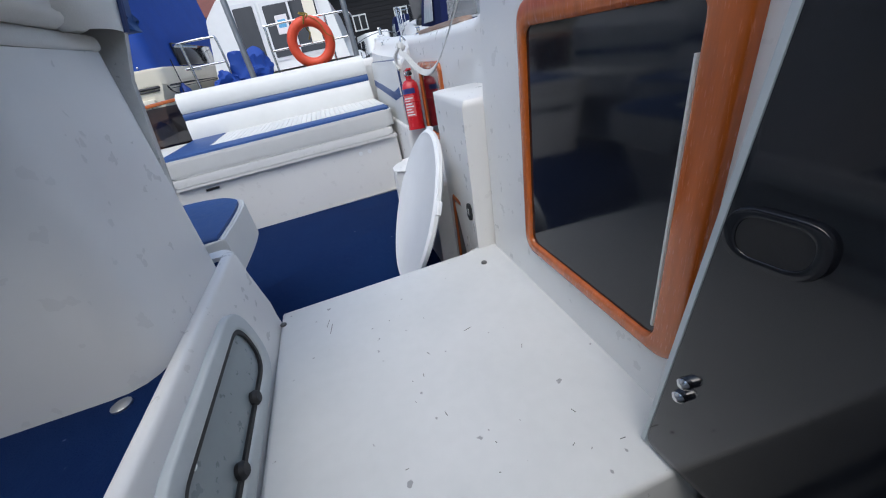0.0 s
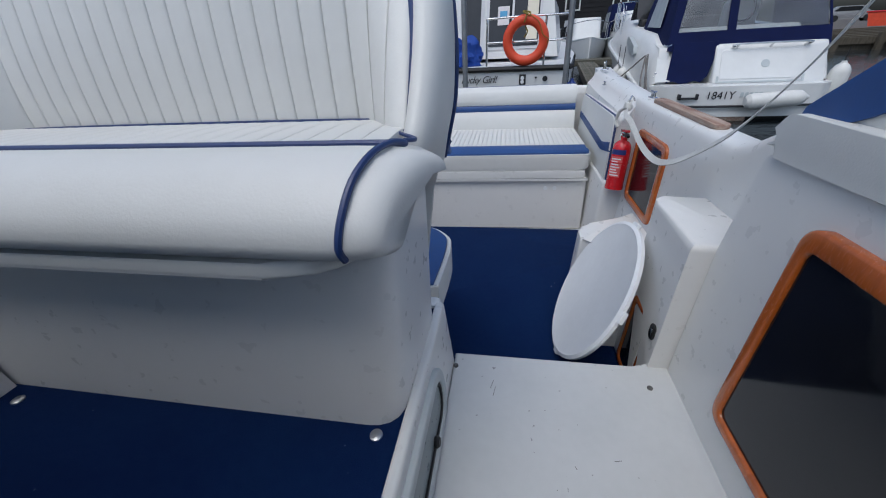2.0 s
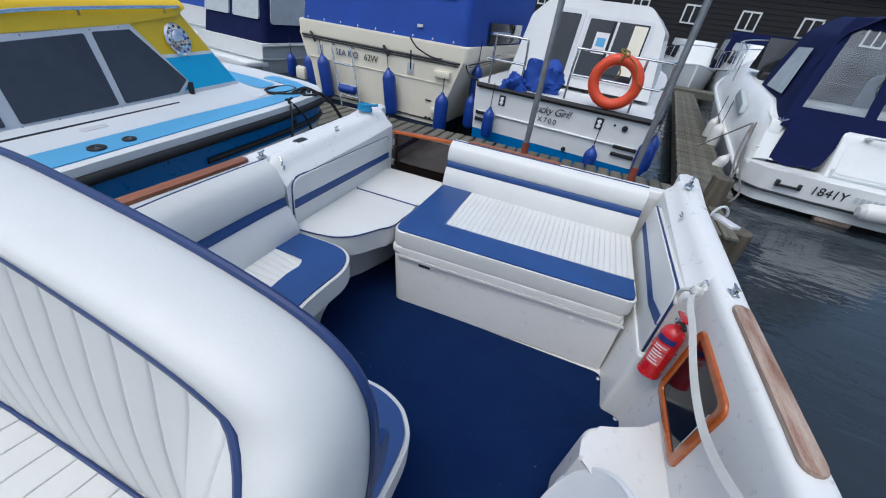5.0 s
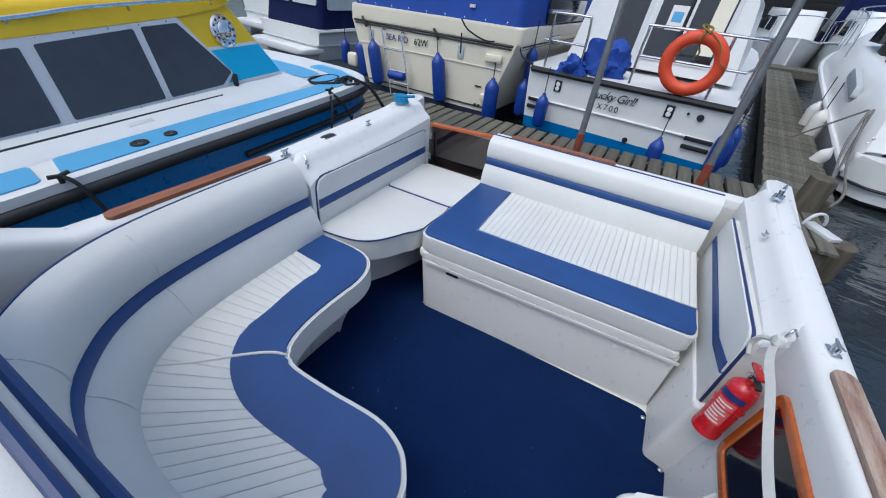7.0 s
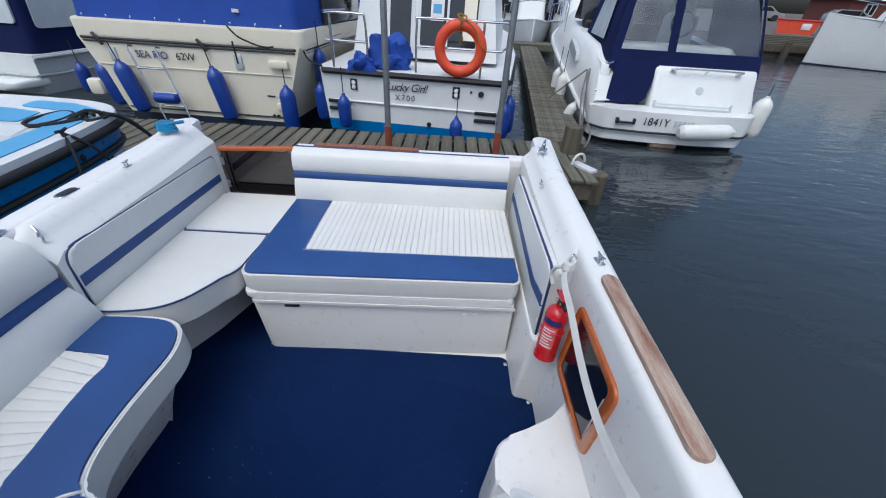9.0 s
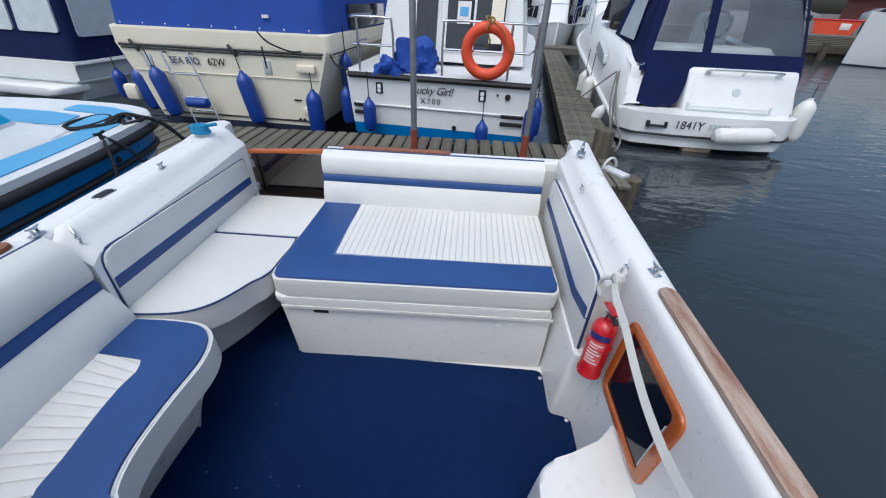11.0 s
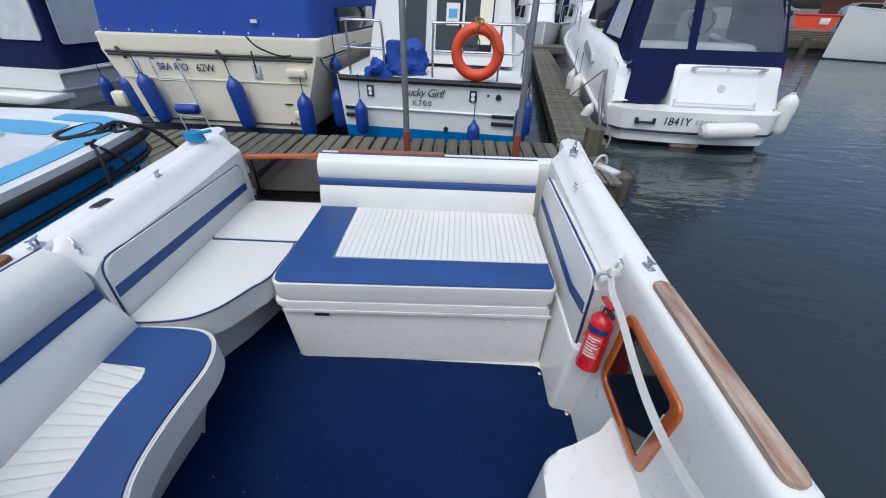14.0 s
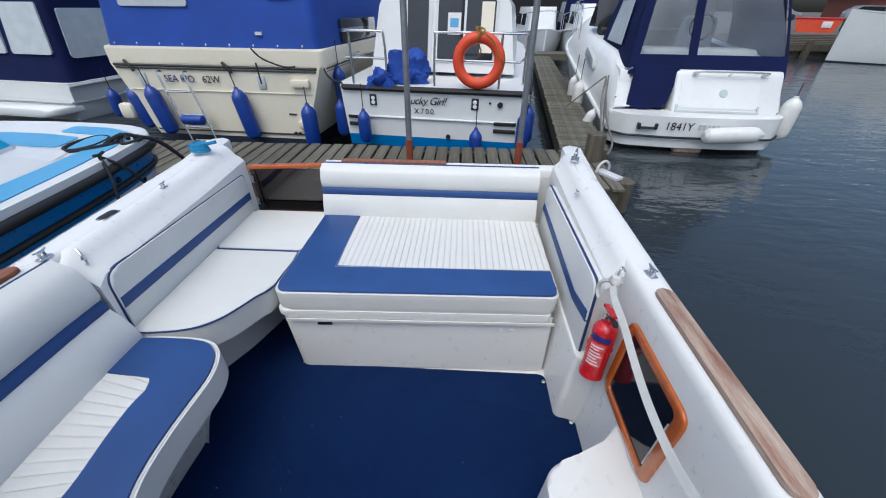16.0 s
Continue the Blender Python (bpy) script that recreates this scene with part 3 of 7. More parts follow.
lounge = thing("lounge_cushion", "curved white vinyl lounge cushion with a navy border", "cushion")
part("pad", prism(outer + inner, 0.335, 0.440, 0.024, 5), VINYL, lounge)
edge = [tuple(p) for p in curve2([(-0.475, -0.424), (-0.277, -0.428), (-0.268, -0.55), (-0.262, -0.64), (-0.246, -0.76), (-0.238, -0.86), (-0.185, -0.945), (-0.11, -1.005), (-0.01, -1.045), (0.10, -1.058), (0.234, -1.056), (0.335, -1.056), (0.385, -1.085), (0.40, -1.14), (0.39, -1.285)], 4)]
edge[0:5] = [(-0.475, -0.426), (-0.277, -0.428)]
part("border", prism(rim + edge[::-1], 0.428, 0.449, 0.008, 4, True), NAVY, lounge, "navy blue vinyl border")
part("welt", tube([(x, y, 0.438) for x, y in grown(rim, 0.006)], 0.005, 6), VINYL, lounge, "white welt round the border")
# fluted panel: channels run across the seat and fan round the bend
lb2 = [tuple(p)[:2] for p in lounge_back][3:-2]
ed2 = edge[1:]


def two_legs(line, low, u):
    """A point on a line by its length, with a third of u spent before y falls under low."""
    cut = next(i for i, p in enumerate(line) if p[1] < low)
    seg, t = (line[:cut + 1], u / 0.34) if u < 0.34 else (line[cut:], (u - 0.34) / 0.66)
    pts = [Vector(p).to_2d() for p in seg]
    left = t * sum((q - p).length for p, q in zip(pts, pts[1:]))
    for p, q in zip(pts, pts[1:]):
        d = (q - p).length
        if left <= d:
            return p.lerp(q, left / d)
        left -= d
    return pts[-1]


part("fluted_panel", grid(lambda u, v: (*(two_legs(lb2, -0.80, warp(u, 34)).lerp(two_legs(ed2, -0.765, warp(u, 34)), v)), 0.4475 + flute(warp(u, 34), 34, 0.006) * min(1, 5 * v)), 34 * 8, 6, (0, 0, -0.014)), VINYL, lounge)
part("seam", tube(curve2([(-0.355, -1.12, 0.448), (-0.25, -1.035, 0.449), (-0.17, -0.955, 0.450), (-0.09, -0.885, 0.451), (-0.035, -0.855, 0.447), (-0.022, -0.845, 0.40)], 4), 0.0055, 6), VINYL, lounge, "raised white seam between the two cushions")

# ---- helm seat ----
helm = thing("helm_seat", "double helm bench seat in white vinyl with navy piping", "seat")
pl = rounded([(-0.50, -1.74), (0.562, -1.74), (0.568, -1.395), (-0.50, -1.395)], [0.0, 0.07, 0.03, 0], 5)
bm = prism(pl, HELM_Z, 0.845)
for v in bm.verts:
    f = (v.co.z - HELM_Z) / 0.415
    v.co.y += 0.02 * f if v.co.y < -1.6 else 0
    v.co.x += 0.012 * f if v.co.x > 0.3 else 0
part("plinth", bm, GEL, helm, "white moulded plinth")
# Shade in the gap below the seat board, put in as a black strip.
part("gap_shade", box((-0.40, -1.742, 0.834), (0.30, -1.715, 0.843)), BLACK, helm, "black strip for the shade under the seat board")
part("seat_board", prism(rounded([(-0.43, -1.84), (0.58, -1.84), (0.58, -1.40), (-0.43, -1.40)], [0.05, 0.12, 0, 0]), 0.846, 0.870, 0.008, 3), VINYL, helm, "white vinyl lip under the cushion")


def end_slant(y):
    """How much further out the rounded end of the seat reaches towards the back."""
    return 0.050 * max(0, min(1, (y + 1.858) / 0.18)) - 0.085 * max(0, min(1, (y + 1.69) / 0.11))


def seat_body():
    """The rolled cushion: a fat rounded front that falls away below the piping, carried along x, with round ends."""
    bm = bmesh.new()
    rings = []
    prof = [(-1.42, 0.868), (-1.42, 0.945), (-1.55, 0.955), (-1.685, 0.968), (-1.735, 0.984), (-1.778, 0.982), (-1.818, 0.963), (-1.846, 0.931), (-1.858, 0.904), (-1.85, 0.884), (-1.825, 0.872)]
    xs = [(-0.47, 0.55), (-0.468, 0.75), (-0.455, 0.88), (-0.43, 0.96), (-0.40, 1.0), (0.1, 1.0), (0.53, 1.0), (0.560, 0.992), (0.580, 0.97), (0.598, 0.93), (0.611, 0.87), (0.620, 0.78), (0.625, 0.66), (0.627, 0.5)]
    for x, s in xs:
        rings.append([bm.verts.new((x + end_slant(y) * (x > 0.5), -1.60 + (y + 1.60) * (0.75 + 0.25 * s if y < -1.6 else 1), 0.90 + (z - 0.90) * s)) for y, z in prof])
    for a, b in zip(rings, rings[1:]):
        for k in range(len(a)):
            bm.faces.new((a[k], a[(k + 1) % len(a)], b[(k + 1) % len(a)], b[k]))
    bm.faces.new(rings[0])
    bm.faces.new(rings[-1][::-1])
    return bm


END_PIPE = [(0.580 + end_slant(y), -1.60 + (y + 1.60) * 0.975 + oy, 0.90 + (z - 0.90) * 0.985 + oz) for y, z, oy, oz in
            ((-1.705, 0.975, 0, 0.004), (-1.735, 0.984, 0, 0.004), (-1.778, 0.982, -0.002, 0.004), (-1.818, 0.963, -0.004, 0.004), (-1.846, 0.931, -0.005, 0.002), (-1.858, 0.904, -0.005, 0), (-1.852, 0.888, -0.004, -0.002))]
part("seat_cushion", seat_body(), VINYL, helm, "", 60)
part("seat_panel", grid(lambda u, v: (-0.36 + 0.955 * warp(u, 23), -1.700 + 0.255 * v, 0.980 - 0.016 * v + 0.006 * math.sin(math.pi * v) + flute(warp(u, 23), 23, 0.005)), 23 * 8, 4, (0, 0, -0.016)), VINYL, helm, "white fluted vinyl panel")
part("seat_piping", tube(curve2([(-0.46, -1.64, 0.94), (-0.42, -1.69, 0.970)] + [(-0.36 + 0.95 * k / 8, -1.703, 0.979) for k in range(9)] + END_PIPE, 4), 0.0045, 8), PIPE, helm, "navy blue piping")
part("crease_piping", tube(curve2([(-0.40, -1.49, 0.955), (-0.36, -1.478, 0.964), (-0.25, -1.470, 0.967), (0.1, -1.462, 0.967), (0.46, -1.466, 0.967), (0.535, -1.475, 0.963), (0.560, -1.53, 0.968), (0.574, -1.60, 0.974), (0.628, -1.668, 0.976), (0.622, -1.703, 0.982)], 4), 0.003, 8), PIPE, helm, "navy blue piping")

CX = 0.075


def arch(inset, low=0.86):
    """The outline of the backrest in x, z, set in by some centimetres: steep shoulders under a low arch."""
    pts = [(-0.485, 0.80), (-0.495, 0.93), (-0.487, 1.03), (-0.460, 1.11), (-0.392, 1.19), (-0.29, 1.242), (-0.12, 1.293), (0.10, 1.320), (0.30, 1.308), (0.47, 1.285), (0.585, 1.252), (0.638, 1.198), (0.652, 1.11), (0.650, 1.0), (0.637, 0.93), (0.622, 0.868)]
    out = []
    for p in curve2(pts, 5):
        d = Vector((CX, 0.86)) - p
        q = p + Vector((inset * (1 if d.x < 0 else 0.6) * max(-1, min(1, d.x / 0.35)), inset * 0.42 * max(-1, min(1, d.y / 0.22))))
        if q.y >= low:
            out.append(tuple(q))
    return out


def wing(x, z):
    """How far the padded sides reach forward, more towards the seat."""
    s = max(0, min(1, (abs(x - CX) - 0.40) / 0.11))
    return (0.15 if x > CX else 0.13) * s * s * (3 - 2 * s) * max(0, min(1, (1.22 - z) / 0.25)) * max(0, min(1, (z - 0.86) / 0.08))


def back_y(z, off):
    return -1.448 + 0.035 * (z - 0.95) / 0.34 + off


def back_shell(bm):
    for v in bm.verts:
        w = wing(v.co.x, v.co.z) * max(0, 1 - v.co.y / 0.075)
        v.co.y = back_y(v.co.z, v.co.y) - w
    return bm


def back_frame():
    """The padded border round the fluted panel, with its rounded edge and the back behind it."""
    bm = bmesh.new()
    rings = []
    for inset, y in ((0.058, 0.004), (0.052, -0.006), (0.042, -0.013), (0.028, -0.013), (0.014, -0.006), (0.005, 0.008), (0.0, 0.030), (0.0, 0.055), (0.006, 0.075), (0.020, 0.088), (0.035, 0.090)):
        rings.append([bm.verts.new((x, y, z)) for x, z in arch(inset, -9)])
    for a, b in zip(rings, rings[1:]):
        for k in range(len(a) - 1):
            bm.faces.new((a[k], a[k + 1], b[k + 1], b[k]))
    bm.faces.new(rings[-1])
    bmesh.ops.recalc_face_normals(bm, faces=bm.faces)
    return back_shell(bm)


part("backrest", back_frame(), VINYL, helm, "", 60)
inn = arch(0.052, 0.90)


def inner_top(x):
    best = 0.93
    for p, q in zip(inn, inn[1:]):
        lo_, hi_ = min(p[0], q[0]), max(p[0], q[0])
        if lo_ <= x <= hi_ and hi_ - lo_ > 1e-6:
            best = max(best, p[1] + (q[1] - p[1]) * (x - p[0]) / (q[0] - p[0]))
    return best


X_LO, X_HI = min(p[0] for p in inn), max(p[0] for p in inn)


def back_panel(u, v):
    u = warp(u, 24)
    x = X_LO + 0.002 + (X_HI - X_LO - 0.004) * u
    z = 0.925 + max(0.005, inner_top(x) - 0.925) * v
    return (x, back_y(z, -0.010 - flute(u, 24, 0.006) * (1 if v < 0.98 else 0) - 0.010 * math.sin(math.pi * v)) - wing(x, z), z)


part("back_panel", grid(back_panel, 24 * 8, 8, (0, 0.02, 0)), VINYL, helm, "white fluted vinyl panel", 60)
part("back_piping", tube([(x, back_y(z, -0.008) - wing(x, z), z) for x, z in inn], 0.006, 8), PIPE, helm, "navy blue piping")
part("rear_piping", tube([(x, back_y(z, 0.078), z) for x, z in arch(0.004, 0.80)], 0.0055, 8), PIPE, helm, "navy blue piping")
band = [tuple(p) for p in curve2([(-0.55, 0.66), (-0.24, 0.72), (0.0, 0.79), (0.285, 0.90), (0.625, 1.08)], 4)]
rim_ = arch(0.008, 0.80)
low_r = [(-0.52, 0.44)] + band + [q for q in rim_ if q[0] > 0.5 and q[1] < 1.09] + [(0.585, 0.80), (0.545, 0.44)]
pad_ = [q for q in band if q[0] > 0.40] + [q for q in rim_ if q[0] > 0.5 and 0.88 < q[1] < 1.09] + [(0.63, 0.87), (0.42, 0.87)]
part("rear_bolster", back_shell(turned(prism(pad_, 0.085, 0.128, 0.018, 4), XZ)), NAVY, helm, "padded navy blue vinyl roll")
part("rear_panel", back_shell(turned(prism(low_r, 0.080, 0.094, 0.005, 2), XZ)), VINYL_WORN, helm, "soiled white vinyl back")
part("rear_stripe", tube([(-0.50, -1.345, 0.812), (0.0, -1.345, 0.812), (0.56, -1.345, 0.812)], 0.014, 8), NAVY, helm, "navy blue roll along the foot of the back")

# ---- forward cockpit sides: upholstered coamings ----
def yz_pad(name, outline, x, dx, material, parent, lean, label=""):
    bm = turned(prism(outline, min(x, x + dx), max(x, x + dx), 0.008, 3), YZ)
    for v in bm.verts:
        v.co.x += lean * (v.co.z - 0.9)
    return part(name, bm, material, parent, label)


pc = thing("port_coaming_pad", "white vinyl side panel with navy stripes beside the helm", "side panel")
yz_pad("panel", rounded([(-2.75, 0.72), (-1.38, 0.72), (-1.36, 0.95), (-1.42, 1.10), (-1.58, 1.145), (-2.75, 1.17)], [0, 0.02, 0.1, 0.08, 0.05, 0], 5), -0.60, -0.05, VINYL, pc, -0.10)
yz_pad("upper_stripe", [(-2.75, 1.075)] + [tuple(p) for p in curve2([(-2.1, 1.075), (-1.75, 1.075), (-1.43, 1.06)], 5)] + [tuple(p) for p in curve2([(-1.43, 1.10), (-1.60, 1.132), (-2.1, 1.14), (-2.75, 1.145)], 5)], -0.596, -0.01, NAVY, pc, -0.10, "navy blue stripe")
yz_pad("lower_stripe", [tuple(p) for p in curve2([(-2.1, 1.015), (-1.75, 1.022), (-1.60, 1.01), (-1.40, 0.96)], 5)] + [tuple(p) for p in curve2([(-1.40, 1.03), (-1.50, 1.055), (-1.75, 1.05), (-2.1, 1.02)], 5)], -0.596, -0.01, NAVY, pc, -0.10, "navy blue tapering stripe")
setting("wall_port_coaming", box((-0.76, -2.75, 0.70), (-0.665, -1.40, 1.16), 0.02, 3), GEL, "white moulded coaming beside the helm")
lw = rounded([(-0.62, HELM_Z), (-0.40, HELM_Z), (-0.47, 0.74), (-0.62, 0.74)], [0, 0.0, 0.03, 0], 4)
setting("wall_port_locker", turned(prism(lw, -2.75, -1.745), XZ), GEL, "white moulded locker side beside the helm floor")
spk = thing("speaker", "round black loudspeaker in the side panel", "speaker", (-0.60, -1.83, 0.97))
spm = pose(0, 0, 0, 0, 84, 0)
part("rim", lathe([(0.058, 0.0), (0.088, 0.0), (0.088, 0.012), (0.078, 0.018), (0.064, 0.012)], 36, spm), BLACK, spk)
part("grille", lathe([(0.070, 0.002), (0.068, 0.008), (0.05, 0.004), (0.028, 0.010), (0.0, 0.014)], 36, spm), BLACK, spk)
hm = pose(-0.425, -1.98, 0.60, 0, 77, 0)
hatch = thing("inspection_cover", "round white inspection cover in the locker side", "hatch cover")
part("rim", lathe([(0.10, 0.0), (0.122, 0.0), (0.12, 0.006), (0.104, 0.008)], 40, hm), GEL_WORN, hatch)
part("cover", lathe([(0.099, 0.0), (0.099, 0.005), (0.09, 0.007), (0.0, 0.007)], 40, hm), WHITEPL, hatch)
wsf = thing("windscreen_frame", "polished windscreen rail with its bracket on the coaming", "rail", (0, 0, 0))
part("rail", tube([(-0.70, -2.75, 1.30), (-0.70, -2.2, 1.215), (-0.70, -1.80, 1.192)], 0.016, 12), CHROME, wsf)
part("socket", tube([(-0.70, -1.86, 1.195), (-0.70, -1.76, 1.19)], 0.021, 12), CHROME, wsf)
part("bracket", prism(rounded([(-0.73, -1.80), (-0.67, -1.80), (-0.685, -1.62), (-0.715, -1.62)], 0.01), 1.160, 1.176, 0.004), CHROME, wsf)
part("side_glass", turned(prism([(-2.75, 1.165), (-1.60, 1.165), (-1.72, 1.20), (-2.75, 1.45)], -0.742, -0.736), YZ), SMOKE, wsf, "dark tinted side glass")

sc = thing("starboard_coaming_pad", "white and navy vinyl bolster above the bulkhead", "side panel")
roll = rounded([(-2.7, 0.862), (-1.36, 0.862), (-1.345, 0.90), (-1.385, 0.945), (-2.7, 0.965)], [0, 0.03, 0.03, 0.03, 0], 5)
bm = turned(prism(roll, 1.262, 1.36, 0.035, 4), YZ)
part("bolster", bm, VINYL, sc)
yz_pad("panel", rounded([(-2.7, 0.93), (-1.40, 0.93), (-1.42, 0.97), (-1.75, 1.24), (-2.7, 1.32)], [0, 0.01, 0.03, 0.1, 0], 5), 1.285, 0.06, VINYL, sc, 0.10)
yz_pad("blue_panel", [(-1.372, 0.92)] + [tuple(p) for p in curve2([(-1.38, 0.955), (-1.55, 1.09), (-1.76, 1.247)], 5)] + [tuple(p) for p in curve2([(-1.72, 1.21), (-1.60, 1.06), (-1.53, 0.97), (-1.42, 0.925)], 6)], 1.279, 0.02, NAVY, sc, 0.10, "navy blue vinyl panel with a curved edge")
setting("wall_starboard_coaming", box((1.36, -2.7, 0.3), (1.50, -1.331, 0.93), 0.02, 3), GEL, "white moulded coaming over the bulkhead")

# ---- fittings of our boat ----
def framed_window(name, label, w, h, m, bars=(0.03, 0.03, 0.03, 0.03), depth=0.03, r_out=0.045, r_in=0.02, skew=0.0, material=None):
    """A smoked pane in a teak frame, in its own x, y plane, facing z."""
    e = thing(name, label, "window")
    e.matrix_world = m
    o = rounded([(-w / 2, -h / 2), (w / 2, -h / 2), (w / 2, h / 2), (-w / 2, h / 2)], r_out, 6)
    bl, bb, br_, bt_ = bars
    i = rounded([(-w / 2 + bl, -h / 2 + bb), (w / 2 - br_, -h / 2 + bb), (w / 2 - br_, h / 2 - bt_), (-w / 2 + bl, h / 2 - bt_)], r_in, 6)
    part("frame", ring(o, i, -0.004, depth, None, 0.007), material or TEAK, e)
    part("pane", prism(i, 0.004, 0.014), SMOKE, e, "dark smoked acrylic pane")
    part("sealant", tube([(w / 2 - br_ - 0.004, -h / 2 + bb + 0.02, 0.016), (w / 2 - br_ - 0.004, h / 2 - bt_ - 0.05, 0.016)], 0.003, 6), STRAP, e, "whitish sealant bead")
    return e


def facing(x, y, z, nx, ny, nz, spin=0.0):
    """A pose whose z axis points along (nx, ny, nz) and whose y axis stays up."""
    zz = Vector((nx, ny, nz)).normalized()
    xx = Vector((0, 0, 1)).cross(zz).normalized()
    yy = zz.cross(xx)
    return Matrix.Translation((x, y, z)) @ Matrix((xx, yy, zz)).transposed().to_4x4() @ pose(0, 0, 0, 0, 0, spin)


CREAMB = mat("cream_sealant", (0.52, 0.42, 0.30), 0.7, vary=0.2, scale=40)
win1 = framed_window("window_1", "dark smoked window in a varnished teak frame on the bulkhead", 0.418, 0.492, facing(1.268, -1.742, 0.551, -1, 0, 0.03), bars=(0.026, 0.026, 0.045, 0.042), depth=0.022)
part("bead", tube([(1.246, -1.956, 0.315), (1.246, -1.957, 0.55), (1.244, -1.957, 0.79)], 0.004, 6), CREAMB, win1, "worn cream sealant bead")
framed_window("window_2", "dark smoked locker door in a varnished teak frame", 0.362, 0.345, facing(1.379, -0.474, 0.521, -1, 0, 0.03), bars=(0.034, 0.034, 0.040, 0.034), depth=0.022)
framed_window("window_3", "dark low locker opening in a teak frame", 0.17, 0.30, facing(1.216, -1.16, 0.16, -1, 0, 0.05), bars=(0.025, 0.025, 0.025, 0.025), depth=0.018, r_out=0.03)

door = thing("door_1", "dark smoked acrylic companionway door with chrome screws", "door", kind="structure")
dm = facing(1.245, -2.41, 0.40, -1, -0.12, 0.0) @ Matrix(((1, 0.105, 0, 0), (0, 1, 0, 0), (0, 0, 1, 0), (0, 0, 0, 1)))
part("panel", turned(prism(rounded([(-0.42, -0.185), (0.42, -0.185), (0.42, 0.70), (-0.42, 0.70)], 0.02, 4), 0.0, 0.012, 0.002), dm), SMOKE, door)
part("edge_strip", tube([dm @ Vector((-0.424, -0.185, 0.006)), dm @ Vector((-0.424, 0.70, 0.006))], 0.006, 6), GREYPL, door, "grey sealing strip")
# The porthole's reflection in the door, modelled as a rimmed black oval.
oval_at = facing(1.200, -2.050, 0.582, -1, -0.12, 0.0)
part("reflection_rim", ring(rounded([(-0.036, -0.025), (0.036, -0.025), (0.036, 0.025), (-0.036, 0.025)], 0.0245, 8), rounded([(-0.026, -0.018), (0.026, -0.018), (0.026, 0.018), (-0.026, 0.018)], 0.0175, 8), 0.0, 0.0145, oval_at, 0.001), SMOKE, door, "smoked rim of the oval for the porthole's reflection")
part("reflection_oval", turned(prism(rounded([(-0.026, -0.018), (0.026, -0.018), (0.026, 0.018), (-0.026, 0.018)], 0.0175, 8), 0.0, 0.0132), oval_at), BLACK, door, "black oval for the porthole's reflection")
for yy in (-0.02, -0.045):
    part("screw", lathe([(0.008, 0), (0.008, 0.006), (0.004, 0.010), (0, 0.011)], 14, dm @ Matrix.Translation((-0.40, yy, 0.012))), CHROME, door)

# porthole in the riser
port = thing("porthole", "oblong opening porthole with a grey plastic frame", "window")
pm = facing(0.600, -1.735, 0.312, 1, 0, 0.10)
po = rounded([(-0.215, -0.085), (0.215, -0.085), (0.215, 0.085), (-0.215, 0.085)], 0.08, 10)
pi_ = rounded([(-0.185, -0.055), (0.185, -0.055), (0.185, 0.055), (-0.185, 0.055)], 0.053, 10)
part("frame", ring(po, pi_, -0.01, 0.014, pm, 0.005), GREYPL, port)
part("gasket", ring(rounded([(-0.186, -0.056), (0.186, -0.056), (0.186, 0.056), (-0.186, 0.056)], 0.054, 10), rounded([(-0.177, -0.047), (0.177, -0.047), (0.177, 0.047), (-0.177, 0.047)], 0.046, 10), -0.008, 0.010, pm), BLACK, port)
part("pane", turned(prism(rounded([(-0.178, -0.048), (0.178, -0.048), (0.178, 0.048), (-0.178, 0.048)], 0.046, 10), 0.001, 0.005), pm), mat("frosted_grey_pane", (0.24, 0.28, 0.29), 0.3, vary=0.08), port)
for px in (-0.07, 0.07):
    part("knob", lathe([(0.012, 0), (0.014, 0.012), (0.010, 0.018), (0, 0.018)], 14, pm @ Matrix.Translation((px, -0.045, 0.0))), BLACK, port)
for px in (-0.11, 0.10):
    part("hinge_screw", lathe([(0.006, 0), (0.006, 0.006), (0, 0.008)], 10, pm @ Matrix.Translation((px, 0.045, 0.0))), STEEL, port)

# fire extinguisher on the side
ex = thing("fire_extinguisher", "small red fire extinguisher with a pressure valve", "fire extinguisher", (1.315, -0.262, 0.39))
ex.matrix_world = Matrix.Translation((1.305, -0.275, 0.39)) @ pose(0, 0, 0, -8, 4, 0)
part("body", lathe([(0.0, 0.0), (0.034, 0.0), (0.041, 0.006), (0.042, 0.02), (0.042, 0.195), (0.038, 0.215), (0.026, 0.23), (0.015, 0.235), (0.015, 0.25), (0.0, 0.25)], 32), RED, ex)
part("foot_ring", lathe([(0.035, -0.004), (0.043, -0.004), (0.0435, 0.012), (0.035, 0.012)], 32), RED, ex)
part("valve", tube([(0, 0, 0.245), (0, 0, 0.275)], 0.012, 12), STEEL, ex)
part("lever", box((-0.012, -0.035, 0.272), (0.012, 0.045, 0.284), 0.004), RED, ex)
part("nozzle", tube([(0, -0.008, 0.262), (0.0, -0.045, 0.262), (0, -0.055, 0.255)], 0.008, 10), BLACK, ex)
part("gauge", lathe([(0.011, 0), (0.011, 0.008), (0, 0.009)], 16, pose(-0.012, 0, 0.258, 0, -90, 0)), CHROME, ex)


def ex_band(z0, z1, a0, a1, r=0.0428):
    n = 10
    return grid(lambda u, v: (r * math.cos(a0 + (a1 - a0) * u), r * math.sin(a0 + (a1 - a0) * u), z0 + (z1 - z0) * v), n, 1)


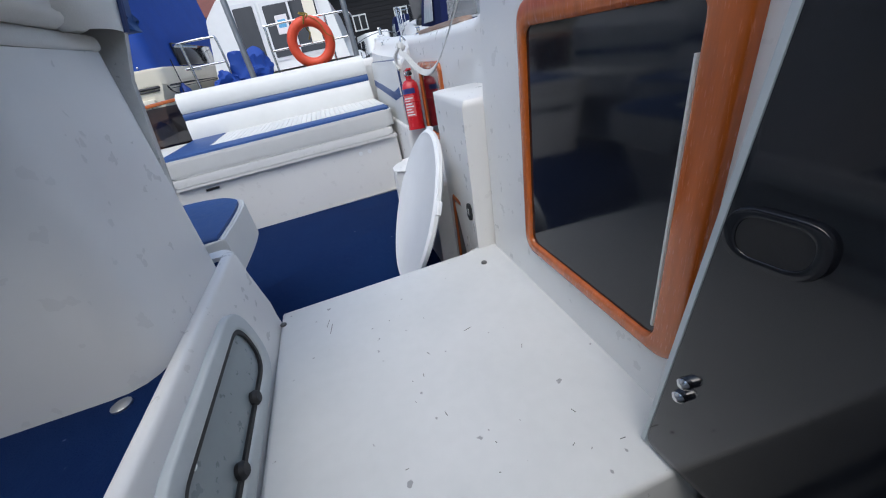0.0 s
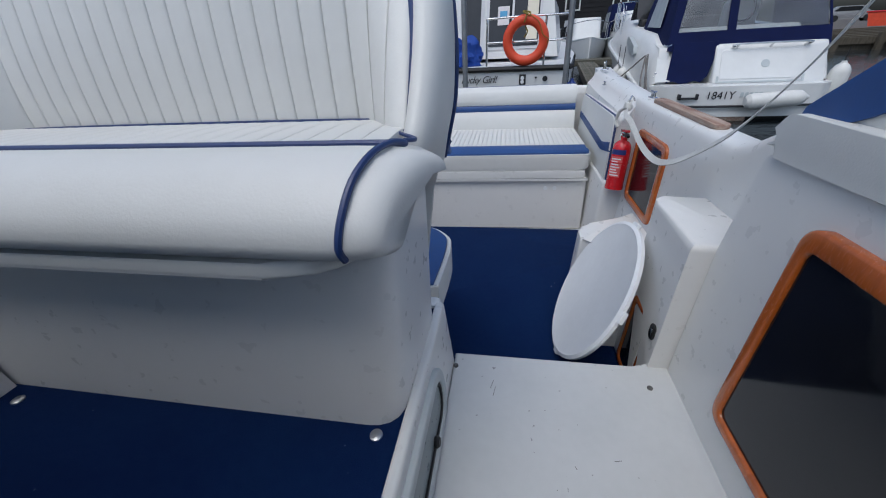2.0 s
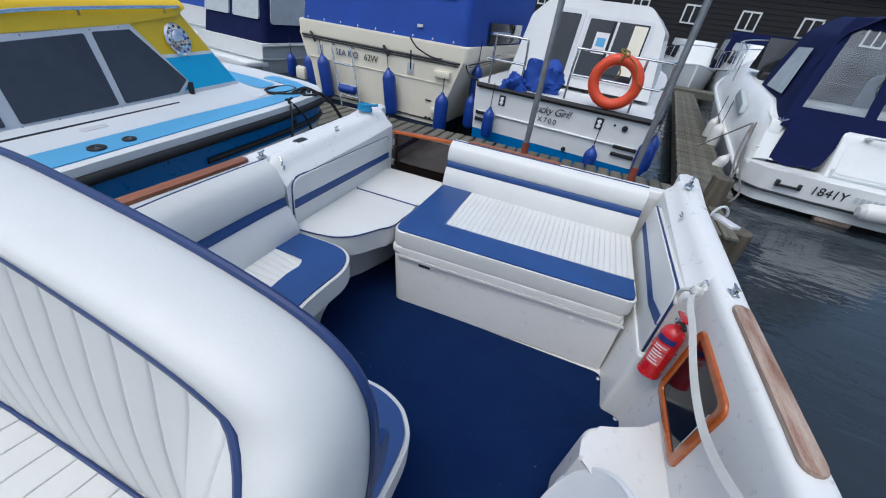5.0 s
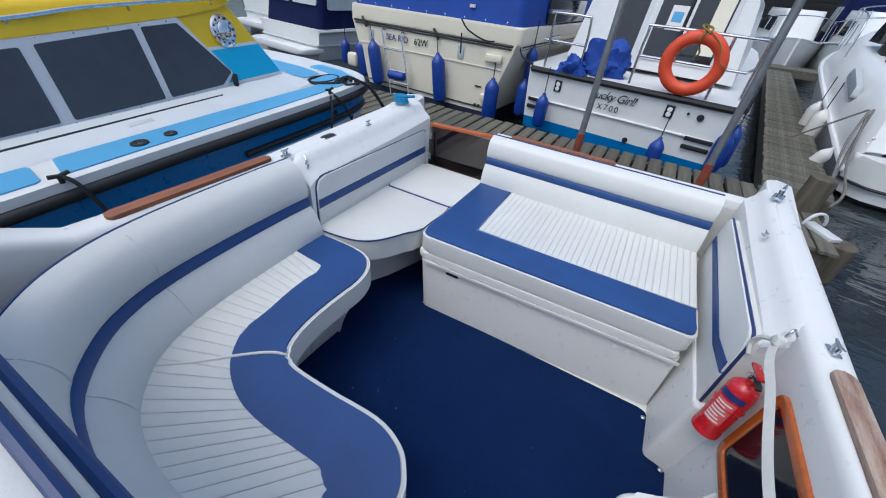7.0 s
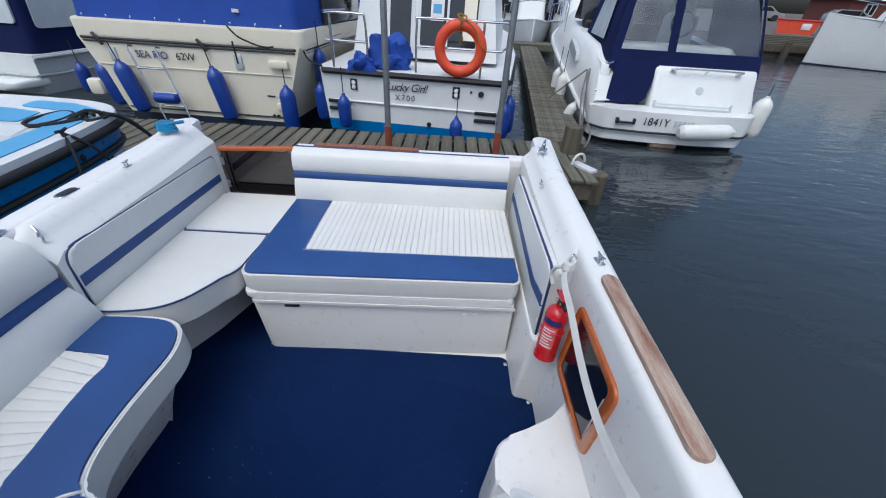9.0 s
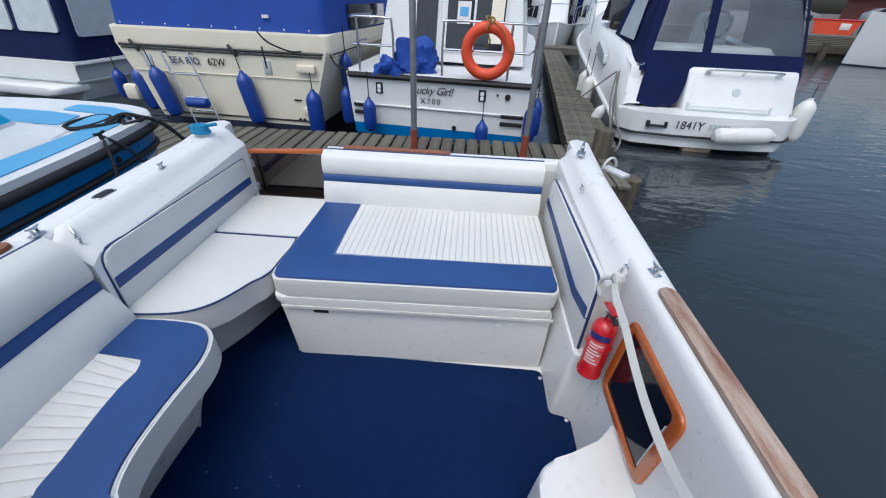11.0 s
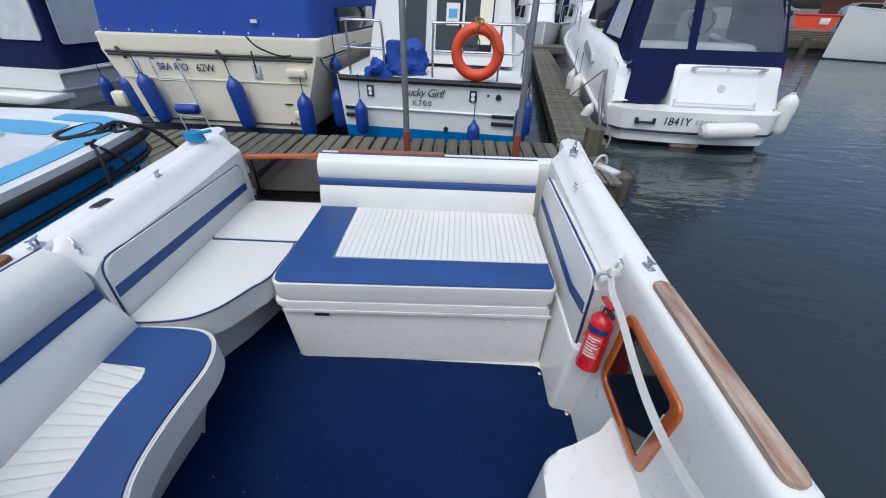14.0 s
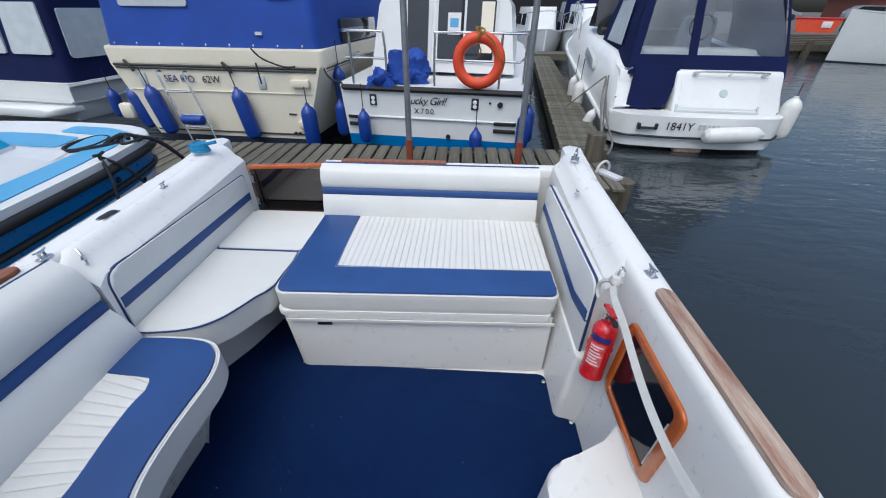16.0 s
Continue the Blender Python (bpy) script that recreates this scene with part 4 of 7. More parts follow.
part("blue_label", ex_band(0.168, 0.192, radians(180), radians(285)), INK_BLUE, ex, "blue label")
part("white_label", ex_band(0.06, 0.16, radians(196), radians(272), 0.0425), mat("red_label", (0.62, 0.10, 0.10), 0.4), ex, "pale red instruction label")
for k in range(7):
    part("print_bar", ex_band(0.066 + 0.013 * k, 0.072 + 0.013 * k, radians(200), radians(262 - 9 * (k % 3)), 0.0431), INK_WHITE, ex)
part("bracket", tube([(0.043 * math.cos(a), 0.043 * math.sin(a), 0.13) for a in [radians(d) for d in range(0, 360, 20)]], 0.003, 6, True), RED, ex)

# webbing strap from a hook on the side to the canopy track
strap = thing("webbing_strap", "slack white webbing strap hooked to the cockpit side", "strap")
sp = curve2([(1.335, -0.185, 0.80), (1.318, -0.20, 0.765), (1.305, -0.26, 0.745), (1.30, -0.37, 0.733), (1.30, -0.50, 0.692), (1.30, -0.62, 0.668), (1.30, -0.75, 0.668), (1.30, -0.88, 0.705), (1.30, -1.02, 0.775), (1.30, -1.16, 0.862), (1.30, -1.29, 0.98), (1.30, -1.37, 1.07), (1.30, -1.46, 1.19)], 5)
bm = bmesh.new()
prev = None
for i, p in enumerate(sp):
    t = (sp[min(i + 1, len(sp) - 1)] - sp[max(i - 1, 0)]).normalized()
    w = t.cross(Vector((0.8, 0.1, 0.6))).normalized() * 0.0
    up = Vector((0.55, 0.0, 0.83))
    up = (up - t * up.dot(t)).normalized() * 0.0115
    nrm = t.cross(up).normalized() * 0.0015
    cur = [bm.verts.new(p + a + b) for a, b in ((up, nrm), (up, -nrm), (-up, -nrm), (-up, nrm))]
    if prev:
        for k in range(4):
            bm.faces.new((prev[k], prev[(k + 1) % 4], cur[(k + 1) % 4], cur[k]))
    prev = cur
part("band", bm, STRAP, strap)
kn = lathe([(0.0, -0.022), (0.018, -0.014), (0.024, 0.0), (0.017, 0.016), (0.0, 0.022)], 12, Matrix.Translation((1.325, -0.195, 0.77)))
for v in kn.verts:
    v.co += Vector((noise.noise(v.co * 60), noise.noise(v.co * 60 + Vector((5, 1, 2))), noise.noise(v.co * 60 + Vector((1, 8, 3))))) * 0.010
part("knot", kn, STRAP, strap)
part("loose_end", tube(curve2([(1.325, -0.19, 0.765), (1.30, -0.165, 0.745), (1.295, -0.15, 0.70), (1.30, -0.17, 0.67)], 5), 0.008, 6), STRAP, strap)
part("hook", tube(curve2([(1.36, -0.17, 0.792), (1.345, -0.175, 0.812), (1.335, -0.185, 0.812), (1.33, -0.19, 0.792), (1.337, -0.19, 0.778)], 4), 0.004, 8), STEEL, strap, "stainless hook")

# the round white lid leaning by the step
lid_e = thing("round_lid", "large round white plastic lid leaning on the step", "lid")
lm = facing(1.088, -1.006, 0.262, -0.907, 0.054, 0.417)
part("disc", lathe([(0.0, -0.008), (0.262, -0.008), (0.272, -0.002), (0.274, 0.010), (0.262, 0.016), (0.252, 0.012), (0.0, 0.014)], 64, lm), WHITEPL, lid_e)
for a in (20, 100, 200, 290):
    part("tab", turned(box((0.262, -0.02, -0.006), (0.284, 0.02, 0.010), 0.003), lm @ pose(0, 0, 0, 0, 0, a)), WHITEPL, lid_e)
part("notch_clip", turned(box((0.262, -0.008, -0.008), (0.280, 0.008, 0.006), 0.002), lm @ pose(0, 0, 0, 0, 0, 225)), BLACK, lid_e, "small dark clip")
# magnetic latch
lt = thing("latch", "small dark oval latch on the moulded box", "latch")
part("plate", turned(prism(rounded([(-0.014, -0.026), (0.014, -0.026), (0.014, 0.026), (-0.014, 0.026)], 0.012), 0, 0.006, 0.002), facing(1.199, -1.279, 0.315, -1, -0.05, 0.03)), BLACK, lt)
part("slot", turned(prism(rounded([(-0.006, -0.012), (0.006, -0.012), (0.006, 0.012), (-0.006, 0.012)], 0.005), 0.005, 0.008, 0.001), facing(1.199, -1.279, 0.315, -1, -0.05, 0.03)), STEEL, lt)


def stud(x, y, z, r, label, material=STEEL):
    e = tagged(part("press_stud", lathe([(r, 0), (r, 0.003), (r * 0.6, 0.006), (0, 0.006)], 14), material), label, "stud", "press studs")
    e.location = (x, y, z)
    return e


STUDM = mat("dull_chrome", (0.45, 0.46, 0.48), 0.35, 1.0)
stud(1.232, -0.034, 0.0, 0.010, "dull chrome press stud in the carpet", STUDM)
stud(1.318, -0.241, 0.0, 0.010, "dull chrome press stud in the carpet", STUDM)
stud(0.518, -1.760, HELM_Z, 0.013, "dull chrome press stud in the helm carpet", STUDM)
stud(-0.345, -1.78, HELM_Z, 0.013, "dull chrome press stud in the helm carpet", STUDM)
DULL = mat("dull_screw", (0.10, 0.10, 0.10), 0.6, 0.3)
stud(0.620, -1.372, STEP_Z, 0.008, "dull screw head in the bridge step", DULL)
stud(1.178, -1.394, STEP_Z, 0.008, "dull screw head in the bridge step", DULL)
for k, (x, y, ln, a) in enumerate(((0.735, -1.43, 0.03, 75), (0.742, -1.455, 0.035, 80), (1.04, -1.62, 0.018, 12), (1.12, -1.72, 0.010, 60), (0.93, -1.80, 0.010, 100))):
    tagged(part("scuff_mark", turned(box((-ln / 2, -0.0006, 0), (ln / 2, 0.0006, 0.0005)), pose(x, y, STEP_Z, 0, 0, a)), DULL), "thin dark scuff on the white bridge step", "scuff", "scuffs")

rng2 = random.Random(11)
for k in range(16):
    x, y, ln = rng2.uniform(0.68, 1.20), rng2.uniform(-1.98, -1.48), rng2.choice((0.003, 0.004, 0.006, 0.009))
    tagged(part("scuff_mark", turned(box((-ln / 2, -0.0005, 0), (ln / 2, 0.0005, 0.0005)), pose(x, y, STEP_Z, 0, 0, rng2.uniform(0, 180))), DULL), "thin dark scuff on the white bridge step", "scuff", "scuffs")
CRUMB = mat("pale_crumb", (0.35, 0.36, 0.38), 0.9)
bm = bmesh.new()
for k in range(30):
    x, y = rng2.gauss(-0.05 + 0.35 * rng2.random(), 0.10), rng2.gauss(-0.55, 0.12)
    if k > 16:
        x, y = rng2.uniform(-0.1, 1.1), rng2.uniform(-1.1, -0.1)
    r = rng2.uniform(0.001, 0.0028)
    a = [bm.verts.new((x + r * math.cos(q), y + r * math.sin(q) * rng2.uniform(0.5, 1.2), 0.001)) for q in (0.2, 1.7, 3.2, 4.6)]
    b_ = bm.verts.new((x, y, 0.002 + r * 0.5))
    for i in range(4):
        bm.faces.new((a[i], a[(i + 1) % 4], b_))
tagged(part("crumbs", bm, CRUMB), "scattered pale crumbs on the blue carpet", "debris", kind="stuff")

# teak strips, cleats and eyes on the gunwales
for x, y0, y1, z, m_, lb in ((1.425, -0.87, -0.285, 0.806, TEAK_GREY, "weathered grey teak strip on the gunwale"), (-0.675, -0.95, -0.30, 0.806, TEAK_RED, "teak strip on the gunwale")):
    tagged(part("teak_strip", prism(rounded([(x - 0.026, y0), (x + 0.026, y0), (x + 0.026, y1), (x - 0.026, y1)], 0.025, 6), z - 0.004, z + 0.012, 0.004), m_), lb, "trim", "teak strips")
tagged(part("teak_strip", prism(rounded([(0.06, 0.895), (0.70, 0.895), (0.70, 0.945), (0.06, 0.945)], 0.02, 6), 0.748, 0.764, 0.004), TEAK_RED), "reddish teak strip on the transom", "trim", "teak strips")


def cleat(x, y, z, turn, size=1.0, material=CHROME, label="small chrome fender eye on the gunwale"):
    e = thing("cleat", label, "cleat", (x, y, z), turn, "gunwale cleats")
    e.scale = (size, size, size)
    part("base", box((-0.014, -0.026, 0.0), (0.014, 0.026, 0.006), 0.003), material, e)
    part("post", tube([(0, -0.012, 0.004), (0, -0.010, 0.028)], 0.006, 8), material, e)
    part("post", tube([(0, 0.012, 0.004), (0, 0.010, 0.028)], 0.006, 8), material, e)
    part("horn", tube([(0, -0.026, 0.034), (0, -0.01, 0.028), (0, 0.01, 0.028), (0, 0.026, 0.034)], [0.003, 0.006, 0.006, 0.003], 8), material, e)
    return e


cleat(1.425, -0.205, 0.807, 10, 0.9)
cleat(1.345, 0.43, 0.80, 10, 0.6)
cleat(1.400, 0.74, 0.860, -20, 1.5)
cleat(-0.645, -0.235, 0.806, 5, 0.9)
cleat(-0.615, 0.33, 0.818, 5, 0.8)
ov = thing("vent_cap", "small dark oval vent in the port gunwale", "vent", (-0.66, 0.06, 0.812), 0)
part("rim", prism(rounded([(-0.024, -0.048), (0.024, -0.048), (0.024, 0.048), (-0.024, 0.048)], 0.023, 6), 0, 0.006, 0.002), STEEL, ov)
part("cap", prism(rounded([(-0.018, -0.04), (0.018, -0.04), (0.018, 0.04), (-0.018, 0.04)], 0.017, 6), 0.004, 0.009, 0.002), BLACK, ov)
hk = tagged(part("coat_hook", tube(curve2([(-0.595, -0.17, 0.80), (-0.575, -0.18, 0.78), (-0.58, -0.185, 0.755), (-0.56, -0.19, 0.75), (-0.555, -0.19, 0.77)], 4), 0.005, 8), STEEL), "small stainless hook on the cockpit side", "hook")
# blue rope made fast on the port quarter
BLUEROPE = mat("blue_rope", (0.02, 0.22, 0.42), 0.8, vary=0.2, grain=0.5, gscale=200)
rope = thing("mooring_rope", "turquoise rope wound on the port quarter cleat", "rope", (-0.66, 0.72, 0.862))
for k in range(4):
    part("turn", tube([(0.05 * math.cos(a) * (1 - 0.1 * k), 0.028 * math.sin(a), 0.008 + 0.011 * k) for a in [2 * math.pi * j / 14 for j in range(14)]], 0.008, 6, True), BLUEROPE, rope)
part("horn", tube([(-0.06, 0, 0.03), (0.06, 0.01, 0.045), (0.09, 0.02, 0.05)], 0.009, 8), BLUEROPE, rope)

# transom gate
gate = thing("transom_gate", "smoked acrylic transom gate under a varnished teak rail", "gate")
part("panel", turned(prism([(-0.505, 0.405), (-0.05, 0.405), (-0.05, 0.715), (-0.505, 0.715)], 0.868, 0.878), XZ), see_through("brown_smoked_acrylic", (0.30, 0.22, 0.20), 0.05, 0.10), gate, "see-through brown acrylic panel")
part("top_rail", turned(box((-0.235, -0.021, -0.011), (0.235, 0.021, 0.011), 0.006), pose(-0.275, 0.873, 0.732, 0, -3.0, 0)), TEAK, gate, "varnished teak rail")
for z in (0.47, 0.62):
    part("hinge", box((-0.520, 0.858, z), (-0.490, 0.868, z + 0.05), 0.003), STEEL, gate)

# ---- the marina: water, pontoons, neighbouring boats ----
WATER_Z = -0.19
wm = bpy.data.materials.new("harbour_water")
wm.use_nodes = True
n, l = wm.node_tree.nodes, wm.node_tree.links
b = n["Principled BSDF"]
b.inputs["Base Color"].default_value = (0.022, 0.029, 0.034, 1)
b.inputs["Roughness"].default_value = 0.02
b.inputs["IOR"].default_value = 1.42
tc = n.new("ShaderNodeTexCoord")
mp = n.new("ShaderNodeMapping")
mp.inputs["Scale"].default_value = (0.8, 2.0, 1.0)
mp.inputs["Rotation"].default_value = (0, 0, radians(25))
l.new(tc.outputs["Object"], mp.inputs[0])
w1 = n.new("ShaderNodeTexNoise")
w1.inputs["Scale"].default_value, w1.inputs["Detail"].default_value, w1.inputs["Distortion"].default_value = 1.9, 2.5, 0.6
w2 = n.new("ShaderNodeTexNoise")
w2.inputs["Scale"].default_value, w2.inputs["Detail"].default_value = 8.0, 2
l.new(mp.outputs[0], w1.inputs["Vector"])
l.new(mp.outputs[0], w2.inputs["Vector"])
ma = n.new("ShaderNodeMath")
ma.operation = "MULTIPLY_ADD"
ma.inputs[1].default_value = 0.28
l.new(w2.outputs[0], ma.inputs[0])
l.new(w1.outputs[0], ma.inputs[2])
bp = n.new("ShaderNodeBump")
bp.inputs["Strength"].default_value, bp.inputs["Distance"].default_value = 0.40, 0.04
l.new(ma.outputs[0], bp.inputs["Height"])
l.new(bp.outputs[0], b.inputs["Normal"])
setting("water", grid(lambda u, v: (-600 + 1200 * u, -600 + 1200 * v, WATER_Z), 4, 4), wm, "dark rippled harbour water", "water")

PLANK = mat("weathered_plank", (0.125, 0.115, 0.09), 0.8, vary=0.3, scale=5, stretch=(7, 0.7, 7), second=(0.045, 0.047, 0.030), grain=0.5, gscale=60, islands=0.22)
PILE = mat("wet_timber", (0.10, 0.085, 0.06), 0.75, vary=0.35, scale=6, stretch=(4, 4, 0.6), grain=0.6, gscale=40)
HULLW = mat("boat_white", (0.72, 0.73, 0.72), 0.25, vary=0.03, scale=1.2, second=(0.66, 0.67, 0.66), rvar=0.02)
CREAM = mat("boat_cream", (0.76, 0.71, 0.58), 0.3, vary=0.03, scale=1.2, second=(0.70, 0.65, 0.52), rvar=0.02)
DECKW = mat("deck_white", (0.66, 0.67, 0.67), 0.5, vary=0.05, scale=5)
ROYAL = mat("royal_canvas", (0.010, 0.055, 0.32), 0.75, vary=0.12, scale=3, grain=0.3, gscale=200)
NAVYC = mat("navy_canvas", (0.004, 0.009, 0.055), 0.85, spec=0.2, vary=0.15, scale=3, grain=0.3, gscale=200)
BLUEF = mat("blue_fender_vinyl", (0.010, 0.045, 0.27), 0.35, vary=0.15, scale=10)
WHITEF = mat("white_fender_vinyl", (0.68, 0.68, 0.65), 0.4, vary=0.06, scale=10)
YELLOW = mat("yellow_gelcoat", (0.78, 0.52, 0.01), 0.35, vary=0.06, scale=2)
SKYB = mat("sky_blue_deck", (0.10, 0.35, 0.60), 0.45, vary=0.05, scale=4)
MIDB = mat("mid_blue_hull", (0.006, 0.15, 0.42), 0.3, vary=0.06, scale=3)
CYAN = mat("cyan_gelcoat", (0.03, 0.42, 0.70), 0.35, vary=0.05, scale=3)
GALV = mat("galvanised_steel", (0.30, 0.31, 0.32), 0.45, 0.7, vary=0.15, scale=12)
OXIDE = mat("red_oxide_paint", (0.25, 0.055, 0.028), 0.6, vary=0.2, scale=12)
ORANGE = mat("orange_lifebuoy", (0.70, 0.075, 0.025), 0.45, vary=0.1, scale=8)
ROPE = mat("dark_rope", (0.012, 0.013, 0.016), 0.85, grain=0.4, gscale=150)
ROPE_G = mat("grey_rope", (0.16, 0.15, 0.14), 0.85, grain=0.4, gscale=150)
ROPE_Y = mat("olive_rope", (0.22, 0.17, 0.03), 0.85, grain=0.4, gscale=150)
GLASS = mat("dark_window_glass", (0.022, 0.025, 0.03), 0.05, vary=0.2, scale=1)
# Tinted glass with grey added to its base colour for the reflected sky.
PANE = mat("sky_grey_glass", (0.050, 0.055, 0.070), 0.06, vary=0.2, scale=1.5, second=(0.035, 0.04, 0.052))
ALU = mat("aluminium_frame", (0.62, 0.63, 0.64), 0.4, 0.1, vary=0.04)
ANTI = mat("dark_antifouling", (0.012, 0.020, 0.045), 0.6, vary=0.2)
DRED = mat("brick_red", (0.16, 0.05, 0.035), 0.8, vary=0.2)
CLADD = mat("black_cladding", (0.012, 0.012, 0.014), 0.8, vary=0.2, stretch=(1, 1, 12))
clear = bpy.data.materials.new("clear_canopy_vinyl")
clear.use_nodes = True
n, l = clear.node_tree.nodes, clear.node_tree.links
n.remove(n["Principled BSDF"])
tr_, gl, mx = n.new("ShaderNodeBsdfTransparent"), n.new("ShaderNodeBsdfGlossy"), n.new("ShaderNodeMixShader")
tr_.inputs[0].default_value = (0.88, 0.90, 0.91, 1)
gl.inputs["Roughness"].default_value = 0.12
nz = n.new("ShaderNodeTexNoise")
nz.inputs["Scale"].default_value = 3
mr = n.new("ShaderNodeMapRange")
mr.inputs[3].default_value, mr.inputs[4].default_value = 0.03, 0.14
l.new(nz.outputs[0], mr.inputs[0])
l.new(mr.outputs[0], mx.inputs[0])
l.new(tr_.outputs[0], mx.inputs[1])
l.new(gl.outputs[0], mx.inputs[2])
l.new(mx.outputs[0], n["Material Output"].inputs[0])


def hull(parent, stations, bands, name="hull", label="", cap=None, power=0.55):
    """stations: (y, half width at the deck, deck height, half width at the bottom, bottom height); bands: (share of the height, material), from the deck down."""
    bm = bmesh.new()
    lev = [0.0]
    for s, _ in bands:
        lev += [lev[-1] + (s - lev[-1]) * k / 2 for k in (1, 2)]
    rows = []
    for y, wd, zd, wb, zb in stations:
        right = []
        for t in lev:
            w = wb + (wd - wb) * (1 - t) ** power if wd >= wb else wd + (wb - wd) * t
            right.append((w, y, zd + (zb - zd) * t))
        rows.append(right)
    me_mats = [m for _, m in bands]
    vr = [[bm.verts.new(p) for p in r] for r in rows]
    vl = [[bm.verts.new((-p[0], p[1], p[2])) for p in r] for r in rows]

    def mid(j):
        t = (lev[j] + lev[j + 1]) / 2
        for k, (s, _) in enumerate(bands):
            if t < s:
                return k
        return len(bands) - 1
    for side_v in (vr, vl):
        for a, b_ in zip(side_v, side_v[1:]):
            for j in range(len(lev) - 1):
                f = bm.faces.new((a[j], a[j + 1], b_[j + 1], b_[j]))
                f.material_index = mid(j)
    for j in range(len(lev) - 1):
        f = bm.faces.new((vr[0][j], vl[0][j], vl[0][j + 1], vr[0][j + 1]))
        f.material_index = mid(j)
        f = bm.faces.new((vr[-1][j], vr[-1][j + 1], vl[-1][j + 1], vl[-1][j]))
        f.material_index = mid(j)
    bmesh.ops.remove_doubles(bm, verts=bm.verts, dist=0.001)
    ob = part(name, bm, me_mats[0], parent, label, 30)
    for m in me_mats[1:]:
        ob.data.materials.append(m)
    # deck
    bm = bmesh.new()
    a = [bm.verts.new((p[1], p[0], p[2] - 0.004)) for p in [(s[0], s[1] - 0.01, s[2]) for s in stations]]
    c = [bm.verts.new((-p[1], p[0], p[2] - 0.004)) for p in [(s[0], s[1] - 0.01, s[2]) for s in stations]]
    for i in range(len(a) - 1):
        bm.faces.new((a[i], a[i + 1], c[i + 1], c[i]))
    part("deck", bm, cap or DECKW, parent)
    return ob


def rub(parent, pts, r, material=BLACK, name="rubbing_strake"):
    return part(name, tube(pts, r, 8), material, parent)


def fender(x, y, z, length, r, parent_line=None, material=BLUEF, lean=(0, 0), label="long blue vinyl fender hanging from a line"):
    e = thing("fender", label, "fender", (x, y, z), 0, "fenders")
    e.matrix_world = Matrix.Translation((x, y, z)) @ pose(0, 0, 0, lean[0], lean[1], 0)
    h = length
    part("body", lathe([(0.0, -h), (r * 0.5, -h + 0.004), (r * 0.9, -h + r * 0.4), (r, -h + r), (r, -r * 0.9), (r * 0.92, -r * 0.5), (r * 0.62, -r * 0.02), (r * 0.30, 0.025), (r * 0.25, 0.05), (0, 0.05)], 20), material, e)
    if parent_line:
        part("line", tube([(0, 0, 0.04), (0, 0, 0.04 + parent_line)], 0.006, 6), ROPE, e)
    return e


# pontoon: planks across the walkway, planks across the finger, bearers underneath
DOCK_Z = 0.145
dock = thing("pontoon", "weathered wooden pontoon with gaps between its planks", "pontoon", kind="structure")
part("bearer", box((-14, 2.05, -0.07), (2.30, 2.13, 0.110)), PILE, dock)
part("bearer", box((-14, 3.02, -0.07), (2.30, 3.10, 0.110)), PILE, dock)
part("float", box((-14, 2.16, -0.3), (2.2, 3.00, 0.05)), ANTI, dock)
pk = box((-0.060, -0.56, -0.018), (0.060, 0.56, 0.016), 0.006, 1)
plank = part("plank", pk, PLANK, dock)
rng = random.Random(4)
for k in range(112):
    ob = plank if k == 0 else plank.copy()
    if k:
        scene.collection.objects.link(ob)
    ob.location = (2.28 - 0.142 * k + rng.uniform(-0.006, 0.006), 2.58 + rng.uniform(-0.012, 0.012), DOCK_Z - 0.016 + rng.uniform(-0.004, 0.003))
    ob.rotation_euler = (0, 0, rng.uniform(-0.008, 0.008))
finger = thing("finger_pontoon", "narrow weathered finger pontoon with cross planks", "pontoon", (2.27, 3.16, 0), -7.0, kind="structure")
part("bearer", box((-0.28, 0, -0.05), (-0.20, 10.5, 0.110)), PILE, finger)
part("bearer", box((0.20, 0, -0.05), (0.28, 10.5, 0.110)), PILE, finger)
part("float", box((-0.19, 0.1, -0.3), (0.19, 10.4, 0.05)), ANTI, finger)
fp = part("plank", turned(box((-0.055, -0.29, -0.018), (0.055, 0.29, 0.016), 0.005, 1), pose(0, 0, 0, 0, 0, 90)), PLANK, finger)
for k in range(84):
    ob = fp if k == 0 else fp.copy()
    if k:
        scene.collection.objects.link(ob)
    ob.location = (rng.uniform(-0.01, 0.01), 0.06 + 0.124 * k, DOCK_Z - 0.016 + rng.uniform(-0.003, 0.003))
    ob.rotation_euler = (0, 0, rng.uniform(-0.012, 0.012))


def pile(x, y, z, r, label):
    bm = lathe([(r * 0.95, -1.2), (r, z - 0.04), (r * 0.97, z - 0.01), (r * 0.85, z), (0, z)], 18)
    for v in bm.verts:
        v.co.x += 0.012 * noise.noise(v.co * 9 + Vector((x, y, 0)))
        v.co.y += 0.012 * noise.noise(v.co * 9 + Vector((y, x, 3)))
    ob = tagged(part("mooring_pile", bm, PILE), label, "pile", "mooring piles")
    ob.location = (x, y, 0)
    return ob


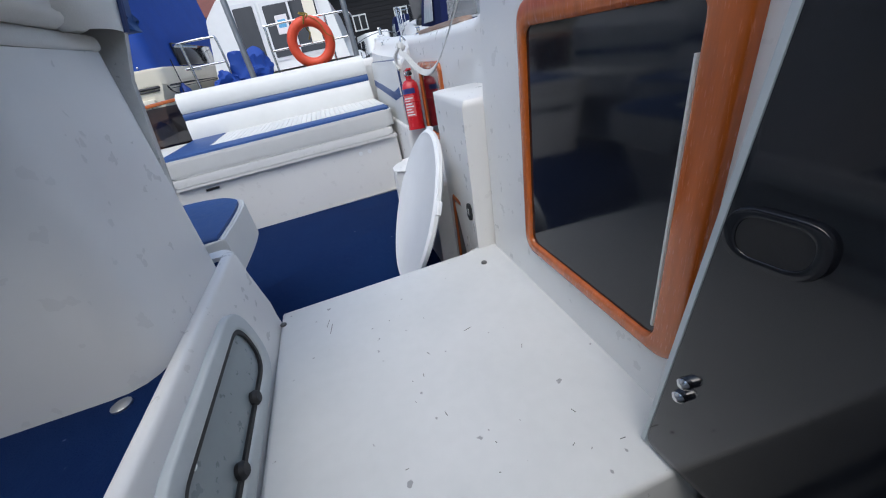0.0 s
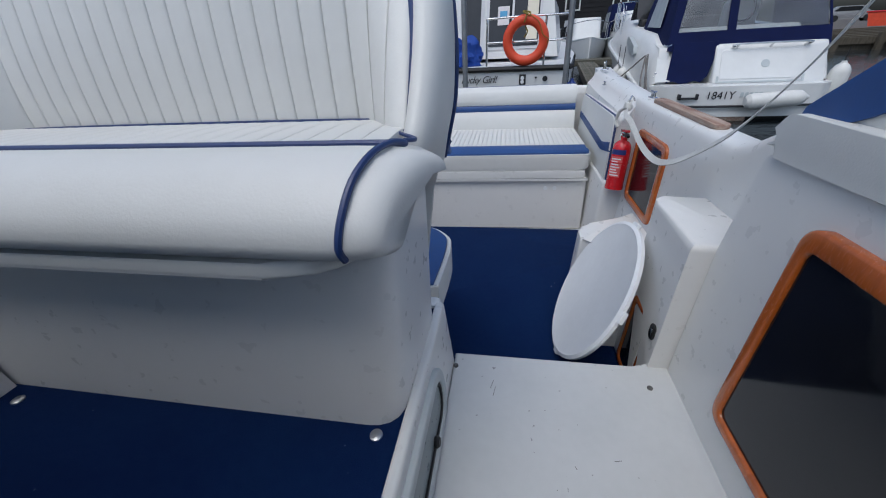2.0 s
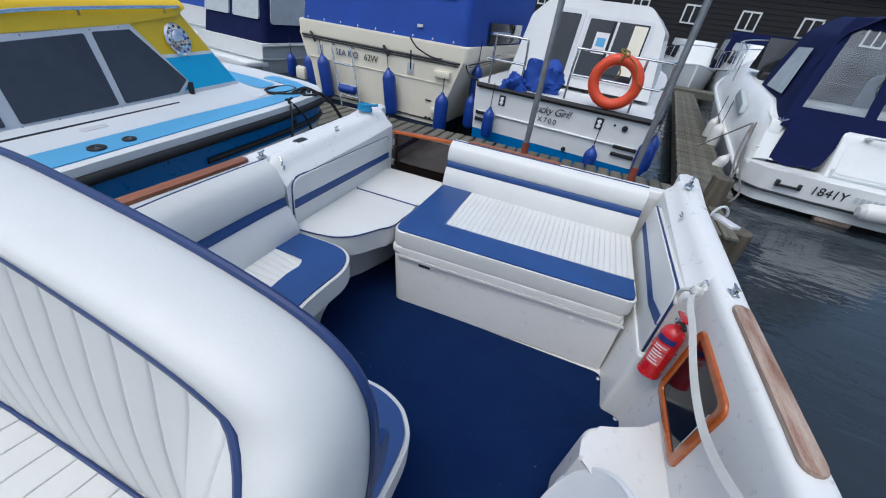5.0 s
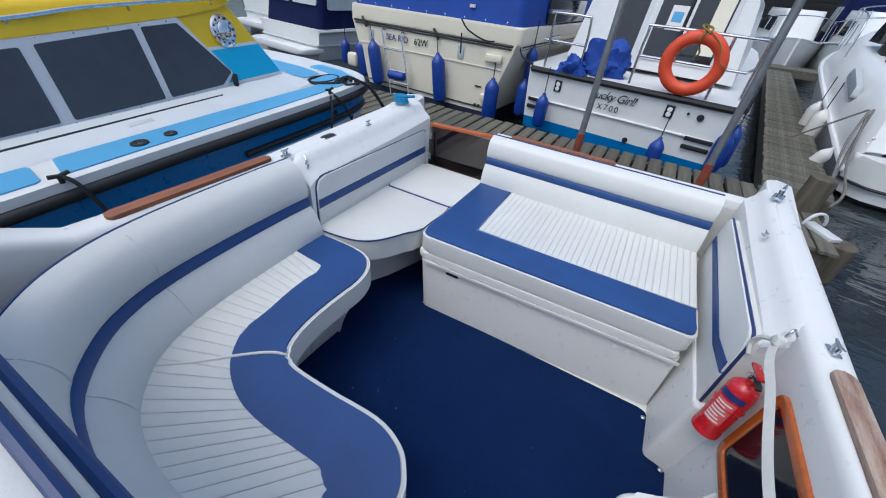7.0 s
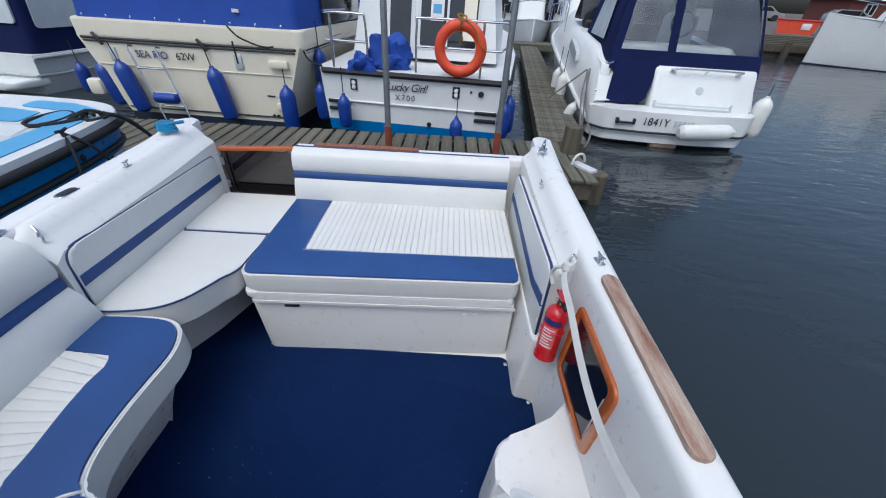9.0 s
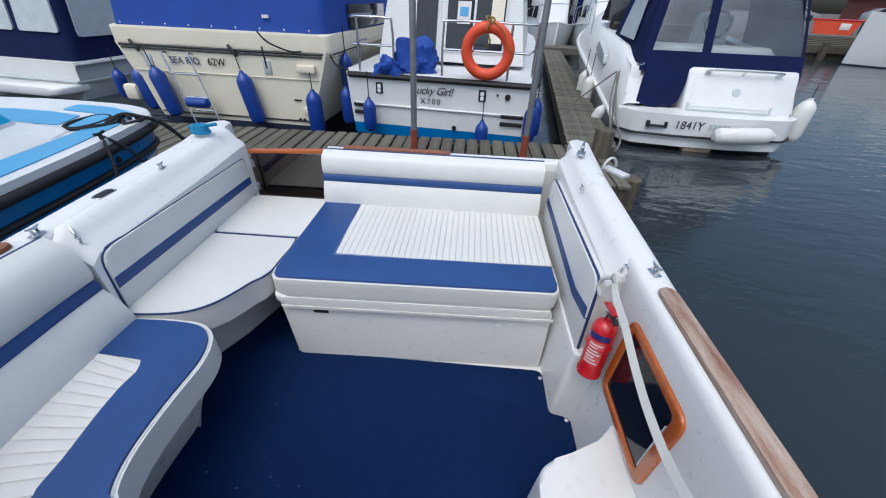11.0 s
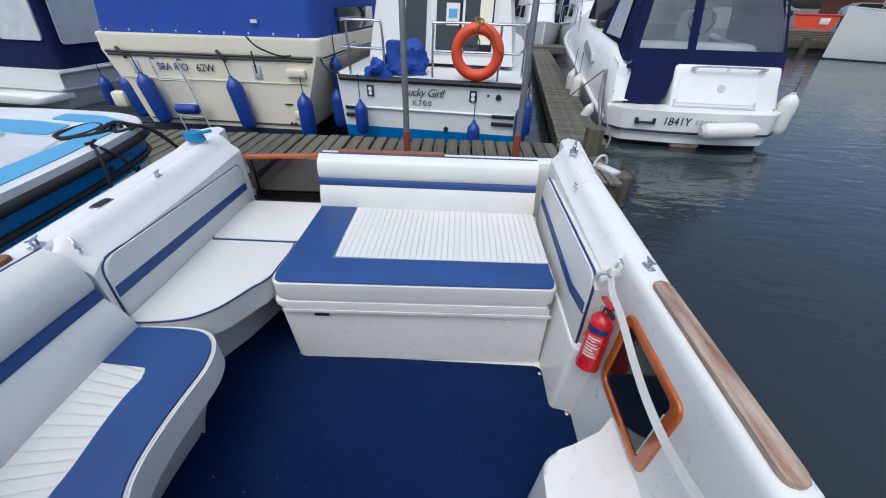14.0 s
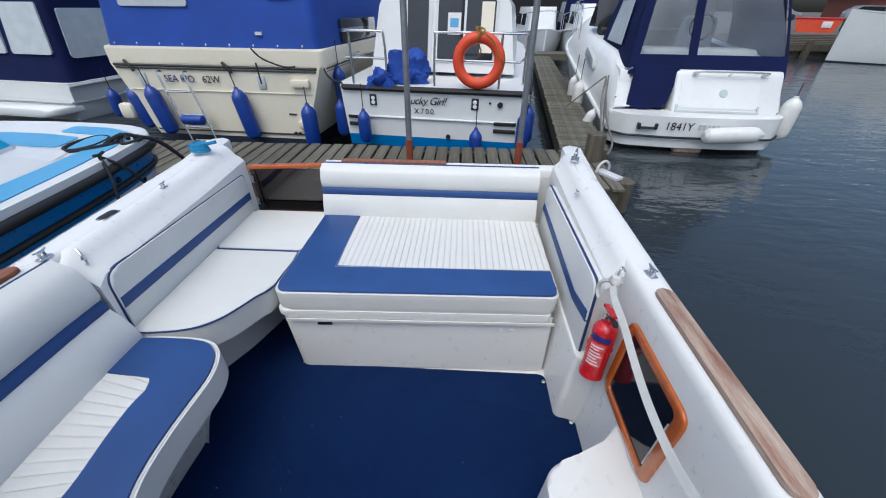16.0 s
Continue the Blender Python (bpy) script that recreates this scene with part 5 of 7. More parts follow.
pile(2.24, 2.80, 0.44, 0.095, "short weathered timber mooring pile on the pontoon")
pile(2.42, 2.28, 0.13, 0.105, "short wet timber pile with a frayed top")
for x in (0.250, 1.385):
    e = thing("steel_post", "grey steel post with a red oxide foot on the pontoon", "post", (x, 2.53, DOCK_Z), 0, "steel posts")
    part("tube", tube([(0, 0, 0), (0, 0, 3.2)], 0.030, 16), GALV, e)
    part("sleeve", tube([(0, 0, 0.0), (0, 0, 0.26)], 0.037, 16), OXIDE, e, "red oxide sleeve")
    part("flange", lathe([(0.06, 0), (0.06, 0.008), (0.035, 0.012)], 16), OXIDE, e)
ringc = thing("mooring_ring", "pale bent mooring hoop on the pontoon end", "ring", (2.24, 2.42, 0.165), 30)
part("hoop", tube([(0.09 * math.cos(a), 0, 0.10 * math.sin(a)) for a in [math.pi * k / 10 for k in range(11)]], 0.012, 8), ALU, ringc)
part("plate", box((-0.05, -0.22, -0.03), (0.05, 0.05, 0.004), 0.004), ALU, ringc)


# ---- the white cruiser right behind the pontoon ----
def cruiser_x():
    e = thing("small_cruiser", "small white cabin cruiser with a blue boot stripe", "boat", (0.385, 3.50, WATER_Z), -7.4)
    S = [(0.0, 1.14, 0.93, 1.02, -0.1), (0.15, 1.19, 0.94, 1.08, -0.1), (2.0, 1.25, 0.98, 1.12, -0.1), (4.5, 1.1, 1.1, 0.85, -0.1), (6.3, 0.5, 1.25, 0.25, -0.1), (6.8, 0.04, 1.3, 0.02, -0.1)]
    hull(e, S, [(0.30, HULLW), (0.585, HULLW), (0.715, MIDB), (1.0, ANTI)])
    for z, r, m in ((0.90, 0.035, BLACK), (0.565, 0.014, HULLW)):
        f = 1 - 0.06 * (0.93 - z) / 0.4
        rub(e, [(-1.24 * f, 2.0, z + 0.04), (-1.19 * f, 0.12, z), (-1.10 * f, -0.012, z), (1.10 * f, -0.012, z), (1.19 * f, 0.12, z), (1.24 * f, 2.0, z + 0.04)], r, m)
    for sx in (-1, 1):
        for z in (0.53, 0.44):
            part("fender_strip", box((sx * 0.80, -0.03, z), (sx * 1.07, 0.0, z + 0.045), 0.01), BLACK, e)
    # cockpit deck and cabin
    cab = [(-0.98, 1.0), (-0.86, 1.78), (-0.62, 2.02), (0.62, 2.02), (0.86, 1.78), (0.98, 1.0)]
    bm = turned(prism(rounded(cab, [0, 0.14, 0.2, 0.2, 0.14, 0], 5), 0.75, 4.6), XZ)
    for v in bm.verts:
        v.co.y += 0.24 * (v.co.z - 1.0) if v.co.y < 2 else -0.9 * (v.co.z - 1.0)
    part("cabin", bm, HULLW, e)
    lean = lambda z: 0.75 + 0.24 * (z - 1.0)

    def on_back(name, x0, x1, z0, z1, d, material, r=0.02, lab=""):
        bm = turned(prism(rounded([(x0, z0), (x1, z0), (x1, z1), (x0, z1)], r, 3), -d, 0.006), XZ)
        for v in bm.verts:
            v.co.y += lean(v.co.z)
        return part(name, bm, material, e, lab)
    on_back("window_frame", -0.10, 0.72, 1.12, 1.86, 0.014, ALU)
    on_back("window", -0.06, 0.68, 1.16, 1.82, 0.020, GLASS, lab="dark sliding window")
    on_back("window_bar", 0.28, 0.31, 1.16, 1.82, 0.026, ALU)
    on_back("poster", 0.07, 0.24, 1.44, 1.68, 0.030, INK_WHITE, 0.005, "white notice in the window")
    on_back("poster_picture", 0.10, 0.21, 1.52, 1.62, 0.033, SKYB, 0.005)
    on_back("door_frame", -0.52, -0.14, 1.02, 1.90, 0.012, ALU)
    on_back("door", -0.47, -0.19, 1.05, 1.85, 0.018, GLASS, lab="dark open cabin door")
    on_back("curtain", 0.50, 0.66, 1.24, 1.80, 0.024, CREAM, 0.01)
    # pushpit rails
    def rail(pts):
        part("rail", tube(pts, 0.014, 8), STEEL, e)
    zt = 1.50
    rail(curve2([(-1.12, 0.9, zt), (-1.14, 0.3, zt), (-1.02, 0.08, zt), (-0.62, 0.06, zt), (-0.55, 0.06, zt - 0.06), (-0.54, 0.06, 0.94)], 4))
    rail([(-1.12, 0.7, 1.22), (-1.05, 0.08, 1.22), (-0.55, 0.06, 1.22)])
    for x, y in ((-1.10, 0.35), (-0.98, 0.06)):
        rail([(x, y, 0.93), (x, y, zt)])
    rail(curve2([(0.05, 0.06, 0.94), (0.06, 0.06, zt - 0.06), (0.14, 0.06, zt), (0.95, 0.07, zt), (1.10, 0.2, zt), (1.14, 0.9, zt)], 4))
    rail([(0.06, 0.06, 1.22), (1.04, 0.08, 1.22), (1.12, 0.7, 1.22)])
    for x, y in ((0.82, 0.06), (1.10, 0.35)):
        rail([(x, y, 0.93), (x, y, zt)])
    # lights, drain, skin fittings
    for x in (-0.72, 0.56):
        part("rear_light", box((x - 0.045, -0.016, 0.70), (x + 0.045, 0.0, 0.83), 0.008), INK_BLACK, e)
        for z in (0.735, 0.785):
            part("lamp_lens", lathe([(0.026, 0), (0.022, 0.008), (0, 0.012)], 14, pose(x, -0.016, z, 90)), WHITEPL, e)
    for x, z, r in ((0.86, 0.77, 0.034), (0.74, 0.785, 0.014), (0.24, 0.36, 0.030)):
        part("outlet", lathe([(r, 0), (r, 0.008), (r * 0.6, 0.01), (0, 0.004)], 18, pose(x, -0.012, z, 90)), INK_BLACK, e)
    writing("Lucky Girl!", 0.128, INK_BLACK, e, pose(-0.05, -0.016, 0.735, 90, 0, 0), "dark script name", 0.35, space=0.9)
    writing("X700", 0.092, INK_BLACK, e, pose(-0.07, -0.016, 0.625, 90, 0, 0), "black registration number", space=1.35)
    return e


cruiser_x()


def heap(name, label, x, y, z, sx, sy, sz, material, seed):
    """A crumpled pile of cloth."""
    bm = bmesh.new()
    bmesh.ops.create_icosphere(bm, subdivisions=4, radius=1)
    o = Vector((seed * 3.1, seed * 1.7, seed))
    for v in bm.verts:
        d = v.co.copy()
        k = 0.55 * noise.noise(d * 1.6 + o) + 0.30 * abs(noise.noise(d * 3.7 + o)) + 0.12 * abs(noise.noise(d * 9 + o))
        v.co = d * (0.85 + k)
        v.co = Vector((v.co.x * sx, v.co.y * sy, max(0, v.co.z * sz + sz * 0.35)))
    ob = tagged(part(name, bm, material, None, "", 25), label, "cover")
    ob.location = (x, y, z)
    return ob


heap("folded_cover", "crumpled blue canvas cover on the cruiser's stern", 0.10, 3.76, 0.75, 0.26, 0.16, 0.27, ROYAL, 3)
heap("folded_cover", "crumpled blue canvas cover hanging over the stern", -0.21, 3.64, 0.70, 0.19, 0.12, 0.16, ROYAL, 5)

buoy = thing("lifebuoy", "orange ring lifebuoy tied to the stern rail", "lifebuoy", (0.955, 3.42, 1.040), -7.4)
bt = bmesh.new()
R0, r0 = 0.235, 0.062
V = []
for i in range(48):
    a = 2 * math.pi * i / 48
    row = []
    for j in range(16):
        c = 2 * math.pi * j / 16
        row.append(bt.verts.new(((R0 + r0 * math.cos(c)) * math.cos(a), 0.9 * r0 * math.sin(c), (R0 + r0 * math.cos(c)) * math.sin(a))))
    V.append(row)
for i in range(48):
    for j in range(16):
        bt.faces.new((V[i][j], V[(i + 1) % 48][j], V[(i + 1) % 48][(j + 1) % 16], V[i][(j + 1) % 16]))
part("ring", bt, ORANGE, buoy)
part("lashing", tube(curve2([(-0.02, -0.07, 0.20), (0.0, -0.075, 0.26), (0.01, 0.0, 0.31), (0.0, 0.07, 0.25), (-0.01, 0.03, 0.16), (0.02, -0.02, 0.10), (-0.02, 0.03, 0.04)], 5), 0.009, 6), ROPE_Y, buoy, "olive lashing rope")
part("lashing", tube(curve2([(0.03, -0.06, 0.28), (-0.03, -0.06, 0.31), (-0.04, 0.02, 0.33), (0.04, 0.04, 0.31), (0.04, -0.05, 0.27)], 5), 0.010, 6), ROPE_Y, buoy)
part("grab_line", tube(curve2([(0.04, -0.05, 0.29), (0.16, -0.065, 0.20), (0.22, -0.07, 0.06), (0.29, -0.05, 0.0), (0.25, 0, -0.10)], 5), 0.005, 6), ROPE_Y, buoy)

# ---- the cream motor cruiser with the blue canopy ----
RUBG = mat("dark_rubbing_strip", (0.03, 0.03, 0.033), 0.5, vary=0.15)


def cruiser_sea():
    e = thing("motor_cruiser", "cream motor cruiser under a royal blue canopy", "boat", (-2.38, 3.74, WATER_Z), -4)
    S = [(0.0, 1.42, 1.12, 0.98, -0.1), (0.12, 1.48, 1.13, 1.03, -0.1), (3.0, 1.52, 1.2, 1.10, -0.1), (6.5, 1.2, 1.35, 0.8, -0.1), (8.8, 0.1, 1.55, 0.05, -0.1)]
    hull(e, S, [(0.30, CREAM), (0.735, CREAM), (1.0, ANTI)], power=1.0)
    for x in (-1.12, 0.22):
        part("cleat", tube([(x - 0.05, -0.03, 1.14), (x, -0.05, 1.10), (x + 0.04, -0.04, 1.02)], 0.020, 8), BLACK, e, "dark cleat with a turn of rope")
    part("coaming", prism(rounded([(-1.47, 0.0), (1.47, 0.0), (1.52, 3.0), (1.2, 6.4), (-1.2, 6.4), (-1.52, 3.0)], [0.12, 0.12, 0, 0, 0, 0], 5), 1.11, 1.30, 0.03, 3, True), CREAM, e)
    for z, r, m in ((1.09, 0.016, RUBG), (1.055, 0.010, RUBG), (0.80, 0.006, CREAM), (0.285, 0.010, RUBG)):
        k = 1.0 - 0.25 * (1.1 - z)
        rub(e, [(-1.50 * k, 3.0, z + 0.05), (-1.46 * k, 0.12, z), (-1.36 * k, -0.01, z), (1.36 * k, -0.01, z), (1.46 * k, 0.12, z), (1.50 * k, 3.0, z + 0.05)], r, m)
    can = prism(rounded([(-1.42, 0.04), (1.42, 0.04), (1.46, 3.2), (-1.46, 3.2)], [0.15, 0.15, 0, 0], 5), 1.29, 2.75, 0.2, 4, True)
    for v in can.verts:
        f = (v.co.z - 1.29)
        v.co.x *= 1 - 0.05 * f
        v.co.y += 0.16 * f if v.co.y < 1.5 else 0
        v.co.y += 0.012 * noise.noise(v.co * 2.5)
    part("canopy", can, ROYAL, e, "royal blue canvas canopy")
    for x0, x1, z0, z1 in ((-1.05, -0.15, 1.72, 2.45), (0.85, 1.18, 1.80, 2.45)):
        bm = turned(prism(rounded([(x0, z0), (x1, z0), (x1, z1), (x0, z1)], 0.04, 3), -0.012, 0.002), XZ)
        for v in bm.verts:
            v.co.y += 0.03 + 0.16 * (v.co.z - 1.29)
        part("canopy_window", bm, mat("clouded_vinyl", (0.42, 0.45, 0.48), 0.25, vary=0.08), e, "clouded plastic window")
    for k in range(9):
        part("press_stud", lathe([(0.012, 0), (0, 0.008)], 8, pose(-1.25 + 0.31 * k, 0.02, 1.33, 90)), CHROME, e)
    part("canvas_tag", turned(prism([(0.66, 1.44), (0.74, 1.44), (0.74, 1.475), (0.66, 1.475)], 0.035, 0.052), XZ), INK_WHITE, e)
    writing("SEA RIO", 0.118, INK_BLUE, e, pose(-0.50, -0.014, 0.90, 90), "dark blue boat name")
    writing("62W", 0.122, INK_BLACK, e, pose(-0.06, -0.014, 0.90, 90), "black number")
    # boarding ladder
    for sx in (-0.72, -0.36):
        part("ladder_rail", tube(curve2([(sx, -0.02, 1.02), (sx - 0.01, -0.07, 1.03), (sx + 0.0, -0.09, 0.98), (sx + 0.14, -0.14, 0.55), (sx + 0.26, -0.20, 0.12)], 4), 0.012, 8), STEEL, e)
    for z, o in ((0.80, 0.06), (0.52, 0.15), (0.36, 0.19), (0.18, 0.24)):
        part("ladder_rung", tube([(-0.72 + o, -0.12, z), (-0.36 + o, -0.12, z)], 0.013, 8), STEEL, e)
    part("ladder_float", lathe([(0.02, -0.17), (0.06, -0.14), (0.068, 0), (0.06, 0.14), (0.02, 0.17)], 16, pose(-0.39, -0.15, 0.46, 0, 90, 0)), BLUEF, e, "blue float on the ladder")
    for x in (0.62, -1.02):
        part("cleat_plate", box((x - 0.05, -0.018, 0.84), (x + 0.05, 0.0, 1.0), 0.01), GREYPL, e)
    for z in (0.92, 0.42):
        part("hinge_block", box((1.02, -0.06, z - 0.04), (1.26, 0.0, z + 0.05), 0.015), CREAM, e)
    part("step_block", box((-1.50, -0.10, 0.42), (-1.30, 0.02, 0.62), 0.04), CREAM, e)
    for x, z in ((0.94, 0.30), (1.00, 0.30)):
        part("outlet", lathe([(0.022, 0), (0.022, 0.01), (0, 0.008)], 14, pose(x, -0.01, z, 90)), INK_BLACK, e)
    part("slot", box((0.90, -0.014, 0.54), (1.0, 0.0, 0.555)), INK_BLACK, e)
    part("side_window", box((1.43, 0.8, 1.32), (1.47, 2.4, 1.60), 0.01), GLASS, e)
    return e


cruiser_sea()
for x, y, z, ln, lean_ in ((-3.20, 3.55, 0.64, 0.58, (0, -10)), (-2.02, 3.47, 0.64, 0.60, (0, -8)), (-3.62, 3.75, 0.58, 0.50, (0, -12)), (-1.14, 3.40, 0.48, 0.52, (0, 0))):
    fender(x * 1.02, y + 0.12, z, ln, 0.095, 0.20, BLUEF, lean_)
for x, y, z, ln in ((-0.44, 3.33, 0.44, 0.36), (0.96, 3.10, 0.30, 0.30), (1.53, 3.2, 0.48, 0.40), (1.62, 3.45, 0.50, 0.42), (-0.80, 3.60, 0.50, 0.42), (-0.86, 3.9, 0.85, 0.40)):
    fender(x, y + 0.13, z, ln, 0.078, 0.30)

# ---- the blue and yellow wooden-decked boat alongside ----
def blue_boat():
    e = thing("day_boat", "blue, white and yellow boat with a black rubbing strake", "boat", (0, 0, 0))
    mid = -2.55
    half = [(-1.475, -6.0), (-1.475, -1.0), (-1.455, 0.1), (-1.44, 0.75), (-1.455, 1.18), (-1.525, 1.54), (-1.78, 1.71), (-2.15, 1.76), (mid, 1.78)]
    full = [tuple(p) for p in curve2(half, 5)]
    out = full + [(2 * mid - x, y) for x, y in full[-2::-1]]

    def lift(bm):
        """The boat lies at a small angle to ours and rides a little high at the bow."""
        for v in bm.verts:
            v.co.x -= 0.08 * v.co.y
            v.co.z += 0.022 + 0.02 * v.co.y
        return bm

    def put(name, bm, material, lab="", smooth=38):
        return part(name, lift(bm), material, e, lab, smooth)

    def shell(z0, z1, o0, o1, material, name):
        bm = bmesh.new()
        a = [bm.verts.new((x + (o1 if x > mid else -o1), y + (o1 if y > 1.3 else 0), z1)) for x, y in out]
        c = [bm.verts.new((x + (o0 if x > mid else -o0), y + (o0 if y > 1.3 else 0), z0)) for x, y in out]
        for i in range(len(a) - 1):
            bm.faces.new((a[i], c[i], c[i + 1], a[i + 1]))
        bm.faces.new((a[0], a[-1], c[-1], c[0]))
        put(name, bm, material)
    shell(0.40, 0.60, -0.032, -0.01, MIDB, "hull_band")
    shell(-0.4, 0.40, -0.20, -0.032, HULLW, "hull_bottom")
    put("deck", prism(out, 0.56, 0.66, 0.015, 2, True), HULLW)
    put("rubbing_strake", tube([(x + (0.004 if x > mid else -0.004), y, 0.588) for x, y in out], 0.030, 10), BLACK, "thick black rubber strake")
    low = [p for p in full if p[1] > 0.03]
    put("lower_strake", tube([(x - 0.02, y - (0.02 if y > 1.3 else 0), 0.452) for x, y in low], 0.021, 8), BLACK)

    def deck_panel(pts, r=0.03, z=0.661):
        put("deck_panel", prism(rounded(pts, r, 4), z, z + 0.006, 0.002, 1), SKYB, "sky blue non-slip panel")
    deck_panel([(-1.535, -5.0), (-1.535, -0.89), (-1.745, -0.865), (-1.745, -5.0)])
    deck_panel([(-1.535, -0.815), (-1.528, 0.4), (-1.525, 0.85), (-1.545, 1.22), (-1.63, 1.51), (-1.88, 1.62), (-2.20, 1.65), (-2.20, 1.50), (-1.88, 1.45), (-1.84, 1.14), (-1.70, 1.10), (-1.708, 0.86), (-1.735, 0.2), (-1.75, -0.77)])
    deck_panel([(-1.93, 1.17), (-1.95, 1.38), (-2.22, 1.44), (-2.55, 1.46), (-2.85, 1.43), (-2.90, 1.17)], 0.02)
    # raised coaming: a low white slope from the side deck to the wheelhouse
    bm = bmesh.new()
    foot = rounded([(-1.755, -2.5), (-1.74, 0.2), (-1.715, 0.90), (-1.76, 1.10), (-2.10, 1.14), (mid, 1.16)], [0, 0.3, 0.06, 0.05, 0.2, 0], 5)
    crown = rounded([(-1.945, -2.5), (-1.945, 0.2), (-1.945, 0.84), (-1.985, 0.97), (-2.20, 1.02), (mid, 1.04)], [0, 0.3, 0.06, 0.05, 0.2, 0], 5)
    lo_ = [bm.verts.new((x, y, 0.655)) for x, y in foot + [(2 * mid - x, y) for x, y in foot[-2::-1]]]
    me_ = [bm.verts.new((x + (0.012 if x > mid else -0.012), y, 0.672)) for x, y in foot + [(2 * mid - x, y) for x, y in foot[-2::-1]]]
    hi_ = [bm.verts.new((x, y, 0.735)) for x, y in crown + [(2 * mid - x, y) for x, y in crown[-2::-1]]]
    for v, w in zip(me_, lo_):
        v.co.x = w.co.x + (-0.012 if w.co.x > mid else 0.012)
    for q, r in ((lo_, me_), (me_, hi_)):
        for i in range(len(q) - 1):
            bm.faces.new((q[i], q[i + 1], r[i + 1], r[i]))
    put("coaming_base", bm, HULLW)
    put("coaming_seam", tube([(-1.88, -2.5, 0.710), (-1.88, -1.0, 0.710), (-1.88, 0.30, 0.710)], 0.008, 6), INK_BLACK)

    def wall_x(z):
        return -1.95 - 0.30 * (z - 0.71)

    # the side leans in: window band, then the cyan and yellow nose in the same plane
    def side_sheet(name, pts, off, material, lab="", th=0.012):
        bm = prism(pts, 0, th)
        for v in bm.verts:
            y, z, d = v.co.x, v.co.y, v.co.z
            v.co = Vector((wall_x(z) + off + d, y, z))
        return put(name, bm, material, lab)
    side_sheet("wall", [(-2.5, 0.66), (0.45, 0.66), (0.42, 0.85), (0.20, 1.16), (-2.5, 1.07)], -0.016, HULLW)
    bm = prism([(-2.5, 0.66), (0.45, 0.66), (0.42, 0.85), (0.20, 1.16), (-2.5, 1.07)], 0, 0.012)
    for v in bm.verts:
        v.co = Vector((2 * mid - wall_x(v.co.y) - v.co.z, v.co.x, v.co.y))
    put("wall", bm, HULLW)
    put("aft_bulkhead", turned(prism([(wall_x(0.66) - 0.004, 0.66), (wall_x(1.03) - 0.004, 1.03), (2 * mid - wall_x(1.03) + 0.004, 1.03), (2 * mid - wall_x(0.66) + 0.004, 0.66)], -2.49, -2.46), XZ), HULLW)
    side_sheet("window_surround", rounded([(-2.5, 0.717), (0.37, 0.722), (0.49, 0.81), (0.245, 1.165), (-2.5, 1.04)], 0.02, 3), 0.0, ALU, "riveted aluminium window surround")
    wins = [[(-2.35, 0.747), (-1.20, 0.747), (-1.18, 1.07), (-2.40, 1.02)], [(-1.12, 0.747), (-0.61, 0.750), (-0.59, 1.089), (-1.10, 1.07)],
            [(-0.548, 0.748), (-0.05, 0.752), (-0.044, 1.124), (-0.531, 1.094)], [(-0.010, 0.751), (0.372, 0.756), (0.475, 0.822), (0.229, 1.135), (0.002, 1.129)]]
    for w in wins:
        side_sheet("window", rounded(w, 0.012, 3), 0.004, PANE, "dark tinted window", 0.012)
    for k in range(14):
        for z0, z1, y in ((0.733, 0.735, 0.30 - 0.17 * k), (1.147, 1.06, 0.17 - 0.17 * k)):
            z = z0 + (z1 - z0) * k / 13
            put("rivet", lathe([(0.006, 0), (0, 0.004)], 6, Matrix.Translation((wall_x(z) + 0.012, y, z)) @ pose(0, 0, 0, 0, 73, 0)), STEEL)
    # nose of the wheelhouse: white foot, cyan band, white stripe, yellow top
    def nose_line(z):
        """Half outline at a height: along the side, round the corner, across the sloping front."""
        f = 1.015 - 0.60 * (z - 0.71)
        x = wall_x(z)
        h = rounded([(x, -0.1), (x, f - 0.05), (x - 0.16, f + 0.02), (mid, f + 0.04)], [0, 0.07, 0.14, 0], 6)
        return h + [(2 * mid - q[0], q[1]) for q in h[-2::-1]]

    def nose(z0, z1, material, name, steps=4):
        bm = bmesh.new()
        rows_ = []
        for i in range(steps + 1):
            z = z0 + (z1 - z0) * i / steps
            rows_.append([bm.verts.new((x, y, z)) for x, y in nose_line(z)])
        for q, r in zip(rows_, rows_[1:]):
            for i in range(len(q) - 1):
                bm.faces.new((q[i], q[i + 1], r[i + 1], r[i]))
        put(name, bm, material)
    nose(0.66, 0.755, HULLW, "nose_base")
    nose(0.755, 0.962, CYAN, "nose_band")
    nose(0.962, 0.982, HULLW, "nose_stripe")
    nose(0.982, 1.25, YELLOW, "nose_top")
    # roof: yellow, rounded, with a rail along its edge
    ends = [(-2.5, 1.04, 1.16), (-1.2, 1.10, 1.21), (-0.3, 1.135, 1.245), (0.20, 1.16, 1.25), (0.60, 1.20, 1.25), (0.70, 1.25, 1.252)]
    bm = bmesh.new()
    rows_ = []
    for y, z0, z1 in ends:
        h = [(wall_x(z0) + 0.012, z0), (wall_x(z1) + 0.012, z1), (wall_x(z1) - 0.02, z1 + 0.035), (-2.30, z1 + 0.085), (mid, z1 + 0.10)]
        rows_.append([bm.verts.new((x, y, z)) for x, z in h + [(2 * mid - q[0], q[1]) for q in h[-2::-1]]])
    for q, r in zip(rows_, rows_[1:]):
        for i in range(len(q) - 1):
            bm.faces.new((q[i], q[i + 1], r[i + 1], r[i]))
    bm.faces.new(rows_[-1])
    bm.faces.new(rows_[0][::-1])
    put("roof", bm, YELLOW, "yellow gelcoat roof", 50)
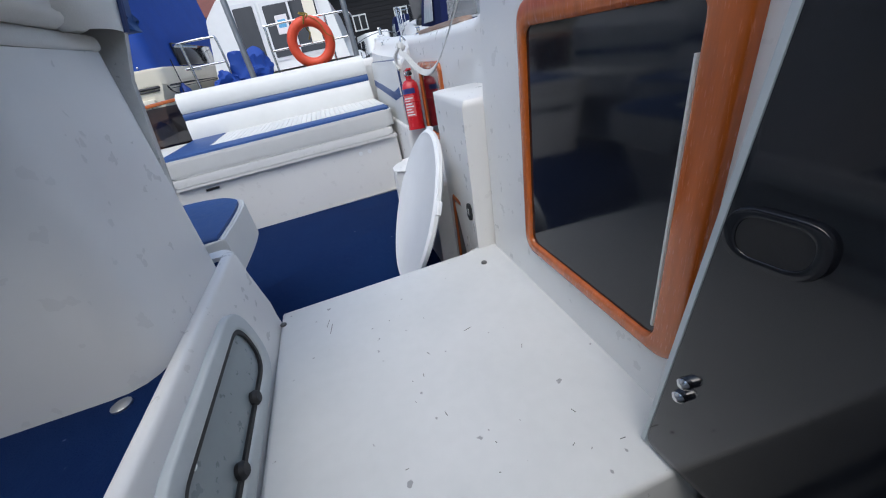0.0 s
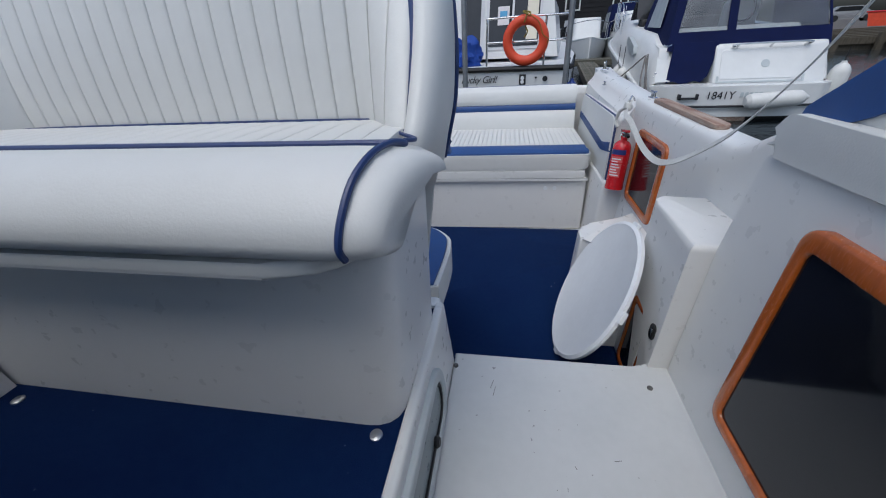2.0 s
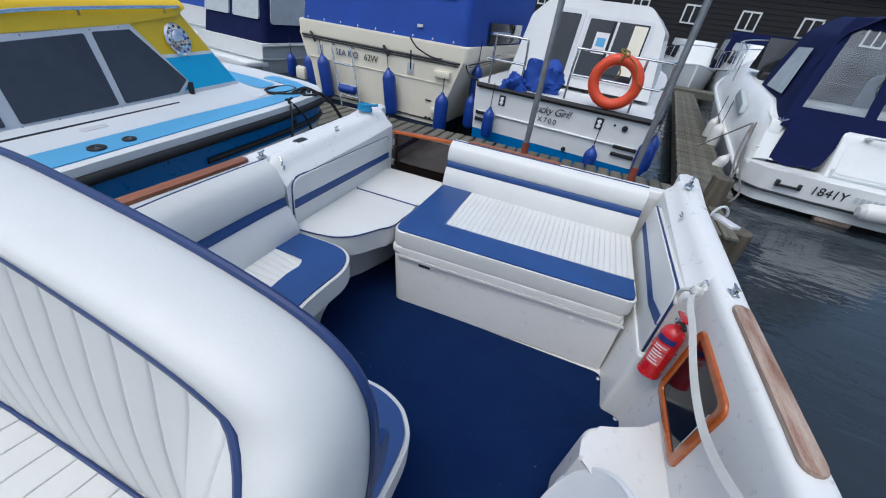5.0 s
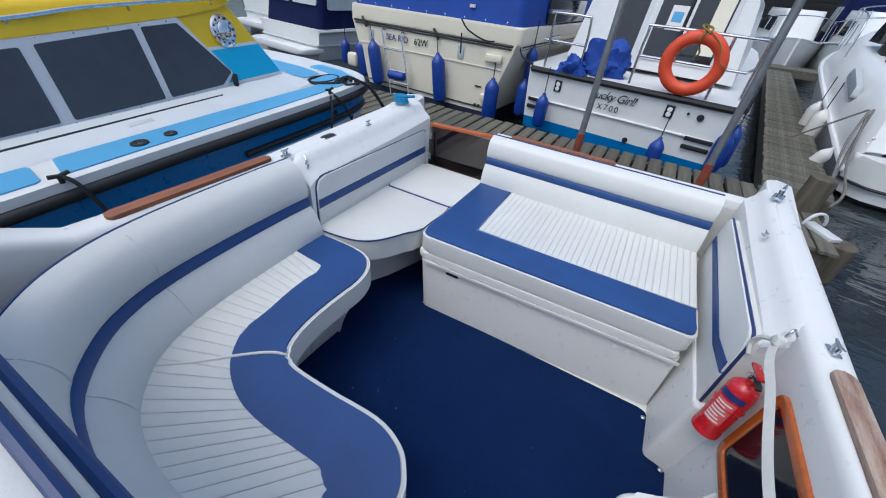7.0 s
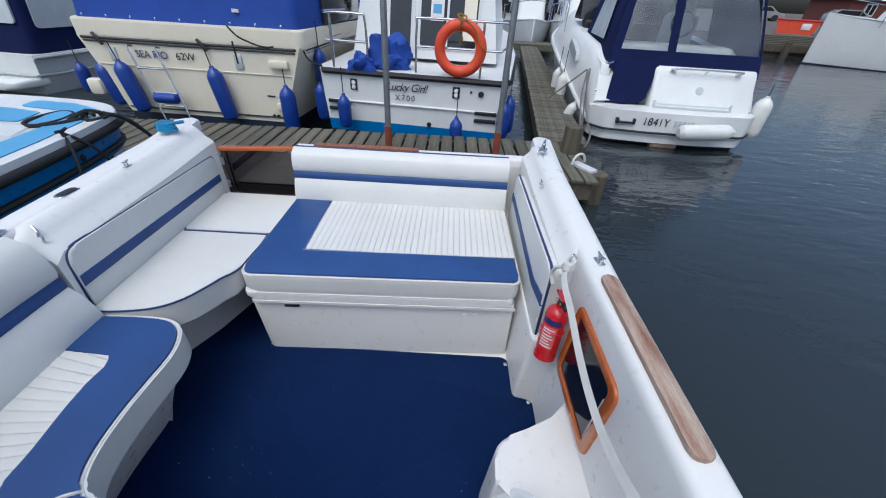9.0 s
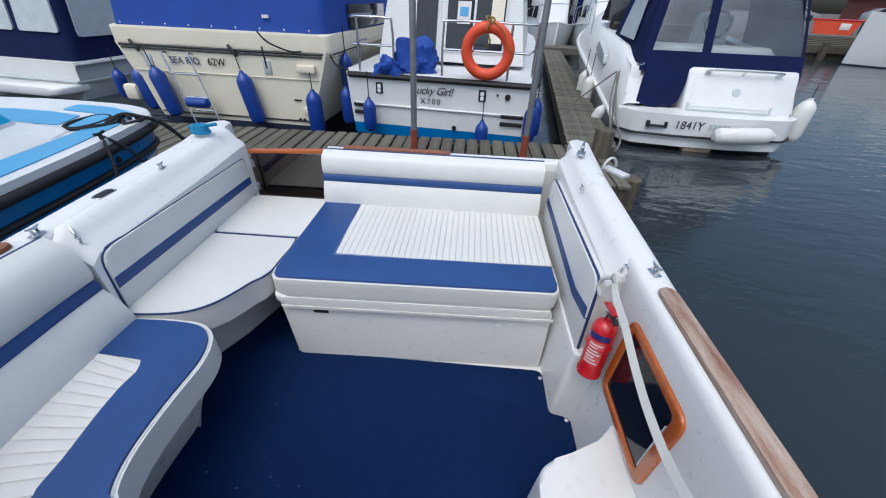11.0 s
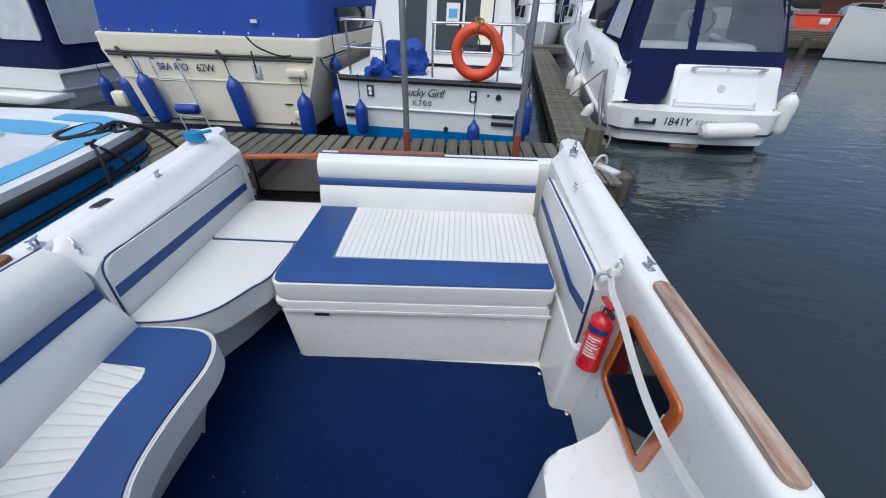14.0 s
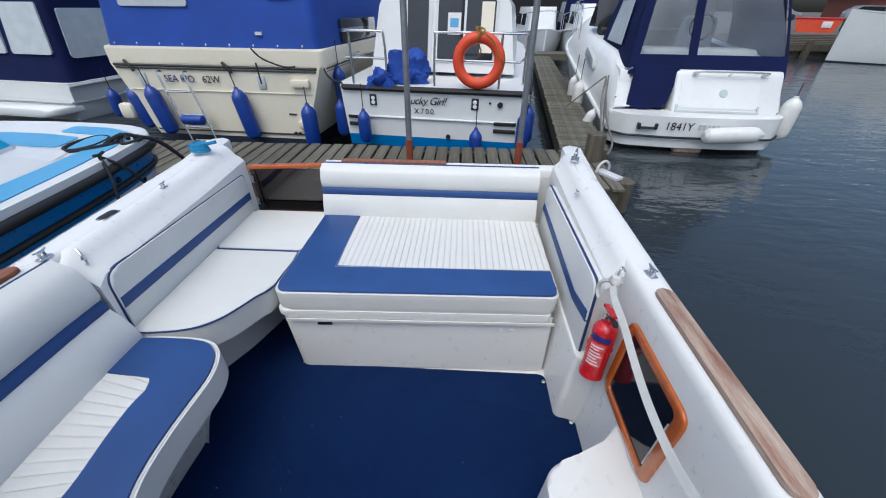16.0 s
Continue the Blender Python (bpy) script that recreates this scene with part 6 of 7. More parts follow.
    rl = [(-2.085, -2.5, 1.12), (-2.085, -1.4, 1.17), (-2.08, -0.60, 1.203), (-2.08, -0.24, 1.235), (-2.08, 0.30, 1.252), (-2.09, 0.62, 1.256), (-2.15, 0.68, 1.256)]
    put("roof_rail", tube([tuple(q) for q in curve2(rl, 4)], 0.010, 8), STEEL, "polished handrail")
    for y, z in ((-1.8, 1.152), (-1.2, 1.178), (-0.58, 1.205), (-0.02, 1.243), (0.52, 1.255)):
        put("rail_foot", tube([(-2.082, y, z), (-2.085, y + 0.005, z - 0.03), (-2.11, y + 0.005, z - 0.035)], 0.008, 6), STEEL)
    put("hatch", box((-2.75, -1.9, 1.27), (-2.35, -1.1, 1.36), 0.03), RED, "red roof hatch")
    # perforated chrome disc on the nose
    dm_ = facing(wall_x(1.063) - 0.006, 0.545, 1.063, 0.95, 0.08, 0.30)
    put("lamp_rim", lathe([(0.048, 0.006), (0.098, 0.006), (0.104, 0.016), (0.09, 0.026), (0.056, 0.018)], 30, dm_), CHROME, "perforated chrome disc")
    put("lamp_dome", lathe([(0.062, 0.016), (0.058, 0.036), (0.04, 0.050), (0, 0.056)], 30, dm_), CHROME)
    for k in range(12):
        a = 2 * math.pi * k / 12
        put("hole", lathe([(0.008, 0), (0.0, 0.002)], 8, dm_ @ Matrix.Translation((0.080 * math.cos(a), 0.080 * math.sin(a), 0.026))), INK_BLACK)
    put("black_fitting", turned(box((-0.016, -0.045, 0), (0.016, 0.045, 0.03), 0.008), facing(wall_x(0.76), 0.478, 0.76, 1, 0.1, 0.3, -18)), BLACK)
    for y, r in ((-0.43, 0.045), (-0.257, 0.036)):
        put("filler_cap", lathe([(r, 0), (r, 0.008), (r * 0.75, 0.012), (r * 0.6, 0.008), (0, 0.010)], 20, Matrix.Translation((-1.612, y, 0.666))), BLACK)
        put("cap_badge", lathe([(r * 0.3, 0), (r * 0.28, 0.002), (0, 0.003)], 12, Matrix.Translation((-1.605, y, 0.675))), STEEL)
    put("maker_plate", turned(box((-0.07, -0.016, 0), (0.07, 0.016, 0.004), 0.001), facing(-1.827, -0.296, 0.694, 0.3, 0, 1, 0)), ALU)
    for x, y in ((-1.475, -0.84), (-1.47, 0.98), (-1.56, 1.30)):
        put("cleat", tube([(x, y - 0.04, 0.695), (x, y, 0.688), (x, y + 0.04, 0.695)], 0.010, 8), BLACK)
        put("cleat_foot", tube([(x, y, 0.655), (x, y, 0.692)], 0.012, 8), BLACK)
    put("bow_eye", lathe([(0.022, 0), (0.018, 0.012), (0, 0.012)], 12, facing(-1.465, 1.02, 0.50, 1, 0.1, 0)), BLACK)
    return e


blue_boat()


def rope_thing(name, label, lines, r, material):
    e = thing(name, label, "rope")
    for ln in lines:
        part("strand", tube(curve2(ln, 6), r, 6), material, e)
    return e


rope_thing("bow_rope", "black mooring rope coiled on the blue boat's deck", [
    [(-1.86, 1.06, 0.71), (-1.80, 1.22, 0.708), (-1.84, 1.40, 0.708), (-1.96, 1.42, 0.708), (-1.98, 1.22, 0.71), (-1.88, 1.08, 0.715), (-1.74, 1.16, 0.715), (-1.66, 1.30, 0.72)],
    [(-1.72, 1.22, 0.72), (-1.66, 1.32, 0.76), (-1.58, 1.38, 0.72), (-1.62, 1.26, 0.71), (-1.70, 1.36, 0.75), (-1.60, 1.30, 0.74)],
    [(-1.62, 1.36, 0.73), (-1.54, 1.46, 0.68), (-1.44, 1.62, 0.42), (-1.38, 1.72, 0.23)],
    [(-1.62, 1.40, 0.73), (-1.52, 1.52, 0.62), (-1.46, 1.74, 0.23)]], 0.014, ROPE)
rope_thing("spring_line", "black mooring line from the blue boat", [[(-1.41, -0.84, 0.695), (-1.355, -0.80, 0.64), (-1.32, -0.74, 0.40), (-1.22, -0.62, 0.05), (-1.16, -0.56, -0.15)]], 0.010, ROPE)
rope_thing("spring_line", "black mooring lines hanging from the bow", [[(-1.55, 0.98, 0.72), (-1.47, 1.06, 0.60), (-1.44, 1.16, 0.36), (-1.42, 1.25, 0.15)], [(-1.55, 0.98, 0.72), (-1.46, 0.90, 0.60), (-1.42, 0.80, 0.30), (-1.38, 0.72, -0.1)]], 0.010, ROPE)

# ---- the white sports cruiser with the navy canopy ----
def sports():
    e = thing("sports_cruiser", "white sports cruiser with a navy canopy and clear windows", "boat", (4.12, 4.12, WATER_Z), -4.0)
    e.scale = (0.965, 1, 1)
    S = [(0.34, 1.18, 0.24, 1.02, -0.02), (0.80, 1.26, 0.36, 1.06, -0.05), (1.6, 1.32, 0.56, 1.05, -0.1), (2.8, 1.36, 0.80, 0.98, -0.1), (4.6, 1.25, 1.00, 0.80, -0.1), (6.3, 0.76, 1.14, 0.42, -0.1), (7.4, 0.05, 1.22, 0.02, -0.1)]
    hull(e, S, [(0.35, HULLW), (0.85, HULLW), (1.0, ANTI)])
    # deck moulding above the rubbing band, which sweeps down to the platform
    D = [(0.36, 1.19, 0.27, 1.16, 0.52), (0.50, 1.22, 0.30, 1.15, 0.80), (0.66, 1.24, 0.34, 1.13, 0.98), (1.25, 1.29, 0.48, 1.10, 1.18), (2.8, 1.37, 0.80, 1.12, 1.30), (4.6, 1.26, 1.00, 0.92, 1.52), (6.3, 0.77, 1.14, 0.45, 1.56), (7.4, 0.05, 1.22, 0.03, 1.36)]
    bm = bmesh.new()
    rows = []
    for y, wr, zr, wt, zt in D:
        arc = [(wr + (wt - wr) * k / 5 + 0.05 * math.sin(math.pi * k / 5), y, zr + (zt - zr) * k / 5) for k in range(6)] + [(wt - 0.06, y + 0.02, zt + 0.015), (wt - 0.30, y + 0.03, zt + 0.02)]
        rows.append(([bm.verts.new(p) for p in arc], [bm.verts.new((-p[0], p[1], p[2])) for p in arc]))
    for (ra, la), (rb, lb) in zip(rows, rows[1:]):
        for a, c in ((ra, rb), (la, lb)):
            for j in range(len(a) - 1):
                bm.faces.new((a[j], a[j + 1], c[j + 1], c[j]))
    part("deck_moulding", bm, HULLW, e, "white moulded topsides", 50)
    for sx in (-1, 1):
        part("rubbing_band", tube(curve2([(sx * (wr + 0.012), y, zr) for y, wr, zr, _, _ in D], 4), 0.035, 8), HULLW, e)
        part("band_insert", tube(curve2([(sx * (wr + 0.040), y, zr) for y, wr, zr, _, _ in D], 4), 0.010, 6), GREYPL, e, "grey insert in the rubbing band")
    # bathing platform with its bumper
    pf = rounded([(-1.17, 0.60), (-1.24, 0.30), (-1.02, 0.06), (-0.4, -0.01), (0.4, -0.01), (1.02, 0.06), (1.24, 0.30), (1.17, 0.60)], [0, 0.12, 0.2, 0.2, 0.2, 0.2, 0.12, 0], 5)
    part("platform", prism(pf, 0.19, 0.50, 0.05, 4), HULLW, e)
    part("platform_skirt", prism([(x * 0.985, 0.03 + y * 0.96) for x, y in pf], 0.07, 0.20, 0.03, 3), HULLW, e)
    part("bumper", tube([(x * 1.006, y - 0.006, 0.222) for x, y in pf], 0.016, 8), INK_BLACK, e, "dark bumper strip")
    # Underside coloured black for the shadow between platform and water.
    part("platform_under_shade", prism([(-1.05, 0.22), (1.05, 0.22), (1.10, 0.6), (-1.10, 0.6)], -0.2, 0.08), BLACK, e)
    # transom block with the hatch
    tb = turned(prism([(0.30, 0.48), (0.52, 0.98), (0.56, 1.02), (1.6, 1.05), (1.6, 0.3), (0.34, 0.3)], -0.34, 1.13), YZ)
    bevel(tb, 0.03, 3)
    part("transom", tb, HULLW, e)
    part("quarter", turned(prism(rounded([(0.42, 0.48), (0.60, 1.0), (1.2, 1.10), (1.2, 0.4)], 0.03, 3), -1.13, -0.98, 0.02, 3), YZ), HULLW, e)
    part("walkway_sole", box((-0.98, 0.45, 0.44), (-0.34, 1.6, 0.50), 0.01), HULLW, e)
    sl = lambda z: 0.30 + 0.44 * (z - 0.48)

    def on(name, x0, x1, z0, z1, d, material, r=0.01, lab=""):
        bm = turned(prism(rounded([(x0, z0), (x1, z0), (x1, z1), (x0, z1)], r, 3), -d, 0.004), XZ)
        for v in bm.verts:
            v.co.y += sl(v.co.z)
        return part(name, bm, material, e, lab)
    on("hatch_panel", -0.26, 0.84, 0.56, 0.93, 0.010, HULLW, 0.04)
    on("hatch_trim", -0.30, 0.86, 0.505, 0.530, 0.016, GREYPL)
    for x in (-0.30, 0.83):
        on("trim_end", x, x + 0.03, 0.505, 0.60, 0.018, GREYPL)
    part("badge", lathe([(0.058, 0), (0.052, 0.006), (0, 0.006)], 24, pose(0.34, sl(0.75) - 0.012, 0.75, 66)), GREYPL, e)
    part("grab_rail", tube(curve2([(-0.08, sl(0.97), 0.97), (-0.07, sl(0.97) - 0.06, 1.01), (0.82, sl(0.97) - 0.06, 1.01), (0.84, sl(0.97), 0.97)], 4), 0.014, 8), STEEL, e)
    for x in (-0.07, 0.38, 0.82):
        part("rail_foot", tube([(x, sl(0.95) - 0.055, 1.01), (x, sl(0.95) + 0.02, 0.95)], 0.016, 8), STEEL, e)
    # walkway opening, closed by hanging navy canvas with an uneven hem
    hem = [(-0.99 + 0.10 * k, 0.520 + 0.02 * math.sin(1.9 * k)) for k in range(6)] + [(-0.40, 0.60)]
    bm = turned(prism(hem + [(-0.30, 0.98), (-0.30, 1.06), (-0.93, 1.06)], -0.03, -0.018), XZ)
    for v in bm.verts:
        v.co.y += 0.40 + 0.35 * (v.co.z - 0.48) + 0.012 * noise.noise(v.co * 4)
    part("door_canvas", bm, NAVYC, e, "navy canvas closing the walkway")
    part("stern_cleat", tube([(-1.12, 0.42, 1.04), (-1.06, 0.46, 1.02), (-1.0, 0.50, 1.04)], 0.018, 8), STEEL, e)
    for x, z in ((-1.16, 0.66), (-1.17, 0.60)):
        part("fitting", lathe([(0.016, 0), (0, 0.01)], 10, pose(x, 0.42, z, 80)), STEEL, e)
    # canopy: navy canvas with clear panes
    prof = [(-1.24, 0.0), (-1.12, 0.55), (-0.95, 1.0), (-0.6, 1.22), (0.6, 1.22), (0.95, 1.0), (1.12, 0.55), (1.24, 0.0)]
    rnd = rounded(prof, [0, 0.2, 0.2, 0.25, 0.25, 0.2, 0.2, 0], 4)

    def sec(y, k, zb):
        return [(x * k * (0.86 if x < 0 else 0.97), y, zb + z) for x, z in rnd]
    secs = [[(x, 0.60 + 0.40 * (z - 1.0), z) for x, _, z in sec(0, 0.96, 1.0)], sec(0.95, 0.99, 1.03), sec(2.0, 1.0, 1.06), sec(2.35, 1.0, 1.08), sec(3.4, 0.85, 1.05)]
    bm = bmesh.new()
    R = [[bm.verts.new(p) for p in s_] for s_ in secs]
    for a, c in zip(R[0:3], R[1:4]):
        for j in range(len(a) - 1):
            bm.faces.new((a[j], a[j + 1], c[j + 1], c[j]))
    fw = bmesh.new()
    F = [[fw.verts.new(p) for p in s_] for s_ in secs[3:]]
    for j in range(len(F[0]) - 1):
        fw.faces.new((F[0][j], F[0][j + 1], F[1][j + 1], F[1][j]))
    part("front_window", fw, clear, e, "clear vinyl windows ahead of the canopy")
    part("canopy", bm, NAVYC, e, "navy canvas roof and sides", 40)
    aft_y = lambda z: 0.60 + 0.40 * (z - 1.0)

    def pane(name, pts, material, d, lab=""):
        bm = turned(prism(rounded(pts, 0.05, 4), -d, -d + 0.006), XZ)
        for v in bm.verts:
            v.co.y += aft_y(v.co.z)
        return part(name, bm, material, e, lab)
    # aft curtain: canvas bars round two large panes
    for pts in ([(-1.02, 0.95), (1.18, 0.93), (1.16, 1.20), (-1.00, 1.20)], [(-0.20, 1.2), (-0.08, 1.2), (-0.08, 2.2), (-0.20, 2.2)], [(-1.00, 1.2), (-0.88, 1.2), (-0.72, 2.1), (-0.84, 2.1)],
                [(1.13, 1.2), (1.16, 1.2), (1.00, 2.1), (0.97, 2.1)], [(-0.84, 2.10), (0.98, 2.10), (0.88, 2.22), (-0.76, 2.22)]):
        bm = turned(prism(pts, -0.008, 0.004), XZ)
        for v in bm.verts:
            v.co.y += aft_y(v.co.z)
        part("curtain_bar", bm, NAVYC, e)
    pane("clear_pane", [(-0.88, 1.2), (-0.20, 1.2), (-0.20, 2.1), (-0.74, 2.1)], clear, -0.002, "clear vinyl window")
    pane("clear_pane", [(-0.08, 1.2), (1.13, 1.2), (0.97, 2.1), (-0.08, 2.1)], clear, -0.002, "clear vinyl window")
    bm = prism([(1.10, 1.28), (1.95, 1.30), (1.90, 1.85), (1.30, 1.85)], 0, 0.006)
    for v in bm.verts:
        y, z, d = v.co.x, v.co.y, v.co.z
        v.co = Vector((-1.085 + 0.20 * (z - 1.1) - d - 0.006, y, z))
    # The sky's reflection is put into this pane's pale opaque colour.
    part("side_window", bm, mat("sky_reflection_vinyl", (0.50, 0.56, 0.60), 0.12), e, "side window, opaque pale for the sky reflected in it")
    for sx in (-1, 1):
        part("canopy_edge", tube([(sx * 1.20 if sx > 0 else -1.04, 0.66, 0.98), (sx * 1.22 if sx > 0 else -1.07, 2.0, 1.08)], 0.02, 6), NAVYC, e)
    # inside: seats, wheel, screen
    part("cockpit_seat", box((-1.0, 1.05, 0.9), (1.0, 1.5, 1.25), 0.08, 4), VINYL, e)
    part("helm_chair", box((0.3, 2.2, 0.9), (0.85, 2.5, 1.65), 0.1, 4), VINYL, e)
    part("dash", box((-1.0, 2.8, 0.9), (1.0, 3.1, 1.45), 0.05, 3), BLACK, e)
    for x in (-0.55, 0.5):
        part("wheel", tube([(x + 0.19 * math.cos(a), 2.05 + 0.05 * math.sin(a), 1.50 + 0.19 * math.sin(a)) for a in [2 * math.pi * k / 20 for k in range(20)]], 0.018, 8, True), BLACK, e)
    part("foredeck", prism([(-0.95, 3.2), (0.95, 3.2), (0.40, 6.6), (-0.40, 6.6)], 1.1, 1.62, 0.12, 4, True), HULLW, e)
    part("windscreen", turned(prism([(2.9, 1.45), (3.5, 1.45), (3.1, 1.95)], -1.08, 1.08), YZ), GLASS, e)
    # gunwale moulding, hull window and lettering bars, rails
    part("side_vent", turned(prism(rounded([(1.55, 0.86), (2.35, 1.04), (2.20, 1.18), (1.60, 1.02)], 0.05), -1.315, -1.24, 0.01), YZ), GREYPL, e, "grey grille in the topsides")
    part("bow_rail", tube(curve2([(-1.25, 3.4, 1.2), (-1.25, 3.6, 1.75), (-1.15, 5.0, 1.85), (-0.6, 6.6, 1.95), (0.0, 7.4, 2.0)], 5), 0.013, 8), STEEL, e)
    for y, x in ((4.2, -1.22), (5.0, -1.12), (5.8, -0.92), (6.5, -0.65)):
        part("stanchion", tube([(x, y, 1.25), (x, y + 0.1, 1.87)], 0.011, 8), STEEL, e)
    for x in (-0.66, -0.42):
        part("dark_step", box((x - 0.22, -0.020, 0.32), (x - 0.18, 0.06, 0.40), 0.01), INK_BLACK, e)
    part("recess", box((-0.86, -0.018, 0.330), (-0.62, 0.05, 0.352), 0.005), INK_BLACK, e)
    writing("1841Y", 0.150, INK_BLACK, e, pose(-0.31, -0.018, 0.325, 90), "black registration number")
    for k in range(5):
        part("print_bar", box((-0.05 + 0.06 * k, -0.018, 0.345), (-0.01 + 0.06 * k, 0.0, 0.41)), GREYPL, e)
    part("exhaust", box((-0.25, 0.04, -0.01), (0.15, 0.16, 0.07), 0.03, 3), TEAK_GREY, e)
    return e


sports()
fender(4.76, 3.90, 0.16, 0.72, 0.105, None, WHITEF, (0, 87), "white vinyl fender lying against the platform")
fender(5.44, 4.44, 0.50, 0.55, 0.115, 0.18, WHITEF, (0, 0), "white vinyl fender hanging at the quarter")
fender(2.86, 5.9, 0.45, 0.42, 0.095, 0.35, WHITEF, (0, 0), "white vinyl fender between boat and finger")
fender(2.92, 6.5, 0.45, 0.42, 0.095, 0.35, WHITEF, (0, 0), "white vinyl fender between boat and finger")
fender(2.72, 4.5, 0.28, 0.50, 0.07, None, WHITEF, (10, 18), "slim white fender beside the sports cruiser")
rope_thing("stern_lines", "grey mooring lines from the sports cruiser to the finger", [
    [(2.88, 4.75, 0.72), (2.70, 4.2, 0.45), (2.50, 3.4, 0.30), (2.35, 2.9, 0.22)], [(2.88, 4.75, 0.72), (2.78, 4.1, 0.30), (2.62, 3.3, 0.20), (2.40, 2.8, 0.21)],
    [(2.88, 4.78, 0.72), (2.60, 4.9, 0.42), (2.45, 5.0, 0.24)], [(2.90, 4.72, 0.74), (2.86, 4.5, 0.4), (2.80, 4.2, 0.15), (2.70, 3.9, 0.0)]], 0.012, ROPE_G)
rope_thing("lines", "dark ropes between the cream cruiser and the white cruiser", [
    [(-1.0, 3.75, 1.10), (-0.92, 3.7, 0.85), (-0.8, 3.62, 0.78), (-0.7, 3.6, 0.76)], [(-1.05, 3.85, 1.12), (-1.3, 3.66, 0.92), (-1.6, 3.58, 1.0), (-1.75, 3.6, 1.12)], [(-1.68, 3.50, 0.98), (-1.66, 3.48, 0.75)]], 0.010, ROPE)


# ---- boats and shore further off ----
DULLV = mat("dull_vinyl_window", (0.48, 0.52, 0.54), 0.2)


def far_boat(x, y, turn, length, beam, free, label, canopy=None, cabin=True, mat_h=None, ch=1.0):
    e = thing("moored_boat", label, "boat", (x, y, WATER_Z), turn, "moored boats")
    h = beam / 2
    S = [(0, h * 0.92, free, h * 0.8, -0.1), (length * 0.4, h, free * 1.06, h * 0.8, -0.1), (length * 0.75, h * 0.7, free * 1.25, h * 0.35, -0.1), (length, 0.03, free * 1.4, 0.01, -0.1)]
    hull(e, S, [(0.5, mat_h or HULLW), (0.92, mat_h or HULLW), (1.0, ANTI)])
    rub(e, [(-h * 0.93, 0, free - 0.04), (-h * 1.01, length * 0.4, free * 1.06 - 0.04), (-h * 0.71, length * 0.75, free * 1.25 - 0.04), (0, length, free * 1.4 - 0.04)], 0.025, GREYPL)
    rub(e, [(h * 0.93, 0, free - 0.04), (h * 1.01, length * 0.4, free * 1.06 - 0.04), (h * 0.71, length * 0.75, free * 1.25 - 0.04), (0, length, free * 1.4 - 0.04)], 0.025, GREYPL)
    if cabin:
        c = prism(rounded([(-h * 0.78, length * 0.30), (h * 0.78, length * 0.30), (h * 0.45, length * 0.78), (-h * 0.45, length * 0.78)], 0.2, 4), free, free + ch, 0.12, 3, True)
        for v in c.verts:
            f_ = max(0, v.co.z - free)
            v.co.x *= 1 - 0.12 * f_
            v.co.y -= 0.35 * f_ * (v.co.y > length * 0.5)
        part("cabin", c, HULLW, e)
        for sx in (-1, 1):
            for k in range(2):
                yy = length * (0.34 + 0.16 * k)
                bm = turned(prism(rounded([(yy, free + ch * 0.35), (yy + length * 0.12, free + ch * 0.35), (yy + length * 0.11, free + ch * 0.75), (yy + 0.1, free + ch * 0.75)], 0.04, 3), -0.02, 0.02), YZ)
                for v in bm.verts:
                    v.co.x += sx * (h * 0.78 - 0.33 * h * max(0, (v.co.y / length - 0.30) / 0.48) - 0.10 * (v.co.z - free) + 0.01)
                part("window", bm, GLASS, e)
        for k in (-1, 1):
            bm = box((k * h * 0.36 - h * 0.28, length * 0.30 - 0.02, free + ch * 0.3), (k * h * 0.36 + h * 0.28, length * 0.30 + 0.01, free + ch * 0.8), 0.03)
            part("window", bm, GLASS, e)
    if canopy:
        c = prism(rounded([(-h * 0.86, 0.1), (h * 0.86, 0.1), (h * 0.86, length * 0.42), (-h * 0.86, length * 0.42)], 0.15, 4), free, free + 1.35, 0.2, 4, True)
        for v in c.verts:
            v.co.x *= 1 - 0.10 * (v.co.z - free)
            v.co.y += 0.2 * (v.co.z - free) * (v.co.y < 1)
        part("canopy", c, canopy, e)
        for k in (-1, 1):
            bm = turned(prism(rounded([(k * h * 0.40 - h * 0.35, free + 0.42), (k * h * 0.40 + h * 0.35, free + 0.42), (k * h * 0.38 + h * 0.31, free + 1.16), (k * h * 0.38 - h * 0.31, free + 1.16)], 0.05, 3), 0.07, 0.10), XZ)
            for v in bm.verts:
                v.co.y += 0.2 * (v.co.z - free)
            part("canopy_window", bm, DULLV, e)
            for j in range(2):
                y0_ = 0.45 + j * length * 0.17
                y1_ = y0_ + length * 0.145
                bm = turned(prism(rounded([(y0_ - 0.1, free + 0.35), (y1_, free + 0.35), (y1_ - 0.03, free + 1.08), (y0_ + 0.06, free + 1.08)], 0.06, 3), -0.012, 0.012), YZ)
                for v in bm.verts:
                    v.co.x += k * (h * 0.86 * (1 - 0.10 * (v.co.z - free)) + 0.008)
                part("canopy_window", bm, DULLV, e)
        rub(e, [(-h * 0.90, 0.02, free * 0.5), (-h * 0.88, -0.03, free * 0.5), (h * 0.88, -0.03, free * 0.5), (h * 0.93, 0.3, free * 0.5), (h * 0.97, length * 0.4, free * 0.55)], 0.02, GREYPL)
        part("platform", prism(rounded([(-h * 0.85, -0.42), (h * 0.85, -0.42), (h * 0.9, 0.1), (-h * 0.9, 0.1)], [0.2, 0.2, 0, 0], 5), 0.14, 0.26, 0.04, 3), HULLW, e)
    part("rail", tube(curve2([(-h * 0.9, length * 0.55, free * 1.15 + 0.5), (-h * 0.55, length * 0.82, free * 1.3 + 0.55), (0, length * 1.0, free * 1.4 + 0.55), (h * 0.55, length * 0.82, free * 1.3 + 0.55), (h * 0.9, length * 0.55, free * 1.15 + 0.5)], 4), 0.014, 6), STEEL, e)
